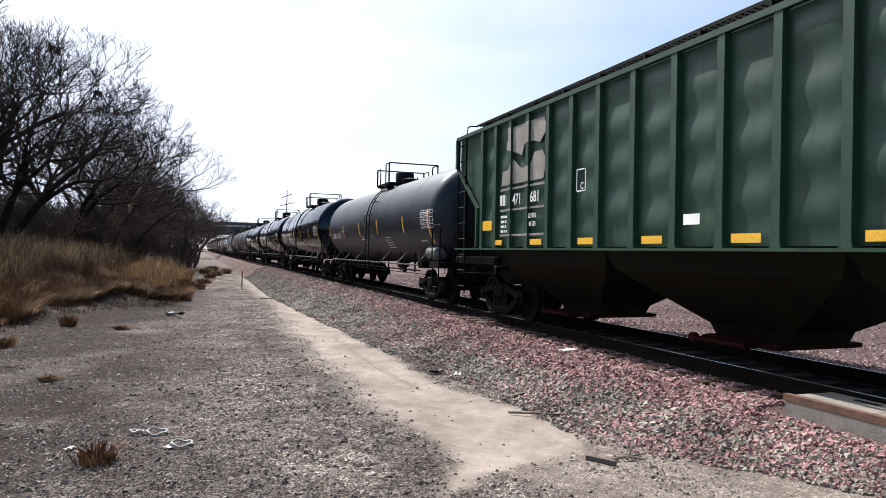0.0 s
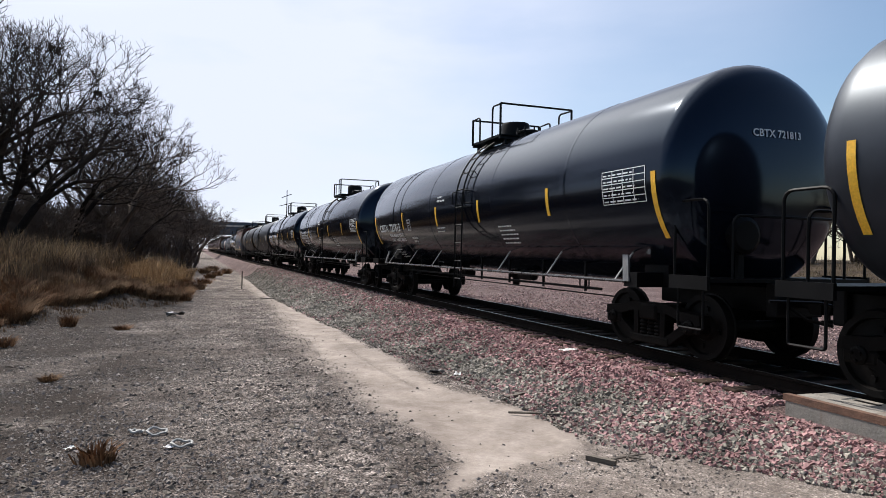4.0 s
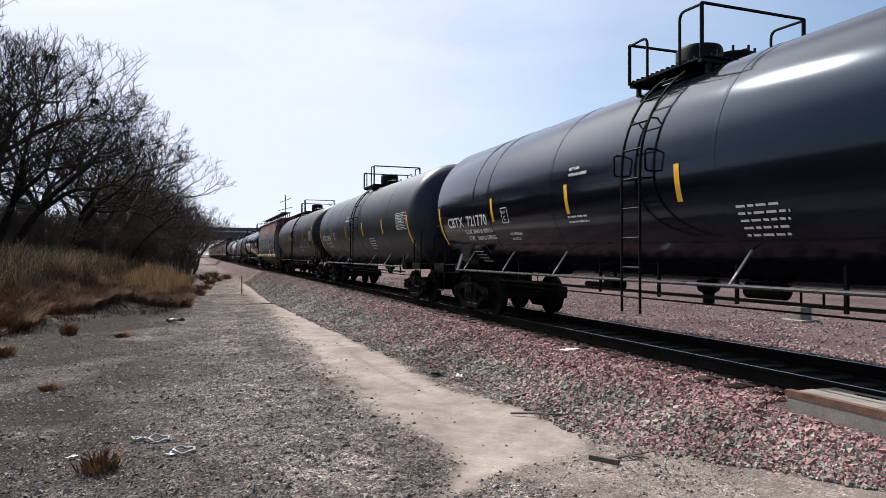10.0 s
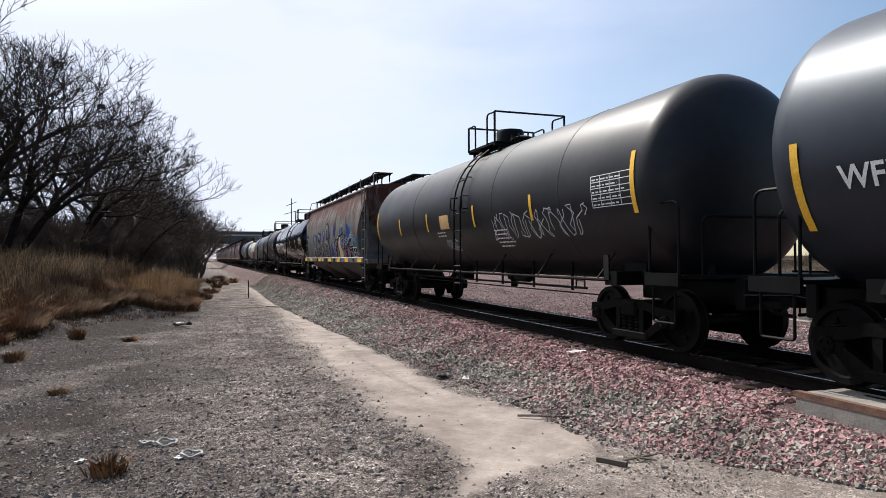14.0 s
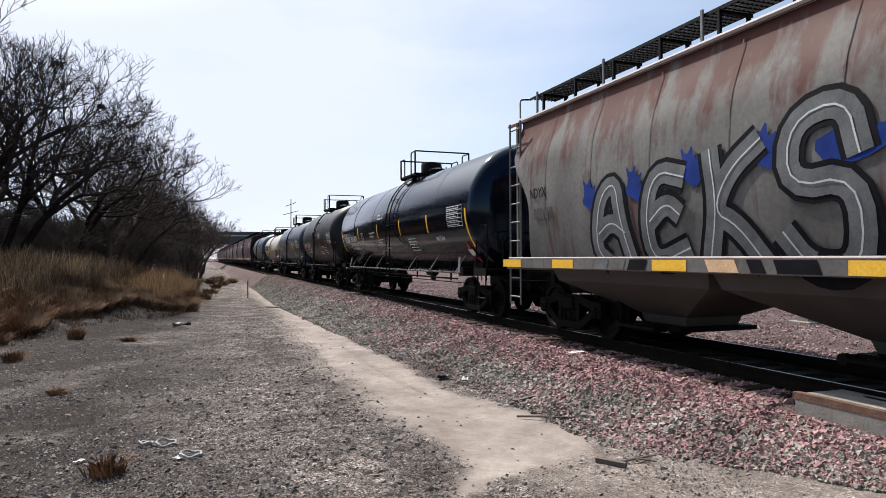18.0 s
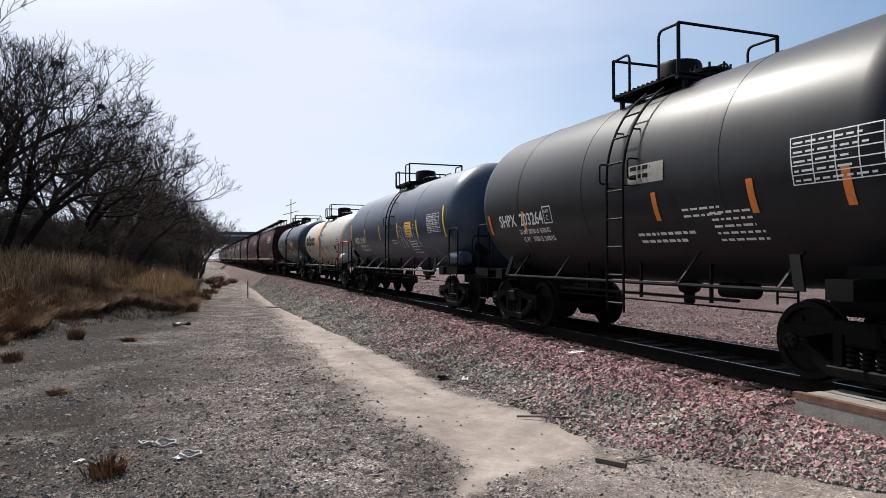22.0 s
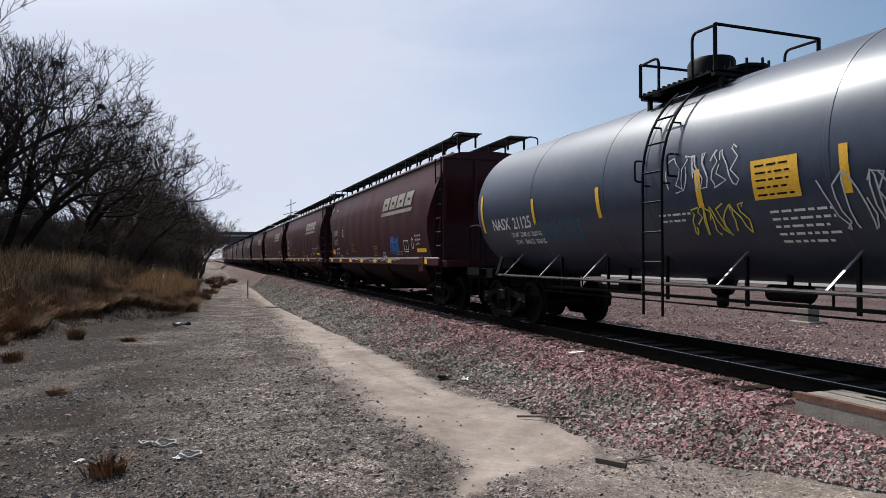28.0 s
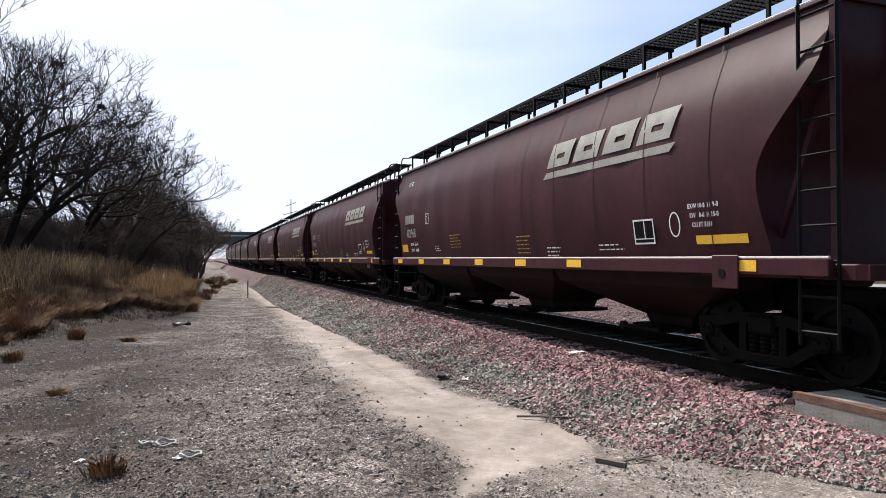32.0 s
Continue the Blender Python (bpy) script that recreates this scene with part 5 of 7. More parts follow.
def brown_hopper(place, L, label, number, seed, tags=()):
    car = tagged(new("hopper_wagon"), label, "hopper wagon", "brown hopper wagons")
    CARS.append((car, place))
    half, eave = L / 2, 4.15
    body = fit_part("body", "brown_body", lambda: make_hopper_body(L, 13, curved_reach, 0.026), M_BROWN, car, smooth=True)
    fit_part("roof", "brown_roof", lambda: make_roof(L, eave), M_BROWN, body)
    fit_part("roof_walkway", "brown_walk", lambda: make_walkway(L, 4.8), M_FRAME, body)
    fit_part("roof_walkway", "brown_walk", lambda: make_walkway(L, 4.8), M_FRAME, body, turn=180)
    fit_part("hatch_cover", "brown_hatch", lambda: make_hatches(L, 4.38), M_BROWN, body)
    fit_part("side_sill", "brown_sill", lambda: make_sill(L, 1.42, 1.52), M_BROWN, body)
    # pale lips imitate the bright sunlit lines of sill and eave
    fit_part("sill_ledge", "brown_ledge", lambda: make_ledge(L, 1.425, 1.615, 0.019), M_CAP, body)
    fit_part("eave_ledge", "brown_eave", lambda: make_ledge(L + 0.9, eave + 0.02, curved_reach(eave) + 0.02, 0.04), M_CAP, body)
    for k in (-1, 0, 1):
        # bays take the darker brown, with their shade in the colour
        bay = fit_part("discharge_bay", "brown_bay", lambda: make_bay(4.25, 1.32, 1.46), M_BAY_SHADE, car, (0, k * 4.25, 0))
        fit_part("outlet_gate", "gate", make_gate, M_STEEL, bay)
    end_set(car, half, 1.36, eave, M_BROWN, "brown")
    add_truck(car, -half + 2.35)
    add_truck(car, half - 2.35)
    side = Side(lambda z, y: curved_reach(z) + 0.02)
    slanted_logo(side, car, -2.32, 3.04, 3.5, 0.42, M_LOGO)
    side.patch("reflective_stripe", -6.12, -6.98, 1.6, 1.71, M_YELLOW, car, rows=1)
    sill_side = Side(lambda z, y: 1.632)
    for y in (-6.9, -3.2, -1.2, 0.9, 3.0, 5.1, 7.2):
        sill_side.patch("reflective_stripe", y + 0.23, y - 0.23, 1.27, 1.4, M_YELLOW, car, rows=1, lift=0.004)
    for a, b, c, d in ((0, 0.46, 0, 0.025), (0, 0.46, 0.33, 0.355), (0, 0.025, 0, 0.355), (0.435, 0.46, 0, 0.355), (0.24, 0.26, 0.08, 0.33), (0, 0.46, 0.07, 0.085)):
        side.patch("plate_mark", -4.85 - a, -4.85 - b, 1.62 + c, 1.62 + d, M_LETTER, car, rows=1, lift=0.014)
    side.patch("plate_panel", -4.85, -5.31, 1.62, 1.975, M_FRAME, car, rows=2)
    ringp = [(0.1 * math.cos(k * math.tau / 16), 0.16 * math.sin(k * math.tau / 16)) for k in range(17)]
    side.stroke("plate_mark", ringp, 0.022, -5.75, 1.87, M_LETTER, car)
    side.text("EXW 10-8  H  9-8", 0.085, -6.02, 2.06, car)
    side.text("EW   8-6  H 15-0", 0.085, -6.05, 1.94, car)
    side.text("CU FT 5161", 0.085, -6.08, 1.82, car)
    plate = part("tool_plate", box(bmesh.new(), -1.665, -1.635, -6.88, -6.46, 1.06, 1.46, 0.01), M_BROWN, car, "brown steel plate with a jacking hole")
    hole = lathe(bmesh.new(), [(-1.673, 0.055), (-1.66, 0.055)], "x", 12, (0, -6.63, 1.24))
    part("jacking_hole", hole, M_FRAME, plate)
    side.bars(-3.9, 1.62, 0.7, 2, car, 0.07, 0.018, seed=seed)
    side.bars(-2.2, 1.6, 0.5, 3, car, 0.07, 0.025, seed=seed + 1)
    side.bars(-1.0, 1.84, 0.6, 5, car, 0.08, 0.022, material=M_PRINT, seed=seed + 2)
    side.bars(2.75, 1.99, 0.75, 5, car, 0.075, 0.02, material=M_PRINT, seed=seed + 3)
    for a, b, c, d in ((0, 0.26, 0, 0.015), (0, 0.26, 0.27, 0.285), (0, 0.015, 0, 0.285), (0.245, 0.26, 0, 0.285)):
        side.patch("plate_mark", 4.6 - a, 4.6 - b, 2.38 + c, 2.38 + d, M_LETTER, car, rows=1)
    side.text("PLATE", 0.06, 4.56, 2.56, car)
    side.text("C", 0.11, 4.52, 2.42, car)
    side.bars(3.95, 1.74, 0.42, 3, car, 0.06, 0.014, seed=seed + 9)
    # far end: owner's bars and number
    side.bars(6.55, 2.45, 1.15, 1, car, 0.3, 0.26, seed=4, material=M_LOGO)
    side.text(number, 0.36, 6.45, 2.04, car, M_LOGO)
    side.text("LD LMT  223600", 0.12, 6.1, 1.8, car)
    side.text("LT WT     62400", 0.12, 6.1, 1.62, car)
    side.patch("reflective_stripe", 7.0, 6.45, 1.62, 1.84, M_YELLOW, car, rows=1)
    side.bars(6.6, 3.72, 0.5, 3, car, 0.05, 0.012, seed=seed + 5)
    for k in range(11):
        side.patch("panel_seam", 6.4 - k * 1.28, 6.38 - k * 1.28, 1.5, 4.1, M_BROWN, body, rows=10, lift=0.014)
    rng = random.Random(seed)
    for material, y, z, w, h, st in tags:
        for pts in scrawl(rng, w, h, st):
            side.stroke("graffiti", pts, 0.024, y, z, material, car)
    if tags:
        line = [(0.12 * k, 0.03 * math.sin(k * 0.9) + 0.035 * math.sin(k * 0.37)) for k in range(60)]
        sill_side.stroke("graffiti", line, 0.022, 2.6, 1.36, M_GRAF_W, car, lift=0.008)
    return car

def green_hopper(place, L, label):
    car = tagged(new("hopper_wagon"), label, "hopper wagon")
    CARS.append((car, place))
    half, z0, eave, wx = L / 2, 1.58, 4.2, 1.5
    pitch, first = 0.85, 6.72
    ribs = [6.72, 6.01, 5.31, 4.55, 3.76, 2.95, 2.14, 1.23, 0.33, -0.52] + [-0.52 - pitch * k for k in range(1, 8)]
    # sheets that bulge between the ribs
    bm = bmesh.new()
    ny, nz = 220, 44
    e = 8.2
    for s in (-1, 1):
        grid = []
        for i in range(nz + 1):
            z = z0 + (eave - z0) * i / nz
            row = []
            ez = e - 1.3 * max(0.0, min(1.0, (3.52 - z) / 1.07))
            for j in range(ny + 1):
                y = -ez + 2 * ez * j / ny
                ph = float(np.interp(-y, [-r for r in ribs], range(len(ribs)))) if y < ribs[0] else (ribs[0] - y) * 0.8
                wave = min(1.0, 2.6 * math.sin(math.pi * ph) ** 2) * min(1.0, 3 * math.sin(math.pi * i / nz)) if y < ribs[0] else 0.0
                b = wave * (0.014 + 0.014 * math.sin(z * 9.5 + math.floor(ph) * 2.1) + 0.005 * math.sin(z * 4.1 + math.floor(ph)))
                row.append(bm.verts.new((s * (wx - 0.02 + b), y, z)))
            grid.append(row)
        for a, b in zip(grid, grid[1:]):
            for j in range(ny):
                bm.faces.new((a[j], a[j + 1], b[j + 1], b[j]))
        if s < 0:
            left = grid
        else:
            for j in (0, -1):
                for a, b, c, d in zip(left, left[1:], grid, grid[1:]):
                    bm.faces.new((a[j], b[j], d[j], c[j]))
    body = part("body", bm, M_GREEN, car, smooth=True)
    for y in ribs:
        for s in (-1, 1):
            def rib():
                return slab(bmesh.new(), [(-0.075, z0 - 0.02), (0.075, z0 - 0.02), (0.06, z0 + 0.06), (0.06, eave), (-0.06, eave), (-0.06, z0 + 0.06)], -0.07, 0.07)
            fit_part("rib", "green_rib", rib, M_GREEN, body, (s * (wx + 0.005), y, 0))
    bm = bmesh.new()
    for s in (-1, 1):
        a, b = sorted((s * wx, s * (wx + 0.085)))
        box(bm, a, b, -e - 0.05, e + 0.05, z0 - 0.06, z0 - 0.02)
        box(bm, a, b, -e - 0.05, e + 0.05, eave - 0.02, eave + 0.06)
        for t in (-1, 1):
            beam(bm, (s * (wx + 0.06), t * e, 3.5), (s * (wx + 0.06), t * e, eave), 0.1, 0.08)
            beam(bm, (s * (wx + 0.06), t * (e - 1.28), z0), (s * (wx + 0.06), t * (e - 1.28), 2.45), 0.1, 0.08)
            beam(bm, (s * (wx + 0.06), t * e, 3.5), (s * (wx + 0.06), t * (e - 1.28), 2.45), 0.08, 0.05)
    part("edge_beam", bm, M_GREEN, body)
    # sloping end sheets: the lower corner is cut back
    bm = bmesh.new()
    box(bm, -1.42, 1.42, -e - 0.02, e + 0.02, eave, eave + 0.1)
    box(bm, -0.36, 0.36, -e + 0.6, e - 0.6, eave + 0.1, eave + 0.25)
    part("roof", bm, M_GREEN, body)
    fit_part("roof_walkway", "green_walk", lambda: make_walkway(L + 0.2, 4.64), M_FRAME, body)
    fit_part("roof_walkway", "green_walk", lambda: make_walkway(L + 0.2, 4.64), M_FRAME, body, turn=180)
    for k in (-1, 0, 1):
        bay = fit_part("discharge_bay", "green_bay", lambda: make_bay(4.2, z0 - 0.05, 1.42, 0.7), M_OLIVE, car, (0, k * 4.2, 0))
        fit_part("outlet_gate", "gate_red", make_gate, M_GATE, bay)
    end_set(car, half, 1.36, eave, M_FRAME, "green", M_STEEL)
    add_truck(car, -half + 2.3)
    add_truck(car, half - 2.3)
    side = Side(lambda z, y: wx + 0.08)
    face = Side(lambda z, y: wx + 0.045)
    for k in range(-1, 16, 2):
        face.patch("reflective_stripe", -0.52 + 0.85 * (7 - k) - 0.2, -0.52 + 0.85 * (7 - k) - 0.65, z0 + 0.04, z0 + 0.15, M_YELLOW, car, rows=1, lift=0.02)
    face.patch("reflective_stripe", 6.6, 6.12, 1.94, 2.15, M_YELLOW, car, rows=1, lift=0.03)
    # worn emblem of two joined shapes that runs over the ribs
    def blob(pts):
        q = bmesh.new()
        q.faces.new([q.verts.new((y, z, 0)) for y, z in pts])
        for r in ribs:
            for edge in (r - 0.07, r + 0.07):
                bmesh.ops.bisect_plane(q, geom=q.verts[:] + q.edges[:] + q.faces[:], plane_co=(edge, 0, 0), plane_no=(1, 0, 0))
        bmesh.ops.triangulate(q, faces=q.faces)
        vs, fs = [], []
        for f in q.faces:
            mid = sum(v.co.x for v in f.verts) / 3
            out = wx + (0.081 if any(abs(mid - r) < 0.07 for r in ribs) else 0.034)
            fs.append(tuple(range(len(vs), len(vs) + 3)))
            vs += [(-out, v.co.x, v.co.y) for v in f.verts]
        q.free()
        me = bpy.data.meshes.new("emblem")
        me.from_pydata(vs, [], fs)
        tagged(part("emblem", me, M_LOGO, car, "worn white painted emblem"), kind="stuff")
    blob([(5.55, 3.6), (5.41, 4.02), (3.95, 4.02), (3.85, 3.75), (4.1, 3.55), (4.35, 3.62), (4.73, 3.6), (4.82, 3.4), (5.3, 3.55)])
    blob([(5.75, 2.86), (5.7, 3.16), (5.33, 3.17), (5.2, 3.36), (4.85, 3.15), (4.5, 3.15), (4.3, 3.4), (4.0, 3.4), (3.85, 3.2), (3.95, 2.86)])
    for z in (2.75, 2.32, 1.8):
        blob([(5.79, z), (5.79, z + 0.045), (3.9, z + 0.045), (3.9, z)])
    face.bars(5.75, 2.44, 0.38, 1, car, 0.3, 0.22, seed=3)
    face.text("471", 0.3, 5.17, 2.44, car)
    face.text("681", 0.3, 4.42, 2.44, car)
    face.bars(5.7, 2.18, 0.5, 4, car, 0.1, 0.05, seed=5)
    face.text("203500", 0.13, 4.5, 2.14, car)
    face.text("61500", 0.13, 4.45, 1.98, car)
    y = 2.72
    for a, b, c, d in ((0, 0.28, 0, 0.02), (0, 0.28, 0.36, 0.38), (0, 0.02, 0, 0.38), (0.26, 0.28, 0, 0.38)):
        face.patch("plate_mark", y - a, y - b, 2.5 + c, 2.5 + d, M_LETTER, car, rows=1, lift=0.035)
    face.text("C", 0.17, y - 0.08, 2.54, car)
    face.patch("notice", 0.1, -0.2, 1.86, 2.0, M_PAPER, car, rows=1, lift=0.03)
    return car


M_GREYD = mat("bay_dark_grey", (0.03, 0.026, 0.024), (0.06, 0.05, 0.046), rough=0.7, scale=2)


def grey_hopper(place, L, label):
    car = tagged(new("hopper_wagon"), label, "hopper wagon")
    CARS.append((car, place))
    half, eave = L / 2, 4.2
    body = part("body", make_hopper_body(L, 11, curved_reach, 0.012, eave), M_GREY, car, smooth=True)
    part("roof", make_roof(L, eave), M_GREY, body)
    part("roof_walkway", make_walkway(L, 4.8), M_FRAME, body)
    fit_part("roof_walkway", "grey_walk", lambda: make_walkway(L, 4.8), M_FRAME, body, turn=180)
    part("hatch_cover", make_hatches(L, 4.4), M_GREY, body)
    part("side_sill", make_sill(L, 1.42, 1.52), M_GREY, body)
    # same pale lips, their sunlight in the colour
    part("sill_ledge", make_ledge(L, 1.425, 1.615, 0.019), M_CAP, body)
    part("eave_ledge", make_ledge(L + 0.9, eave + 0.02, curved_reach(eave) + 0.02, 0.045), M_CAP, body)
    for k in (-1, 0, 1):
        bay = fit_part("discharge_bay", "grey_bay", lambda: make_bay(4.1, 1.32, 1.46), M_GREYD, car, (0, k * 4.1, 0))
        fit_part("outlet_gate", "gate", make_gate, M_STEEL, bay)
    end_set(car, half, 1.36, eave, M_GREY, "grey", M_GALV)
    add_truck(car, -half + 2.35)
    add_truck(car, half - 2.35)
    side = Side(lambda z, y: curved_reach(z) + 0.016)
    sill_side = Side(lambda z, y: 1.632)
    sill_side.patch("reflective_stripe", half - 0.7, half - 1.5, 1.25, 1.4, M_YELLOW, car, rows=1, lift=0.004)
    for y in (-7.0, -4.4, -2.6, -0.4, 2.6, 5.4):
        sill_side.patch("reflective_stripe", y + 0.35, y - 0.35, 1.25, 1.4, M_YELLOW, car, rows=1, lift=0.004)
    for k in range(9):
        side.patch("panel_seam", 6.0 - k * 1.5, 5.98 - k * 1.5, 1.5, 4.1, M_GREY, body, rows=10, lift=0.006)
    rng = random.Random(9)
    # a mural: one grey piece and one blue piece of jagged letters, outlined in dark and white, with blue flames over them
    def bend(pts, times=2):
        """Rounds a drawn line off."""
        for _ in range(times):
            new_pts = [pts[0]]
            for (a, b), (c, d) in zip(pts, pts[1:]):
                new_pts += [(a * 0.75 + c * 0.25, b * 0.75 + d * 0.25), (a * 0.25 + c * 0.75, b * 0.25 + d * 0.75)]
            pts = new_pts + [pts[-1]]
        return pts

    glyphs = [[bend(q) for q in g] for g in (
        [[(0.3, -0.1), (-0.05, 0.1), (0.1, 0.95), (0.5, 1.15), (0.62, 0.6), (0.85, -0.05)], [(0.05, 0.35), (0.4, 0.55), (0.75, 0.35)]],
        [[(0.95, 0.1), (0.2, -0.12), (0.05, 0.5), (0.25, 1.1), (0.85, 0.95)], [(0.15, 0.45), (0.5, 0.68), (0.78, 0.5)]],
        [[(0.1, -0.1), (0.28, 0.5), (0.1, 1.1)], [(0.9, 1.1), (0.45, 0.85), (0.2, 0.45), (0.6, 0.3), (1.0, -0.1)]],
        [[(0.95, 0.75), (0.75, 1.2), (0.1, 1.1), (0.12, 0.55), (0.95, 0.6), (1.0, -0.1), (0.4, -0.12), (0.05, 0.2)]])]

    def glyph(lines, u, z, w, h, layers, lean=0.0):
        for wide, m, lift in layers:
            for line in lines:
                side.stroke("graffiti", [(a * w + b * h * lean, b * h) for a, b in line], wide, u, z, m, car, lift=lift)

    def blot(pts, u, z, m, lift=0.013):
        """A filled sprayed shape, flat on the side."""
        pts = bend(pts + pts[:1], 1)[:-1]
        q = bmesh.new()
        q.faces.new([q.verts.new((a, b, 0)) for a, b in pts])
        for step in (0.3, 0.6, 0.9, 1.2, 1.5):
            bmesh.ops.bisect_plane(q, geom=q.verts[:] + q.edges[:] + q.faces[:], plane_co=(0, step, 0), plane_no=(0, 1, 0))
        bmesh.ops.triangulate(q, faces=q.faces)
        vs, fs = [], []
        for f in q.faces:
            fs.append(tuple(range(len(vs), len(vs) + 3)))
            vs += [(v.co.x, v.co.y) for v in f.verts]
        q.free()
        side.put("graffiti", vs, fs, u, z, m, car, "", lift)

    flame = [(0, 0), (0.2, -0.1), (0.3, 0.12), (0.2, 0.2), (0.27, 0.36), (0.12, 0.27), (0.1, 0.5), (0.0, 0.33), (-0.14, 0.5), (-0.06, 0.22), (-0.16, 0.08)]
    # the grey piece of four letters
    for k, h in enumerate((1.0, 1.08, 1.2, 1.3)):
        u = 4.35 - 1.18 * k
        glyph(glyphs[k], u, 1.45, 1.0, h, ((0.42, M_GRAF_K, 0.014), (0.29, M_GRAF_G, 0.018), (0.022, M_GRAF_W, 0.024)), 0.08)
        blot(flame, u + 0.2, 1.5 + h * 0.75, M_GRAF_B, 0.012)
    blot([(0, 0), (0.5, 0.1), (0.75, 0.32), (0.55, 0.4), (0.4, 0.3), (0.3, 0.55), (0.05, 0.4), (-0.25, 0.3)], 0.1, 2.3, M_GRAF_B, 0.012)
    # the blue piece: a jagged dark mass, slate arms edged in white, a tan figure, magenta slits and blue smoke
    at, base = -1.39, 1.43

    def edge(pts, m, wide, lift):
        side.stroke("graffiti", bend(pts + pts[:1], 1), wide, at, base, m, car, lift=lift)

    mass = [(0, 0), (0.1, 0.9), (0.22, 1.12), (0.4, 0.75), (0.75, 0.95), (1.05, 0.85), (1.3, 0.95), (1.6, 1.1), (2.05, 1.02), (2.15, 1.6), (2.35, 1.05), (2.55, 1.42), (2.75, 0.95), (3.0, 1.33), (3.2, 0.85), (3.6, 0.8), (4.1, 1.08), (4.5, 1.0), (4.68, 0.6), (4.35, 0.36), (4.6, 0.2), (4.8, 0)]
    blot([(0.15, 0.9), (0.55, 1.2), (0.4, 1.45), (0.1, 1.72), (0.15, 1.35), (-0.05, 1.1)], at, base, M_GRAF_B, 0.012)
    blot([(3.3, 0.8), (3.75, 0.9), (3.95, 1.1), (3.7, 1.35), (3.5, 1.25), (3.35, 1.5), (3.1, 1.4), (3.15, 1.8), (2.98, 1.4), (3.2, 1.1)], at, base, M_GRAF_B, 0.012)
    blot([(1.6, 1.0), (1.95, 1.0), (1.85, 1.25), (1.72, 1.5), (1.7, 1.25)], at, base, M_GRAF_B, 0.012)
    blot([(-0.55, 0.1), (-0.2, 0.05), (0.05, 0.5), (-0.3, 0.55), (-0.5, 0.75), (-0.4, 0.4)], at, base, M_GRAF_B, 0.012)
    for u, v in ((1.45, 1.15), (2.85, 1.2), (4.05, 1.2), (4.85, 0.7), (4.95, 0.5), (2.0, 0.15)):
        blot([(0, -0.12), (0.14, -0.02), (0.12, 0.16), (0, 0.22), (-0.12, 0.08)], at - u, base + v, M_GRAF_C, 0.012)
    blot(mass, at, base, M_GRAF_K, 0.016)
    edge(mass, M_GRAF_W, 0.018, 0.018)
    for pts in ([(0.1, 0.3), (0.14, 0.85), (0.26, 0.98), (0.42, 0.55), (0.35, 0.28)], [(0.5, 0.5), (0.8, 0.84), (1.02, 0.78), (0.75, 0.48)], [(2.0, 0.45), (1.86, 0.8), (2.05, 0.98), (2.24, 0.95), (2.3, 0.55), (2.2, 0.4)],
                [(2.45, 0.45), (2.44, 1.0), (2.58, 1.18), (2.7, 0.85), (2.65, 0.45)], [(2.88, 0.4), (2.93, 1.05), (3.08, 0.92), (3.14, 0.5)],
                [(3.2, 0.55), (3.5, 0.7), (3.95, 0.85), (4.2, 0.86), (4.3, 0.74), (4.1, 0.66), (3.8, 0.6), (3.9, 0.5), (4.35, 0.5), (4.55, 0.7), (4.45, 0.95), (4.1, 1.0), (3.6, 0.86), (3.25, 0.72)]):
        blot(pts, at, base, M_GRAF_L, 0.02)
        edge(pts, M_GRAF_W, 0.016, 0.022)
    for pts in ([(0.25, 0), (0.3, 0.25), (0.6, 0.4), (0.78, 0.02)], [(0.95, 0.02), (1.0, 0.35), (1.25, 0.5), (1.35, 0.03)], [(2.35, 0), (2.35, 0.36), (2.62, 0.4), (2.75, 0)], [(3.3, 0.05), (3.4, 0.4), (3.7, 0.45), (3.85, 0.2), (3.6, 0.03)], [(4.1, 0), (4.15, 0.3), (4.45, 0.15), (4.5, 0)]):
        blot(pts, at, base, M_GRAF_G, 0.02)
        edge(pts, M_GRAF_W, 0.014, 0.022)
    for pts in ([(0.46, 0.42), (0.56, 0.48), (0.68, 0.22), (0.6, 0.2)], [(1.2, 0.62), (1.3, 0.72), (1.42, 0.45), (1.32, 0.45)], [(2.72, 0.36), (2.84, 0.4), (3.02, 0.08), (2.9, 0.06)], [(3.86, 0.42), (4.0, 0.46), (4.12, 0.12), (4.0, 0.14)], [(3.16, 0.42), (3.28, 0.46), (3.3, 0.2), (3.22, 0.2)]):
        blot(pts, at, base, M_GRAF_M, 0.021)
    for pts in ([(0.05, 0.15), (0.3, 0.6), (0.5, 0.2), (0.9, 0.65), (1.1, 0.2)], [(1.95, 0.2), (2.3, 0.75), (2.5, 0.25), (2.8, 0.8), (3.0, 0.2)], [(3.1, 0.3), (3.5, 0.55), (3.9, 0.3), (4.4, 0.45), (4.65, 0.1)], [(2.1, 1.1), (2.2, 0.7), (2.5, 0.9), (2.95, 0.7), (3.3, 0.75)], [(0.15, 1.0), (0.45, 0.5), (1.0, 0.8), (1.4, 0.6)]):
        side.stroke("graffiti", bend(pts), 0.05, at, base, M_GRAF_K, car, lift=0.024)
        side.stroke("graffiti", bend([(a + 0.04, b + 0.03) for a, b in pts]), 0.013, at, base, M_GRAF_W, car, lift=0.025)
    figure = [(1.48, 0), (1.55, 0.3), (1.38, 0.5), (1.5, 0.82), (1.72, 0.98), (1.88, 0.84), (1.85, 0.48), (2.1, 0.42), (2.3, 0.25), (2.2, 0)]
    blot(figure, at, base, M_GRAF_T, 0.024)
    edge(figure, M_GRAF_W, 0.016, 0.026)
    u = 4.4
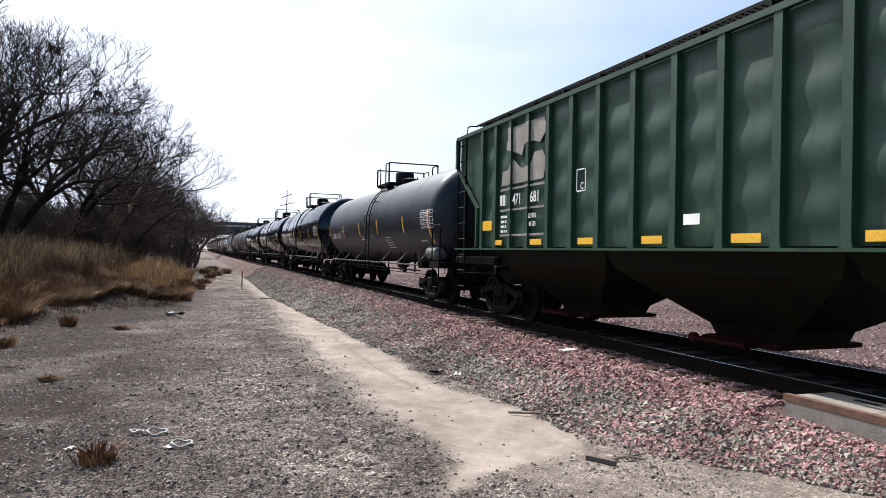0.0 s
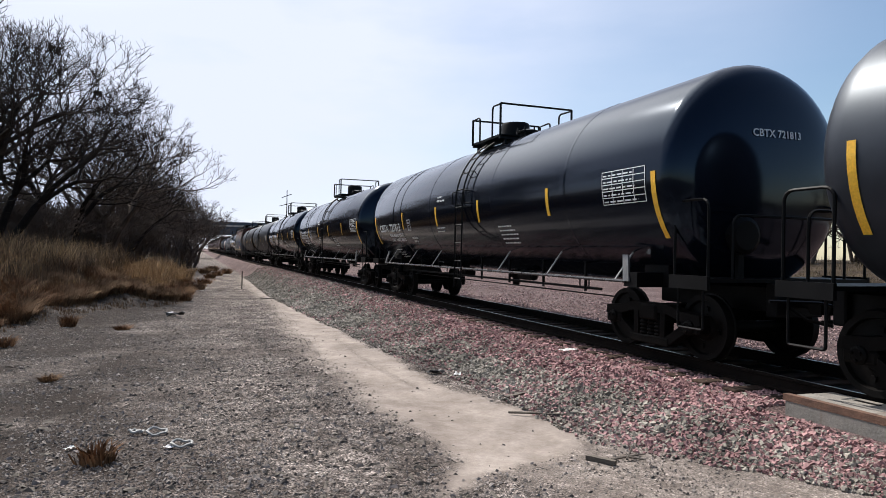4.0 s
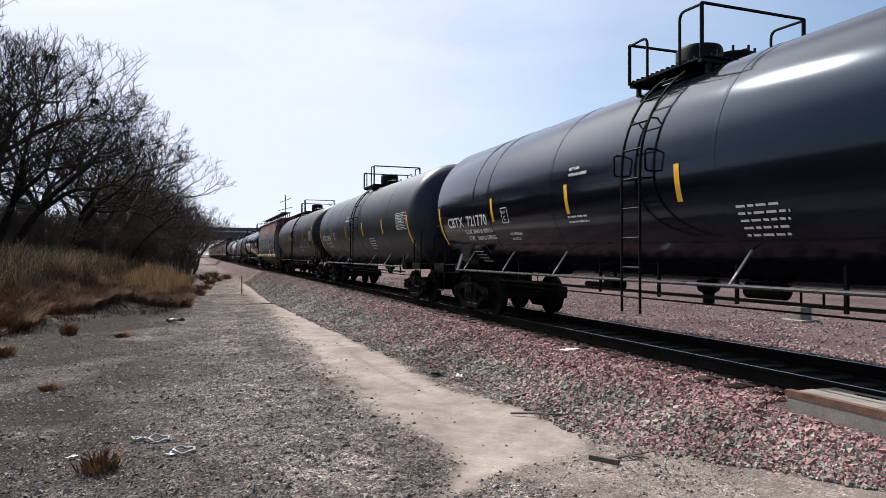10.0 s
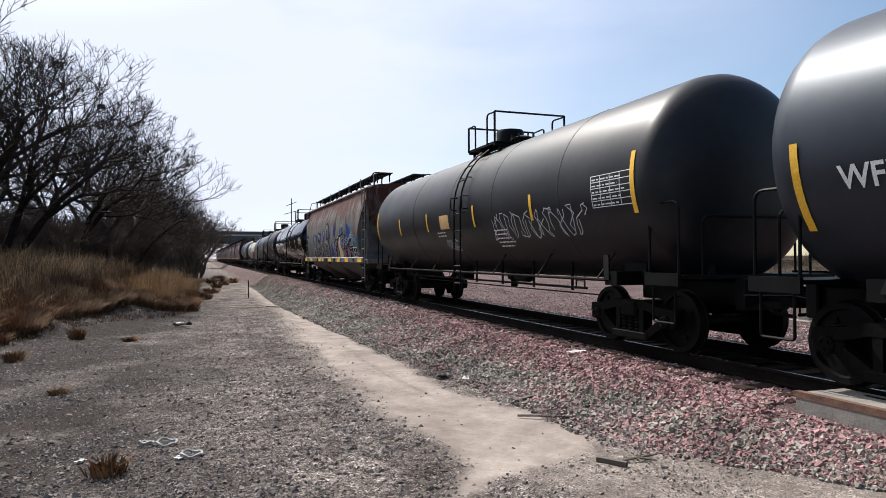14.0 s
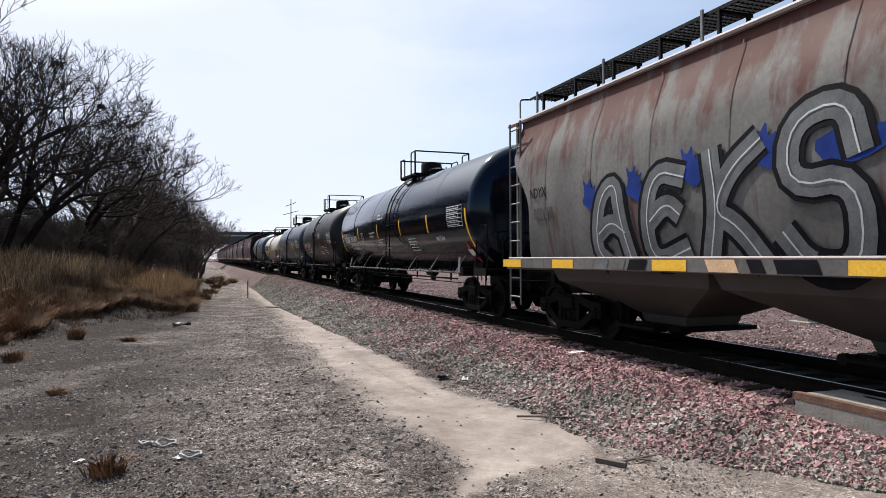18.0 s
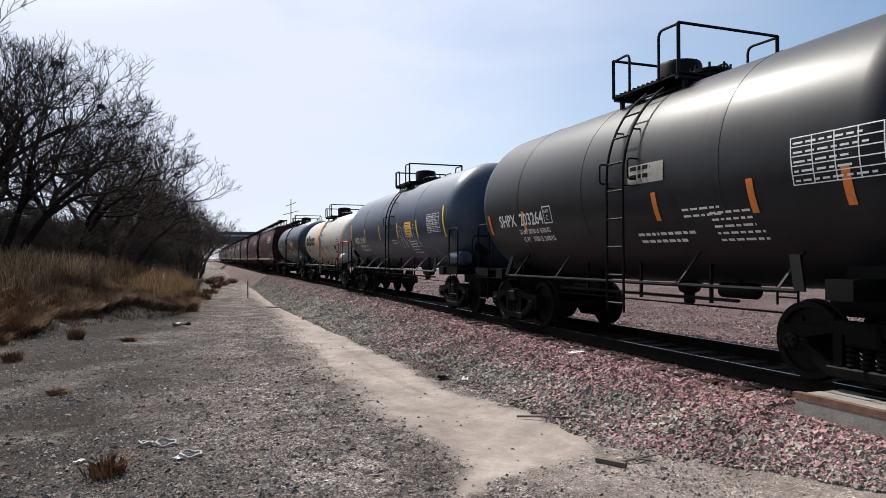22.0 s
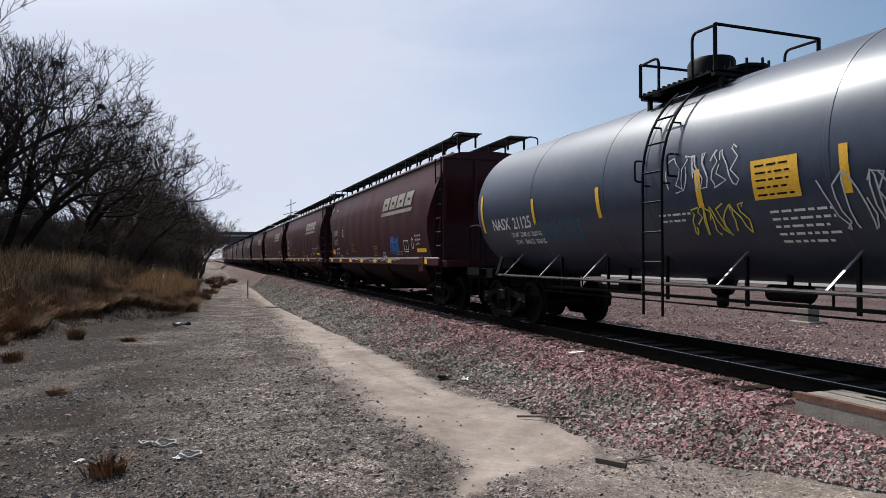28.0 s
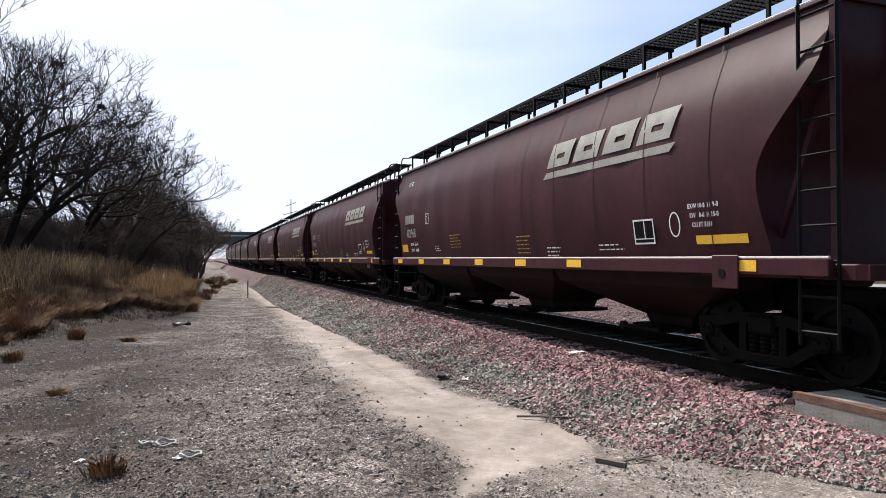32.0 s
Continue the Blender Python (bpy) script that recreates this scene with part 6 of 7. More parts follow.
    while u > -6.3:
        w = rng.uniform(0.12, 0.6)
        if rng.random() < 0.75:
            sill_side.patch("graffiti", u, u - w, 1.25, 1.405, rng.choice((M_GRAF_G, M_GRAF_G, M_GRAF_K, M_GRAF_K, M_GREY, M_GRAF_T) if u > -1 else (M_GRAF_K, M_GRAF_K, M_GRAF_G, M_GRAF_L, M_GRAF_B)), car, rows=1, lift=0.003, slant=rng.uniform(-0.1, 0.1))
        u -= w + rng.uniform(0.0, 0.2)
    side.patch("plate_panel", -5.9, -6.56, 1.48, 1.86, M_GRAF_K, car, rows=2, lift=0.024)
    side.text("NDYX", 0.26, 6.55, 2.55, car, M_GRAF_K)
    side.bars(6.4, 2.15, 0.9, 1, car, 0.2, 0.2, material=M_GREYD, seed=3)
    for k in range(7):
        part("walkway_post", beam(bmesh.new(), (-1.035, 7.4 - 2.4 * k, eave + 0.12), (-1.035, 7.4 - 2.4 * k, 4.86), 0.045, 0.03, (0, 1, 0)), M_GALV, body, "pale walkway post")
    for pts in scrawl(rng, 0.6, 0.4, 3):
        side.stroke("graffiti", pts, 0.03, -6.3, 1.95, M_GRAF_D, car)
    for a, b, c, d in ((0, 0.66, 0, 0.03), (0, 0.66, 0.42, 0.45), (0, 0.03, 0, 0.45), (0.63, 0.66, 0, 0.45), (0.33, 0.36, 0, 0.45), (0, 0.66, 0.2, 0.22)):
        side.patch("plate_mark", -5.9 - a, -5.9 - b, 1.48 + c * 0.85, 1.48 + d * 0.85, M_LETTER, car, rows=1, lift=0.03)
    return car


# ---- the train, from its nearest wagon back ----
BLACK = "glossy black tank wagon with yellow stripes and a top platform"
green_hopper(6.95, 18.0, "green ribbed hopper wagon with a worn white emblem")
car, side = tank_car(24.88, 17.55, "dark grey tank wagon with black pipe rail and top platform", M_CHAR, "ADMX", "26333", R=1.47, zc=2.53, hl=7.35, stripes=(-4.8, -1.6, 1.15, 4.15), seams=(-5.6, -2.6, 0.9, 4.2), seed=2, plate_y=4.6, data_y=-6.6, plat=-0.5)
for a, b, c, d in ((0, 0.5, 0, 0.02), (0, 0.5, 0.28, 0.3), (0, 0.02, 0, 0.3), (0.48, 0.5, 0, 0.3), (0.24, 0.26, 0, 0.3)):
    side.patch("plate_mark", -6.2 - a, -6.2 - b, 1.5 + c, 1.5 + d, M_LETTER, car, rows=1)
side.patch("notice", -0.6, -0.8, 1.95, 2.08, M_LOGO, car, "small pale notice")
bm = lathe(bmesh.new(), [(-0.42, 0.12), (-0.38, 0.19), (0.38, 0.19), (0.42, 0.12)], "y", 16, (-1.15, -7.1, 1.42))
part("end_reservoir", bm, M_GALV, car, "small grey air tank on the end platform", smooth=True)
for place, number, load in ((42.57, "721813", ("LD LMT  204500 LB  92750 KG", "LT WT     81500 LB  36950 KG")), (60.77, "721728", ("LD LMT  204500 LB  92750 KG", "LT WT     81500 LB  36950 KG")), (78.97, "721770", ("LD LMT  204400 LB  92700 KG", "LT WT     81600 LB  37000 KG"))):
    car, side = tank_car(place, 18.2, BLACK, M_BLACK, "CBTX", number, R=1.62, depth=0.5, hl=7.72, stripes=(-4.61, -1.45, 1.35, 4.4), seams=(-5.2, -2.1, 1.9, 5.4, 4.6), seed=int(number) % 97, load=load, plate_y=3.98, data_y=-6.36, plat=-0.35, wide=1.17)
    side.text("4 INCH FIBERGLASS", 0.075, 3.84, 1.84, car)
    side.text("INSULATION", 0.075, 3.81, 1.74, car)
    side.text("VENT TANK", 0.07, 1.25, 2.86, car)
    side.text("WHEN UNLOADING", 0.07, 1.25, 2.76, car)
    side.bars(6.3, 1.5, 0.75, 4, car, 0.075, 0.02, seed=int(number) % 31)
car, side = tank_car(96.86, 17.6, "charcoal black tank wagon with a jacketed middle ring", M_CHAR, "WFRX", "159642", R=1.6, hl=7.5, stripes=(-4.45, -1.6, 1.4, 4.5), seams=(-5, -0.95, -0.85, 0.1, 0.2, 2.9, 5.6), seed=5, load=("LD LMT  204800 LB  92900 KG", "LT WT     81200 LB  36830 KG"), plate_y=4.09, data_y=-6.2, plat=-0.15)
side.text("VENT TANK", 0.1, 1.19, 2.92, car)
side.text("WHEN UNLOADING", 0.1, 1.19, 2.79, car)
car, side = tank_car(114.58, 17.85, "dusty black tank wagon with a white sprayed tag", M_DUST, "", "", R=1.6, hl=7.62, stripes=(-4.25, -1.37, 2.02, 4.73), seams=(-5.3, -2.4, 0.2, 3.3), seed=6, ends=(2.08, 3.0), plat=-0.4, data_y=-6.4, gloss_rail=M_STEEL)
rng = random.Random(3)
for pts in scrawl(rng, 3.9, 0.55, 10):
    side.stroke("graffiti", pts, 0.022, -2.2, 1.8, M_GRAF_W, car)
for pts in scrawl(rng, 0.8, 0.3, 4):
    side.stroke("graffiti", pts, 0.022, 0.9, 1.6, M_GRAF_W, car)
side.patch("notice", 0.96, 0.3, 2.17, 2.53, M_ORANGE, car)
grey_hopper(131.95, 17.0, "rusty grey hopper wagon covered in blue and white graffiti")
car, side = tank_car(149.31, 17.7, BLACK, M_BLACK, "TCBX", "306403", load=("LD LMT  195500 LB  88650 KG", "LT WT     90500 LB  41050 KG"), R=1.62, depth=0.5, hl=7.5, stripes=(-4.46, -1.71, 1.16, 4.25), seams=(-5.0, -2.0, 1.8, 4.9), seed=8, plate_y=3.75, data_y=-6.1, plat=-0.53, wide=1.13)
side.text("AAR ST-464", 0.16, -4.95, 1.9, car)
side.text("THERMAL PROTECTION", 0.09, 2.4, 2.32, car)
side.text("SYSTEM EQUIPPED", 0.09, 2.38, 2.2, car)
side.text("0.5 INCH CERAMIC FIBER", 0.07, 2.33, 1.95, car)
side.text("VENT TANK", 0.085, 1.15, 2.92, car)
side.text("WHEN UNLOADING", 0.085, 1.15, 2.8, car)
side.text("VENT TANK", 0.07, 0.6, 1.85, car)
side.text("WHEN UNLOADING", 0.07, 0.6, 1.76, car)
for y, z in ((-7.0, 1.3),):
    side.put("placard", [(0, 0), (0.2, 0.27), (0, 0.54), (-0.2, 0.27)], [(0, 1, 2, 3)], y, z, M_RED, car, "red and white diamond placard", lift=0.03)
    side.patch("placard", y + 0.15, y - 0.15, z + 0.19, z + 0.34, M_LETTER, car, rows=1, lift=0.036)
car, side = tank_car(164.7, 12.0, "short dusty black tank wagon with orange stripes", M_DUST, "SHPX", "203264", R=1.58, zc=2.6, hl=4.45, depth=0.7, stripes=(), ends=(1.95, 2.35), seams=(-2.6, 0.55, 2.9), seed=9, load=("LD LMT  205700 LB  93300 KG", "LT WT     57300 LB  26000 KG"), plat=-0.35, data_y=-3.7, gloss_rail=M_FRAME, plate_y=1.9, band=M_AMBER, inset=1.87)
for y in (-3.1, -1.35, 2.72):
    side.patch("reflective_stripe", y + 0.05, y - 0.05, 1.95, 2.35, M_AMBER, car)
side.patch("notice", -0.8, -1.6, 2.5, 2.78, M_LOGO, car, "worn white notice with dark print")
side.bars(-0.85, 2.7, 0.6, 2, car, 0.12, 0.06, material=M_FRAME, seed=8)
side.bars(-0.75, 1.75, 1.3, 2, car, 0.1, 0.04, seed=6)
for number, place, full, seed in (("21140", 178.05, 14.7, 10), ("21125", 206.95, 14.7, 13)):
    tagged_as = "slate blue-grey tank wagon with a white tag and a yellow notice" if number == "21140" else "slate blue-grey tank wagon with several sprayed tags"
    car, side = tank_car(place, full, tagged_as, M_BLUE, "NASX", number, R=1.47, zc=2.56, hl=5.9, depth=0.74, stripes=(-3.4, -1.3, 1.04, 3.3), seams=(-3.2, -0.2, 0.9, 3.4), seed=seed, ends=(2.0, 2.85), plat=-0.25, data_y=-4.4 if number == "21140" else None, load=("LD LMT  227600 LB  103200 KG", "LT WT     58400 LB   26500 KG"), tall=0.6, inset=1.87)
    side.patch("notice", -2.2, -2.85, 2.1, 2.56, M_YELLOW, car, "yellow notice with small print")
    side.bars(-2.26, 2.48, 0.52, 5, car, 0.085, 0.022, material=M_FRAME, seed=5)
    # small tank of the brake gear on the near end
    bm = lathe(bmesh.new(), [(-0.42, 0.12), (-0.38, 0.2), (0.38, 0.2), (0.42, 0.12)], "y", 16, (-1.1, -6.05, 1.42))
    part("end_reservoir", bm, M_BLUE, car, "small grey air tank on the end platform", smooth=True)
    for a, b in (((0, 0), (0.19, 0.26)), ((0.19, 0.26), (0, 0.52)), ((0, 0.52), (-0.19, 0.26)), ((-0.19, 0.26), (0, 0))):
        side.stroke("placard_holder", [a, b], 0.04, -5.05, 1.2, M_GALV, car, lift=0.2)
    sets = ((-1.2, 1.75, 2.2, 0.75, 7, M_GRAF_W),) if number == "21140" else ((-0.7, 2.3, 1.3, 0.5, 5, M_GRAF_W), (-1.0, 1.72, 1.0, 0.38, 5, M_GRAF_Y), (3.4, 1.75, 1.7, 0.38, 6, M_GRAF_C), (-3.1, 1.7, 1.6, 0.6, 7, M_GRAF_W))
    for y, z, w, h, st, m in sets:
        for pts in scrawl(random.Random(int(z * 100)), w, h, st):
            side.stroke("graffiti", pts, 0.02, y, z, m, car)
car, side = tank_car(192.5, 14.2, "dirty white tank wagon with a broad orange rust stain", M_WHITE, "", "", R=1.34, zc=2.4, hl=5.65, depth=0.75, stripes=(-3.0, 2.6), seams=(-3, 3), seed=11, plat=-0.3, data_y=-4.2, ends=(1.8, 2.7), tall=0.6, inset=1.87)
side.patch("notice", -1.45, -2.0, 1.9, 2.12, M_ORANGE, car, "worn tan notice")
side.bars(-1.5, 2.05, 0.42, 3, car, 0.055, 0.025, material=M_FRAME, seed=4)
side.patch("notice", -3.75, -4.35, 1.7, 1.8, M_FRAME, car)
side.patch("notice", -3.75, -4.15, 1.85, 2.08, M_FRAME, car)
for k, (w, h) in enumerate(((0.62, 0.5), (0.5, 0.62), (0.58, 0.44), (0.2, 0.52), (0.85, 0.44))):
    y = 5.25 - (0, 0.72, 1.32, 2.0, 2.3)[k]
    side.patch("emblem", y, y - w, 2.18, 2.18 + h, M_FRAME, car, rows=3)
    if k != 3:
        side.patch("emblem", y - w * 0.32, y - w * 0.68, 2.18 + h * 0.35, 2.18 + h * 0.65, M_WHITE, car, rows=2, lift=0.014)
side.text("RRBX  2070", 0.2, 4.8, 1.88, car, M_FRAME)
side.put("placard", [(0, 0), (0.16, 0.22), (0, 0.44), (-0.16, 0.22)], [(0, 1, 2, 3)], -2.4, 1.12, M_LOGO, car, "pale diamond placard holder", lift=0.03)
bm = lathe(bmesh.new(), [(-0.42, 0.14), (-0.38, 0.22), (0.38, 0.22), (0.42, 0.14)], "y", 16, (-1.12, -5.7, 1.45))
part("end_reservoir", bm, M_WHITE, car, "small white air tank on the end platform", smooth=True)
part("end_handrail", grab(bmesh.new(), [(-1.44, -5.6, 1.2), (-1.44, -5.6, 2.15), (-1.2, -6.4, 2.2), (1.2, -6.4, 2.2), (1.44, -5.6, 2.15), (1.44, -5.6, 1.2)], 0.025, 0.12), M_RED, car, "red pipe handrail round the end")
for k in range(11):
    tags = [(M_GRAF_S, -3.3, 1.55, 1.0, 0.6, 7), (M_GRAF_S, -3.2, 1.6, 0.9, 0.45, 4), (M_GRAF_W, 5.4, 1.4, 0.6, 0.16, 3), (M_GRAF_W, 7.75, 3.55, 0.35, 0.3, 3)] if k == 0 else []
    brown_hopper(223.35 + 18.0 * k, 18.0, "brown curved-side hopper wagon with a worn slanted emblem", ("483377", "482968", "479110")[k % 3], 20 + k, tags)

# ---- trees, scrub and grass ----
TWIG_R = 0.0125


def bare_tree(rng, tall, spread, stems=1, depth=7, side=1.2, lean=(0.0, 0.0), thick=0.02):
    """Limbs of one leafless tree that fork again and again, the outer ones turning up: trunk tubes and crown tubes as (verts, faces)."""
    tv, tf, cv, cf = [], [], [], []
    ref = Vector((0.31, 0.17, 0.93))

    def limb(p, d, length, r, level):
        V, F = (tv, tf) if level < 2 else (cv, cf)
        n = 4 if level < 2 else (3 if level < 5 else 2)
        seg = 7 if level < 2 else (4 if level < 4 else 3)
        pts, end = [p], r * (0.78 if level < depth else 0.35)
        wild, lift = 0.12 + 0.03 * level, 0.015 + 0.018 * max(0, level - 1)
        for k in range(n):
            d = (d + Vector((rng.gauss(0, wild), rng.gauss(0, wild), rng.gauss(lift, 0.08)))).normalized()
            p = p + d * length / n
            pts.append(p)
        base = len(V)
        for i, q in enumerate(pts):
            t = (pts[min(i + 1, n)] - pts[max(i - 1, 0)]).normalized()
            u = t.cross(ref).normalized()
            w = t.cross(u)
            a = r + (end - r) * i / n
            for s in range(seg):
                c = s * math.tau / seg
                V.append(q + (u * math.cos(c) + w * math.sin(c)) * a)
            if i:
                for s in range(seg):
                    o = base + (i - 1) * seg
                    F.append((o + s, o + (s + 1) % seg, o + seg + (s + 1) % seg, o + seg + s))
        if level >= depth:
            return
        u = d.cross(ref).normalized()
        w = d.cross(u)
        turn = rng.random() * math.tau
        kids = 3 if rng.random() < 0.3 else 2
        for k in range(kids):
            a = turn + k * math.tau / kids + rng.gauss(0, 0.3)
            tip = rng.uniform(0.25, 0.7) * spread
            nd = (d * math.cos(tip) + (u * math.cos(a) + w * math.sin(a)) * math.sin(tip)).normalized()
            limb(p, nd, length * rng.uniform(0.62, 0.84), max(TWIG_R, end * rng.uniform(0.66, 0.88)), level + 1)
        shoots = side if level else 0
        while shoots > 0:
            if rng.random() < shoots:
                a = rng.random() * math.tau
                i = rng.randrange(n)
                q = pts[i].lerp(pts[i + 1], rng.random())
                nd = (d * 0.7 + (u * math.cos(a) + w * math.sin(a)) * 0.75).normalized()
                limb(q, nd, length * rng.uniform(0.5, 0.75), max(TWIG_R, r * 0.42), min(depth, level + 2))
            shoots -= 1

    for s in range(stems):
        a = (s + rng.uniform(-0.3, 0.3)) * math.tau / max(1, stems)
        out = spread * rng.uniform(0.1, 0.42) if stems > 1 else 0.05
        foot = Vector((math.cos(a), math.sin(a), 0)) * (0.03 * tall if stems > 1 else 0)
        limb(foot + Vector((0, 0, -0.25)), Vector((math.cos(a) * out + lean[0], math.sin(a) * out + lean[1], 1)).normalized(), tall * rng.uniform(0.22, 0.28), tall * thick * rng.uniform(0.7, 1.1), 0)
    k = tall / max(v.z for v in cv)
    return [v * k for v in tv], tf, [v * k for v in cv], cf


def plant_tree(rng, tall, spread, stems, name="bare_tree", label="tall leafless tree with many fine twigs", depth=7, side=1.2, bark=None, lean=(0.0, 0.0), thick=0.02):
    tv, tf, cv, cf = bare_tree(rng, tall, spread, stems, depth, side, lean, thick)
    tree = tagged(new(name), label, "tree", "bare trees")
    trunk = raw("trunk", tv, tf, M_BARK if bark is None else bark, tree)
    if stems > 4:
        tagged(trunk, kind="stuff")
    raw("crown", cv, cf, bark or M_TWIG, tree)
    return tree


def build_trees():
    rng = random.Random(12)
    kinds = [plant_tree(rng, 14.0, 1.0, 4, depth=8, side=0.62, lean=(0.12, 0.0), thick=0.021), plant_tree(rng, 14.0, 1.0, 3, depth=8, side=0.62, thick=0.021), plant_tree(rng, 11.0, 0.95, 5, side=1.1, bark=M_BRUSH),
             plant_tree(rng, 3.6, 1.0, 9, "bare_shrub", "low leafless thicket shrub", 5, 1.0, M_BRUSH, thick=0.009),
             plant_tree(rng, 6.5, 0.7, 5, "sapling_clump", "clump of thin upright leafless saplings", 5, 1.2, M_BRUSH, thick=0.008)]
    spots = [(-9.8, 37.5, 0, 0.92, 0), (-11.4, 39.5, 1, 0.93, 200), (-8.0, 47, 1, 0.84, 60),
             (-6.2, 52, 2, 1.04, 0), (-5.9, 60, 0, 0.68, 10), (-4.9, 66, 2, 0.84, 160),
             (-1.2, 84, 2, 0.82, 30), (-2.3, 80, 2, 0.8, 220), (-0.5, 95, 2, 0.78, 110), (-3.4, 75, 2, 0.8, 300),
             (-6.9, 78, 2, 0.9, 120), (-5.0, 104, 2, 0.9, 270), (-1.6, 112, 2, 0.78, 300), (0.0, 124, 2, 0.72, 330)]
    for k in range(20):
        y = 43 + 50 * (k / 20) ** 1.1 + rng.uniform(-2.5, 2.5)
        spots.append((-8.8 + 9.4 * (k / 20) + rng.uniform(-3.0, -0.4), y, 3 if k % 3 else 4, rng.uniform(0.6, 1.05), rng.uniform(0, 360)))
    for k in range(22):
        y = 41 + 24 * rng.random()
        spots.append((-5.2 - 0.16 * (60 - y) * rng.uniform(0.6, 2.6) - 1.5 * rng.random(), y, 3 if k % 4 else 4, rng.uniform(0.8, 1.25), rng.uniform(0, 360)))
    used = set()
    for x, y, k, s, turn in spots:
        m = pose(x, y, height(x, y) + 0.05, 0, 0, turn)
        if k not in used:
            used.add(k)
            kinds[k].matrix_basis = m @ Matrix.Diagonal((s, s, s, 1))
        else:
            ob = copy_thing(kinds[k], m)
            ob.scale = (s, s, s)


def blades(name, clumps, material, label, rng, parent=None):
    """Thin bent blades in clumps: (x, y, z, radius, height, count)."""
    vs, fs = [], []
    for x, y, z, r, h, n in clumps:
        for _ in range(n):
            a, d = rng.random() * math.tau, r * rng.random() ** 0.6
            bx, by = x + d * math.cos(a), y + d * math.sin(a)
            hh = h * rng.uniform(0.35, 1.3)
            lean = rng.uniform(0.05, 0.5) ** 0.8 * hh * rng.choice((0.6, 1.0, 1.7))
            b = rng.random() * math.tau
            w = rng.uniform(0.004, 0.011) * (1 + h * 0.2)
            wx, wy = -math.sin(b + 0.8) * w, math.cos(b + 0.8) * w
            lx, ly = math.cos(b) * lean, math.sin(b) * lean
            q = len(vs)
            vs += [(bx - wx, by - wy, z - 0.05), (bx + wx, by + wy, z - 0.05), (bx + lx * 0.35 + wx * 0.7, by + ly * 0.35 + wy * 0.7, z + hh * 0.6), (bx + lx * 0.35 - wx * 0.7, by + ly * 0.35 - wy * 0.7, z + hh * 0.6), (bx + lx, by + ly, z + hh * (1 - 0.25 * lean / hh))]
            fs += [(q, q + 1, q + 2, q + 3), (q + 3, q + 2, q + 4)]
    ob = raw(name, vs, fs, material, parent)
    return tagged(ob, label, kind="stuff")


def mound(rng, r, h, n):
    """One dome of grass: blades that fan out from the middle."""
    vs, fs = [], []
    for _ in range(n):
        a, d = rng.random() * math.tau, r * rng.random() ** 0.5
        out = d / r
        hh = h * rng.uniform(0.4, 1.3) * (1 - 0.3 * out)
        lean = hh * (0.1 + 0.9 * out * rng.uniform(0.2, 1.5))
        b = rng.gauss(a, 0.7)
        w = rng.uniform(0.006, 0.015)
        bx, by = 0.6 * d * math.cos(a), 0.6 * d * math.sin(a)
        wx, wy = -math.sin(b + 0.9) * w, math.cos(b + 0.9) * w
        lx, ly = math.cos(b) * lean, math.sin(b) * lean
        q = len(vs)
        vs += [(bx - wx, by - wy, -0.06), (bx + wx, by + wy, -0.06), (bx + lx * 0.4 + wx * 0.7, by + ly * 0.4 + wy * 0.7, hh * 0.65), (bx + lx * 0.4 - wx * 0.7, by + ly * 0.4 - wy * 0.7, hh * 0.65), (bx + lx, by + ly, hh * 0.95)]
        fs += [(q, q + 1, q + 2, q + 3), (q + 3, q + 2, q + 4)]
    return vs, fs


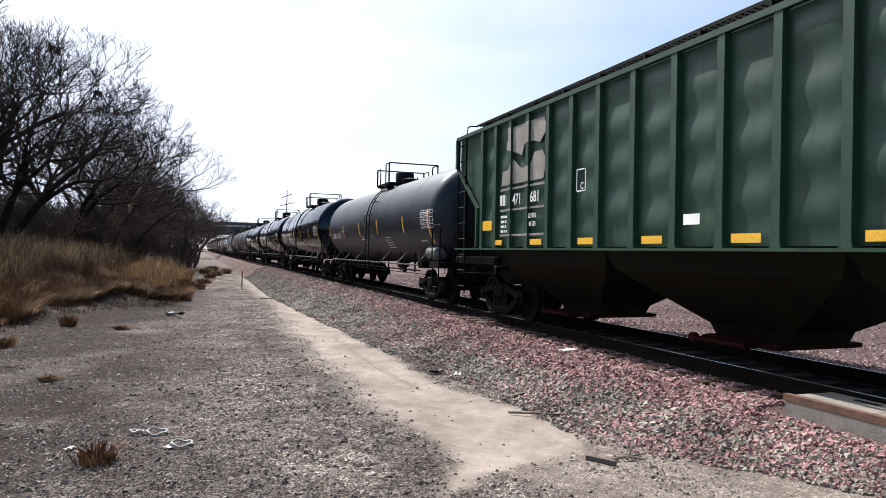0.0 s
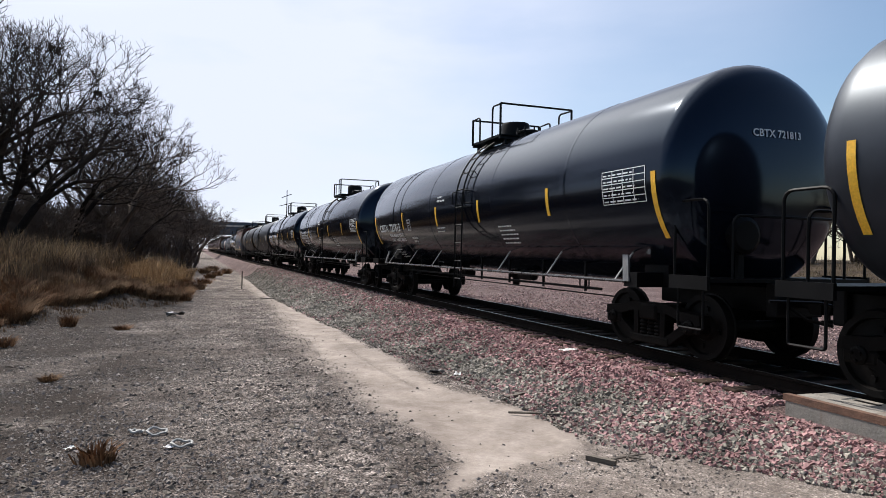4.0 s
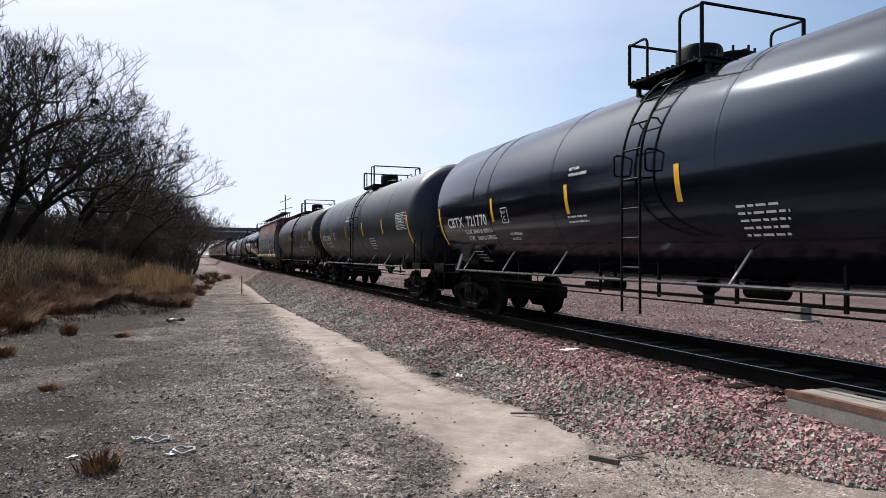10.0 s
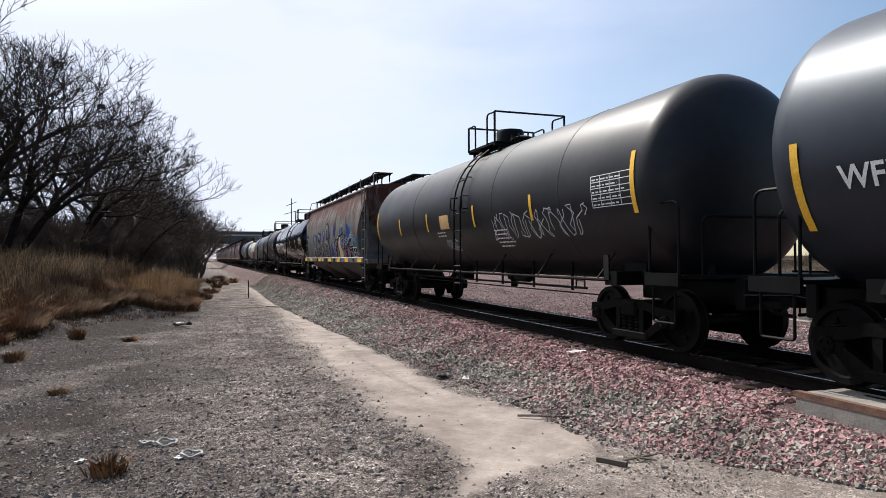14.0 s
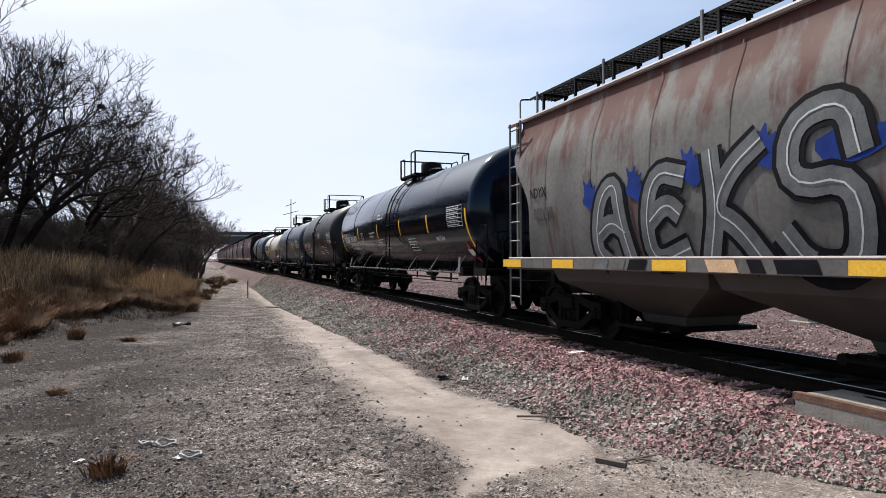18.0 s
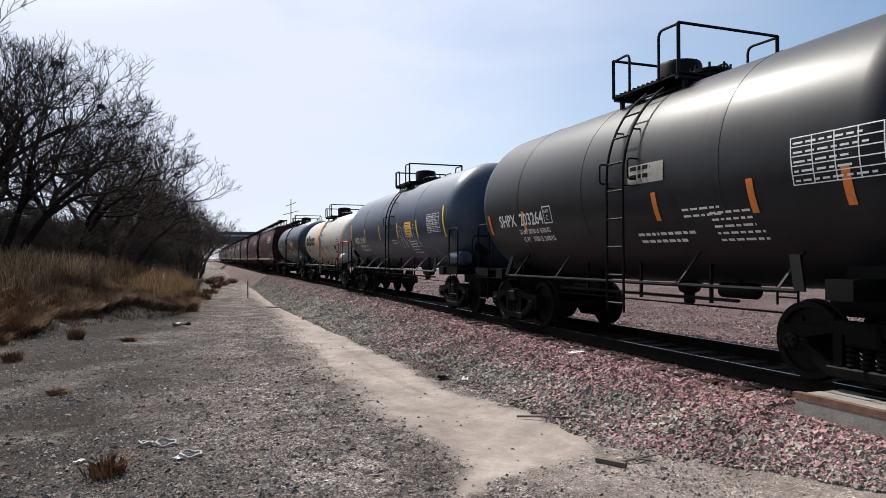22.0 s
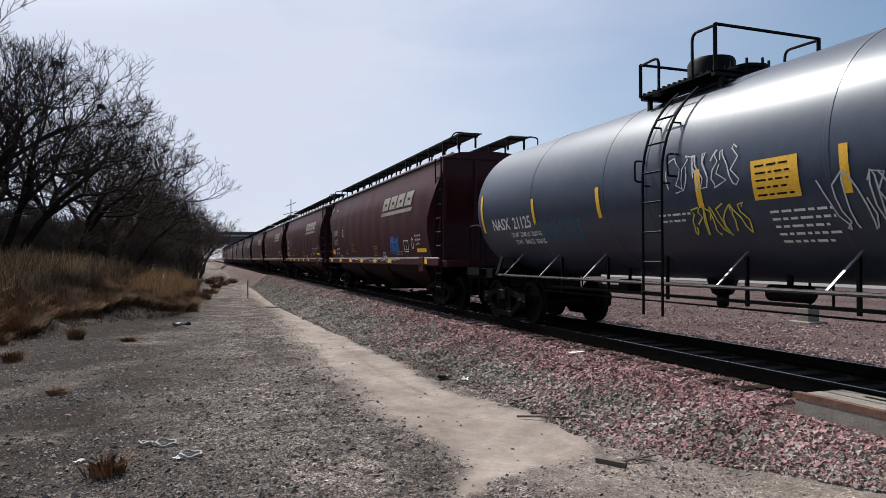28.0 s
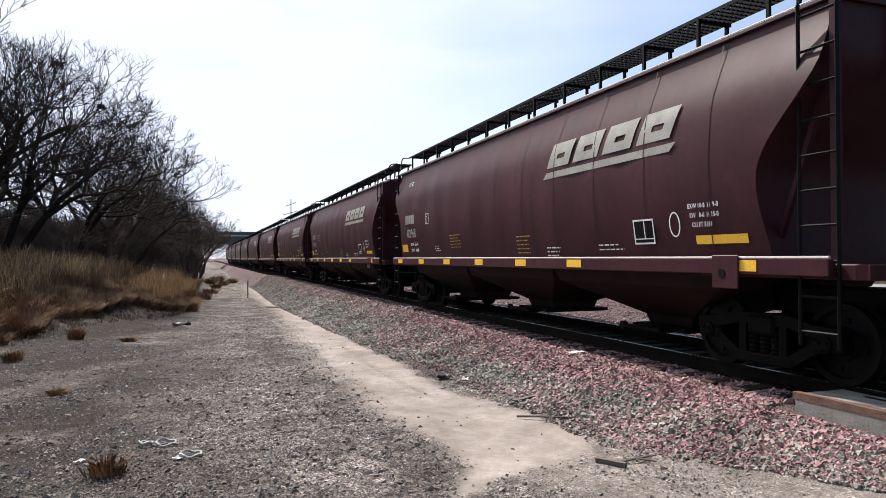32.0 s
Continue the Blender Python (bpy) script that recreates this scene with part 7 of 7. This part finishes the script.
def build_grass():
    rng = random.Random(31)
    tall, dull, low_ = [], [], []
    for _ in range(2600):
        x = 0.4 - 11 * rng.random() ** 1.2
        y = front(x) + 1.5 + 34 * rng.random() ** 1.5
        lush = noise.noise(Vector((x * 0.6, y * 0.3, 4)))
        if x > -0.7 + 0.012 * (y - 38) or x < -0.34 * y - 1 or lush < -0.1 and rng.random() < 0.5:
            continue
        gold = max(0.0, 1 - abs(x + 2.4) / 2.3) * ramp01((y - front(x) - 1) / 6)
        h = 0.2 + 0.5 * max(0.0, lush) * ramp01((y - front(x)) / 4) + 1.25 * gold * max(0.3, 0.8 + lush) * rng.uniform(0.6, 1.15)
        if x < -4.5:
            h = (0.2 + 0.85 * ramp01((y - front(x)) / 9)) * rng.uniform(0.5, 1.4)
        (tall if gold > 0.25 or rng.random() < 0.4 else dull).append((x, y, height(x, y), 0.42, h, 34))
    for _ in range(260):
        x = -6.5 + 6 * rng.random()
        y = front(x) - 5.5 * rng.random() ** 1.5
        if x < -0.34 * y - 0.5:
            continue
        low_.append((x, y, height(x, y), rng.uniform(0.08, 0.3), rng.uniform(0.05, 0.16), 16))
    tagged(blades("tall_grass", tall, M_STRAW, "tall dry golden grass below the trees", rng), category="grass")
    tagged(blades("dull_grass", dull, M_DRY, "thin grey-brown dead grass below the trees", rng), category="grass")
    tagged(blades("short_grass", low_, M_TUFT, "low wisps of dead brown grass", rng), category="grass")
    vs, fs = mound(rng, 0.24, 0.2, 170)
    wisp = tagged(raw("grass_tuft", vs, fs, M_RUSSET), "sparse wisp of dead brown grass in the gravel", "grass", "tufts")
    wisp.location = (-0.81, 6.72, height(-0.81, 6.72))
    kinds = []
    for k in range(8):
        vs, fs = mound(rng, rng.uniform(0.4, 0.55), rng.uniform(0.5, 0.68), 420)
        me = bpy.data.meshes.new("grass_tuft")
        me.from_pydata(vs, [], fs)
        me.materials.append(M_TUFT if k % 2 else M_RUSSET)
        kinds.append(me)
    spots = [(-3.15, 20.1, 0.55, 0.6), (-3.6, 15.7, 0.5, 0.4), (-4.7, 19.0, 0.7, 0.6), (-1.75, 18.9, 0.5, 0.22), (-2.0, 11.2, 0.35, 0.18), (-0.5, 33.2, 0.95, 0.9), (-1.1, 32.6, 1.1, 1.0), (-1.9, 31.6, 1.05, 1.0), (-2.6, 30.6, 1.0, 0.9),
             (0.1, 45, 1.3, 0.9), (0.6, 52, 1.4, 0.9), (1.2, 62, 1.3, 1.0), (2.0, 68, 1.3, 1.0), (3.1, 74, 1.4, 1.0), (0.9, 74, 1.7, 1.2), (1.9, 82, 1.8, 1.2)]
    for k in range(280):
        x = -0.4 - 7 * rng.random()
        y = front(x) - 0.6 + 15 * rng.random() ** 2.6
        if x < -0.34 * y - 1:
            continue
        g = rng.uniform(0.5, 1.15)
        spots.append((x, y, g, g * rng.uniform(0.7, 1.2)))
    for x, y, w, h in spots:
        ob = tagged(new("grass_tuft", kinds[rng.randrange(8)]), "rounded tuft of dead brown grass", "grass", "tufts")
        ob.matrix_basis = pose(x, y, height(x, y), 0, 0, rng.uniform(0, 360)) @ Matrix.Diagonal((w, w, h, 1))


build_trees()
build_grass()

# ---- overbridge, pole and the land beyond the line ----
bridge = tagged(new("road_bridge"), "dark steel road bridge across the railway", "bridge")
bridge.location = (0, 0, 0)
part("girder", box(bmesh.new(), -60, 90, 176, 177.2, 5.1, 7.0), M_BRIDGE, bridge)
part("girder", box(bmesh.new(), -60, 90, 186, 187, 5.1, 7.0), M_BRIDGE, bridge)
part("deck", box(bmesh.new(), -60, 90, 175.6, 187.4, 7.0, 7.4), M_CONC, bridge)
part("parapet", box(bmesh.new(), -60, 90, 175.7, 176, 7.4, 8.2), M_BRIDGE, bridge)
for x in (-12, 16, 40):
    part("pier", box(bmesh.new(), x - 0.8, x + 0.8, 177, 186, -1.5, 5.1), M_CONC, bridge)

pole = tagged(new("power_pole"), "distant wooden power pole with crossarms", "power pole")
pole.location = (19.9, 160, 0)
part("post", tube(bmesh.new(), [(0, 0, -1), (0, 0, 15.5)], [0.15, 0.09], 8), M_BARK, pole)
for z, w in ((14.2, 1.5), (12.2, 2.2)):
    part("crossarm", beam(bmesh.new(), (-w * 0.8, 0, z - 0.5), (w * 0.8, 0, z + 0.5), 0.14, 0.14, (0, 1, 0)), M_BARK, pole)

marker = tagged(new("marker_post"), "thin dark post beside the line", "post")
marker.location = (2.9, 46, height(2.9, 46))
part("shaft", tube(bmesh.new(), [(0, 0, -0.2), (0, 0, 1.15)], 0.035, 6), M_FRAME, marker)

road = tagged(part("road", box(bmesh.new(), 34, 40, -200, 300, -0.4, -0.3), M_ASPH), "pale grey road beyond the line", "road", kind="structure")


# ---- small things lying about ----
def lie(x, y, up=0.0):
    return (x, y, height(x, y) + 0.05 * noise.noise(Vector((x * 0.5, y * 0.5, 0))) * (0.4 if x > 3.6 else 1) + up)


def plank(name, a, b, w, h, material, label, category):
    """A broken bar of wood from a to b, uneven along its length."""
    rng = random.Random(int(a[0] * 100 + a[1]))
    bm = bmesh.new()
    A, B = Vector(lie(*a, h * 0.5)), Vector(lie(*b, h * 0.5))
    side = (B - A).cross(Vector((0, 0, 1))).normalized()
    rings = []
    for k in range(5):
        p = A.lerp(B, k / 4)
        ww, hh = w / 2 * rng.uniform(0.75, 1.1), h / 2 * rng.uniform(0.75, 1.1)
        rings.append([bm.verts.new(p + side * i * ww + Vector((0, 0, j * hh))) for i, j in ((-1, -1), (1, -1), (1, 1), (-1, 1))])
    for q, r in zip(rings, rings[1:]):
        for k in range(4):
            bm.faces.new((q[k], q[(k + 1) % 4], r[(k + 1) % 4], r[k]))
    bm.faces.new(rings[0]), bm.faces.new(rings[-1])
    return tagged(part(name, bm, material), label, category)


def sheet(name, x, y, w, d, turn, material, label, category, up=0.02, curl=0.03):
    """A thin crumpled sheet that lies on the ground."""
    rng = random.Random(int(x * 77 + y * 13))
    bm = bmesh.new()
    n = 4
    vs = [[bm.verts.new((w * (i / n - 0.5), d * (j / n - 0.5), rng.uniform(0, curl))) for i in range(n + 1)] for j in range(n + 1)]
    for j in range(n):
        for i in range(n):
            bm.faces.new((vs[j][i], vs[j][i + 1], vs[j + 1][i + 1], vs[j + 1][i]))
    bmesh.ops.solidify(bm, geom=bm.faces[:], thickness=0.004)
    ob = tagged(part(name, bm, material), label, category)
    ob.matrix_basis = Matrix.Translation(lie(x, y, up)) @ pose(0, 0, 0, 0, 0, turn)
    return ob


def hoop(x, y, r, tilt, label):
    """A cast-off ring of pale rubber hose."""
    bm = tube(bmesh.new(), [(r * math.cos(k * math.tau / 18), r * 0.8 * math.sin(k * math.tau / 18), 0.012 * math.sin(k * 1.3)) for k in range(18)], 0.014, 6, closed=True)
    ob = tagged(part("hoop", bm, M_HOSE, smooth=True), label, "litter")
    ob.matrix_basis = Matrix.Translation(lie(x, y, 0.03)) @ pose(0, 0, 0, tilt, 4, 30 * x)


def twig(name, pts, r, label):
    bm = bmesh.new()
    for line in pts:
        line = [lie(x, y, r + 0.01 + up) for x, y, up in line]
        tube(bm, line, [r * (1 - 0.5 * i / (len(line) - 1)) for i in range(len(line))], 5)
    return tagged(part(name, bm, M_WOOD), label, "stick")


M_HOSE = mat("pale_rubber", (0.2, 0.2, 0.19), (0.38, 0.37, 0.36), rough=0.6, scale=9)
M_TARP = mat("dark_plastic", (0.012, 0.012, 0.014), (0.03, 0.03, 0.033), rough=0.4, scale=6)
sheet("paper", 6.0, 9.9, 0.33, 0.16, 8, M_PAPER, "white sheet of litter on the stones", "litter", 0.06, 0.02)
plank("timber_block", (3.52, 5.44), (3.68, 5.2), 0.06, 0.05, M_WOOD, "short dark block of wood on the dirt", "wood block")
twig("branch", [[(3.72, 5.32, 0), (3.95, 5.3, 0.02), (4.12, 5.34, 0.01)], [(3.86, 5.28, 0), (3.98, 5.38, 0.05), (4.1, 5.5, 0.06)], [(3.9, 5.3, 0.01), (4.02, 5.2, 0)]], 0.012, "dry forked branch on the dirt")
twig("stick", [[(3.63, 7.35, 0), (3.85, 7.2, 0.01), (4.1, 7.1, 0.0), (4.25, 7.02, 0)]], 0.016, "long thin dark stick on the path edge")
plank("broken_board", (3.98, 8.15), (4.35, 8.3), 0.09, 0.035, M_WOOD, "broken dark board among the stones", "board")
sheet("tarp_scrap", 3.7, 10.2, 0.3, 0.16, 20, M_TARP, "scrap of black plastic on the path edge", "litter", 0.02, 0.06)
sheet("litter_scrap", 3.95, 9.85, 0.16, 0.1, 60, M_PAPER, "crumpled white scrap on the stones", "litter", 0.03, 0.05)
hoop(-0.35, 7.55, 0.1, 8, "pale ring of hose lying in the gravel")
hoop(-0.55, 7.6, 0.07, -12, "small pale ring of hose in the gravel")
hoop(-0.1, 7.05, 0.1, 5, "pale ring of hose lying in the gravel")
sheet("litter_scrap", -0.22, 7.0, 0.09, 0.06, 10, M_PAPER, "small pale scrap in the gravel", "litter", 0.01, 0.02)
sheet("litter_scrap", -1.1, 7.2, 0.1, 0.05, 40, M_PAPER, "small white scrap in the gravel", "litter", 0.01, 0.02)
sheet("tarp_scrap", -0.62, 23.6, 0.6, 0.3, 20, M_TARP, "black plastic caught under the grass", "litter", 0.02, 0.15)
sheet("litter_scrap", -0.75, 24.0, 0.3, 0.2, 50, M_PAPER, "pale scrap under the grass", "litter", 0.05, 0.1)
plank("board", (3.05, 34.0), (3.6, 33.6), 0.25, 0.05, M_WOOD, "dark board lying across the path", "board")
rng = random.Random(77)
for k in range(16):
    x, y = rng.uniform(-3.5, 2.0), rng.uniform(5.5, 13)
    if path_mask(x, y) < 0.3:
        a = rng.uniform(0, 3.1)
        d = rng.uniform(0.06, 0.2)
        twig("stick", [[(x, y, 0), (x + d * math.cos(a), y + d * math.sin(a), 0.005), (x + 2 * d * math.cos(a + 0.2), y + 2 * d * math.sin(a + 0.2), 0)]], rng.uniform(0.004, 0.009), "thin dry twig on the gravel")

# a nest in the near tree, and the footing beyond the line
for x, y, z, r in ((-6.65, 37, 10.96, 0.3), (-4.75, 37.0, 9.05, 0.2)):
    rng = random.Random(int(z * 10))
    bm = bmesh.new()
    for k in range(70):
        a, t = rng.uniform(0, math.tau), rng.uniform(-0.6, 0.6)
        p = Vector((math.cos(a) * r * 0.6, math.sin(a) * r * 0.6, rng.uniform(-0.5, 0.5) * r))
        d = Vector((-math.sin(a), math.cos(a), t)).normalized() * r * 0.7
        tube(bm, [p - d, p + d * 0.2 + Vector((0, 0, 0.03)), p + d], 0.012, 3)
    nest = tagged(part("nest", bm, M_BARK), "bird's nest of dark twigs in the bare tree", "nest", kind="stuff")
    nest.location = (x, y, z)
footing = tagged(new("concrete_footing"), "short worn concrete footing on the gravel", "footing")
bx, by = 15.4, 13.5
bm = box(bmesh.new(), bx - 0.2, bx + 0.2, by - 0.2, by + 0.2, height(bx, by) - 0.1, height(bx, by) + 0.42, 0.03)
part("stub", bm, M_PANEL, footing)
part("base", box(bmesh.new(), bx - 0.34, bx + 0.34, by - 0.34, by + 0.34, height(bx, by) - 0.1, height(bx, by) + 0.06, 0.02), M_PANEL, footing)

# ---- far side of the line: a dry verge and bare trees beyond the road ----
def far_side():
    rng = random.Random(8)
    clumps = []
    for _ in range(900):
        x, y = rng.uniform(42, 60), rng.uniform(-10, 110)
        clumps.append((x, y, height(x, y), 0.5, rng.uniform(0.3, 0.8), 16))
    tagged(blades("verge_grass", clumps, M_VERGE, "dry grass on the verge beyond the road", rng), category="grass")
    first = None
    for k in range(46):
        x, y = rng.uniform(50, 68), -12 + k * 3.2 + rng.uniform(-2, 2)
        m = pose(x, y, height(x, y), 0, 0, rng.uniform(0, 360))
        sc = rng.uniform(0.7, 1.1)
        if first is None:
            first = plant_tree(rng, 9.0, 1.15, 6, "bare_tree", "bare brown tree beyond the road", 6, 1.0, M_BRUSH)
            first.matrix_basis = m @ Matrix.Diagonal((sc, sc, sc, 1))
        else:
            copy_thing(first, m).scale = (sc, sc, sc)


far_side()


# ---- movement: the whole train rolls towards the camera ----
RUN = [(0, 0.0), (1, 6.83), (2, 13.6), (3, 20.42), (4, 27.35), (5, 34.43), (6, 41.63), (7, 48.79), (8, 55.99), (9, 63.18), (10, 70.42), (11, 77.59), (12, 84.67), (13, 91.78), (14, 98.86), (15, 105.91), (16, 112.98),
       (17, 120.08), (18, 127.18), (19, 134.27), (20, 141.35), (21, 148.42), (22, 155.57), (23, 162.75), (24, 169.94), (25, 177.02), (26, 184.13), (27, 191.33), (28, 198.66), (29, 206.06), (30, 213.53), (31, 221.01), (32, 228.36)]


def run_at(t):
    """Metres gone at a time, on a smooth line through RUN."""
    k = max(0, min(len(RUN) - 2, int(t)))
    p = [RUN[max(0, min(len(RUN) - 1, i))][1] for i in (k - 1, k, k + 1, k + 2)]
    if k == 0:
        p[0] = 2 * p[1] - p[2]
    if k == len(RUN) - 2:
        p[3] = 2 * p[2] - p[1]
    u = t - k
    return 0.5 * (2 * p[1] + (p[2] - p[0]) * u + (2 * p[0] - 5 * p[1] + 4 * p[2] - p[3]) * u * u + (3 * p[1] - p[0] - 3 * p[2] + p[3]) * u ** 3)


def motions():
    for car, place in CARS:
        walk(car, [(k * 0.5, pose(XC, place - run_at(k * 0.5), 0)) for k in range(65)])
    spin = [(k / 15, math.degrees(run_at(k / 15) / WHEEL_R)) for k in range(481)]
    first = {}
    for axle in WHEELSETS:
        x, y, z = axle.location
        if y not in first:
            walk(axle, [(t, pose(x, y, z, a, 0, 0)) for t, a in spin])
            first[y] = axle
        else:                       # alike axles turn alike: the same keys
            axle.rotation_mode = "QUATERNION"
            keys = axle.animation_data_create()
            keys.action = first[y].animation_data.action
            keys.action_slot = first[y].animation_data.action_slot


motions()
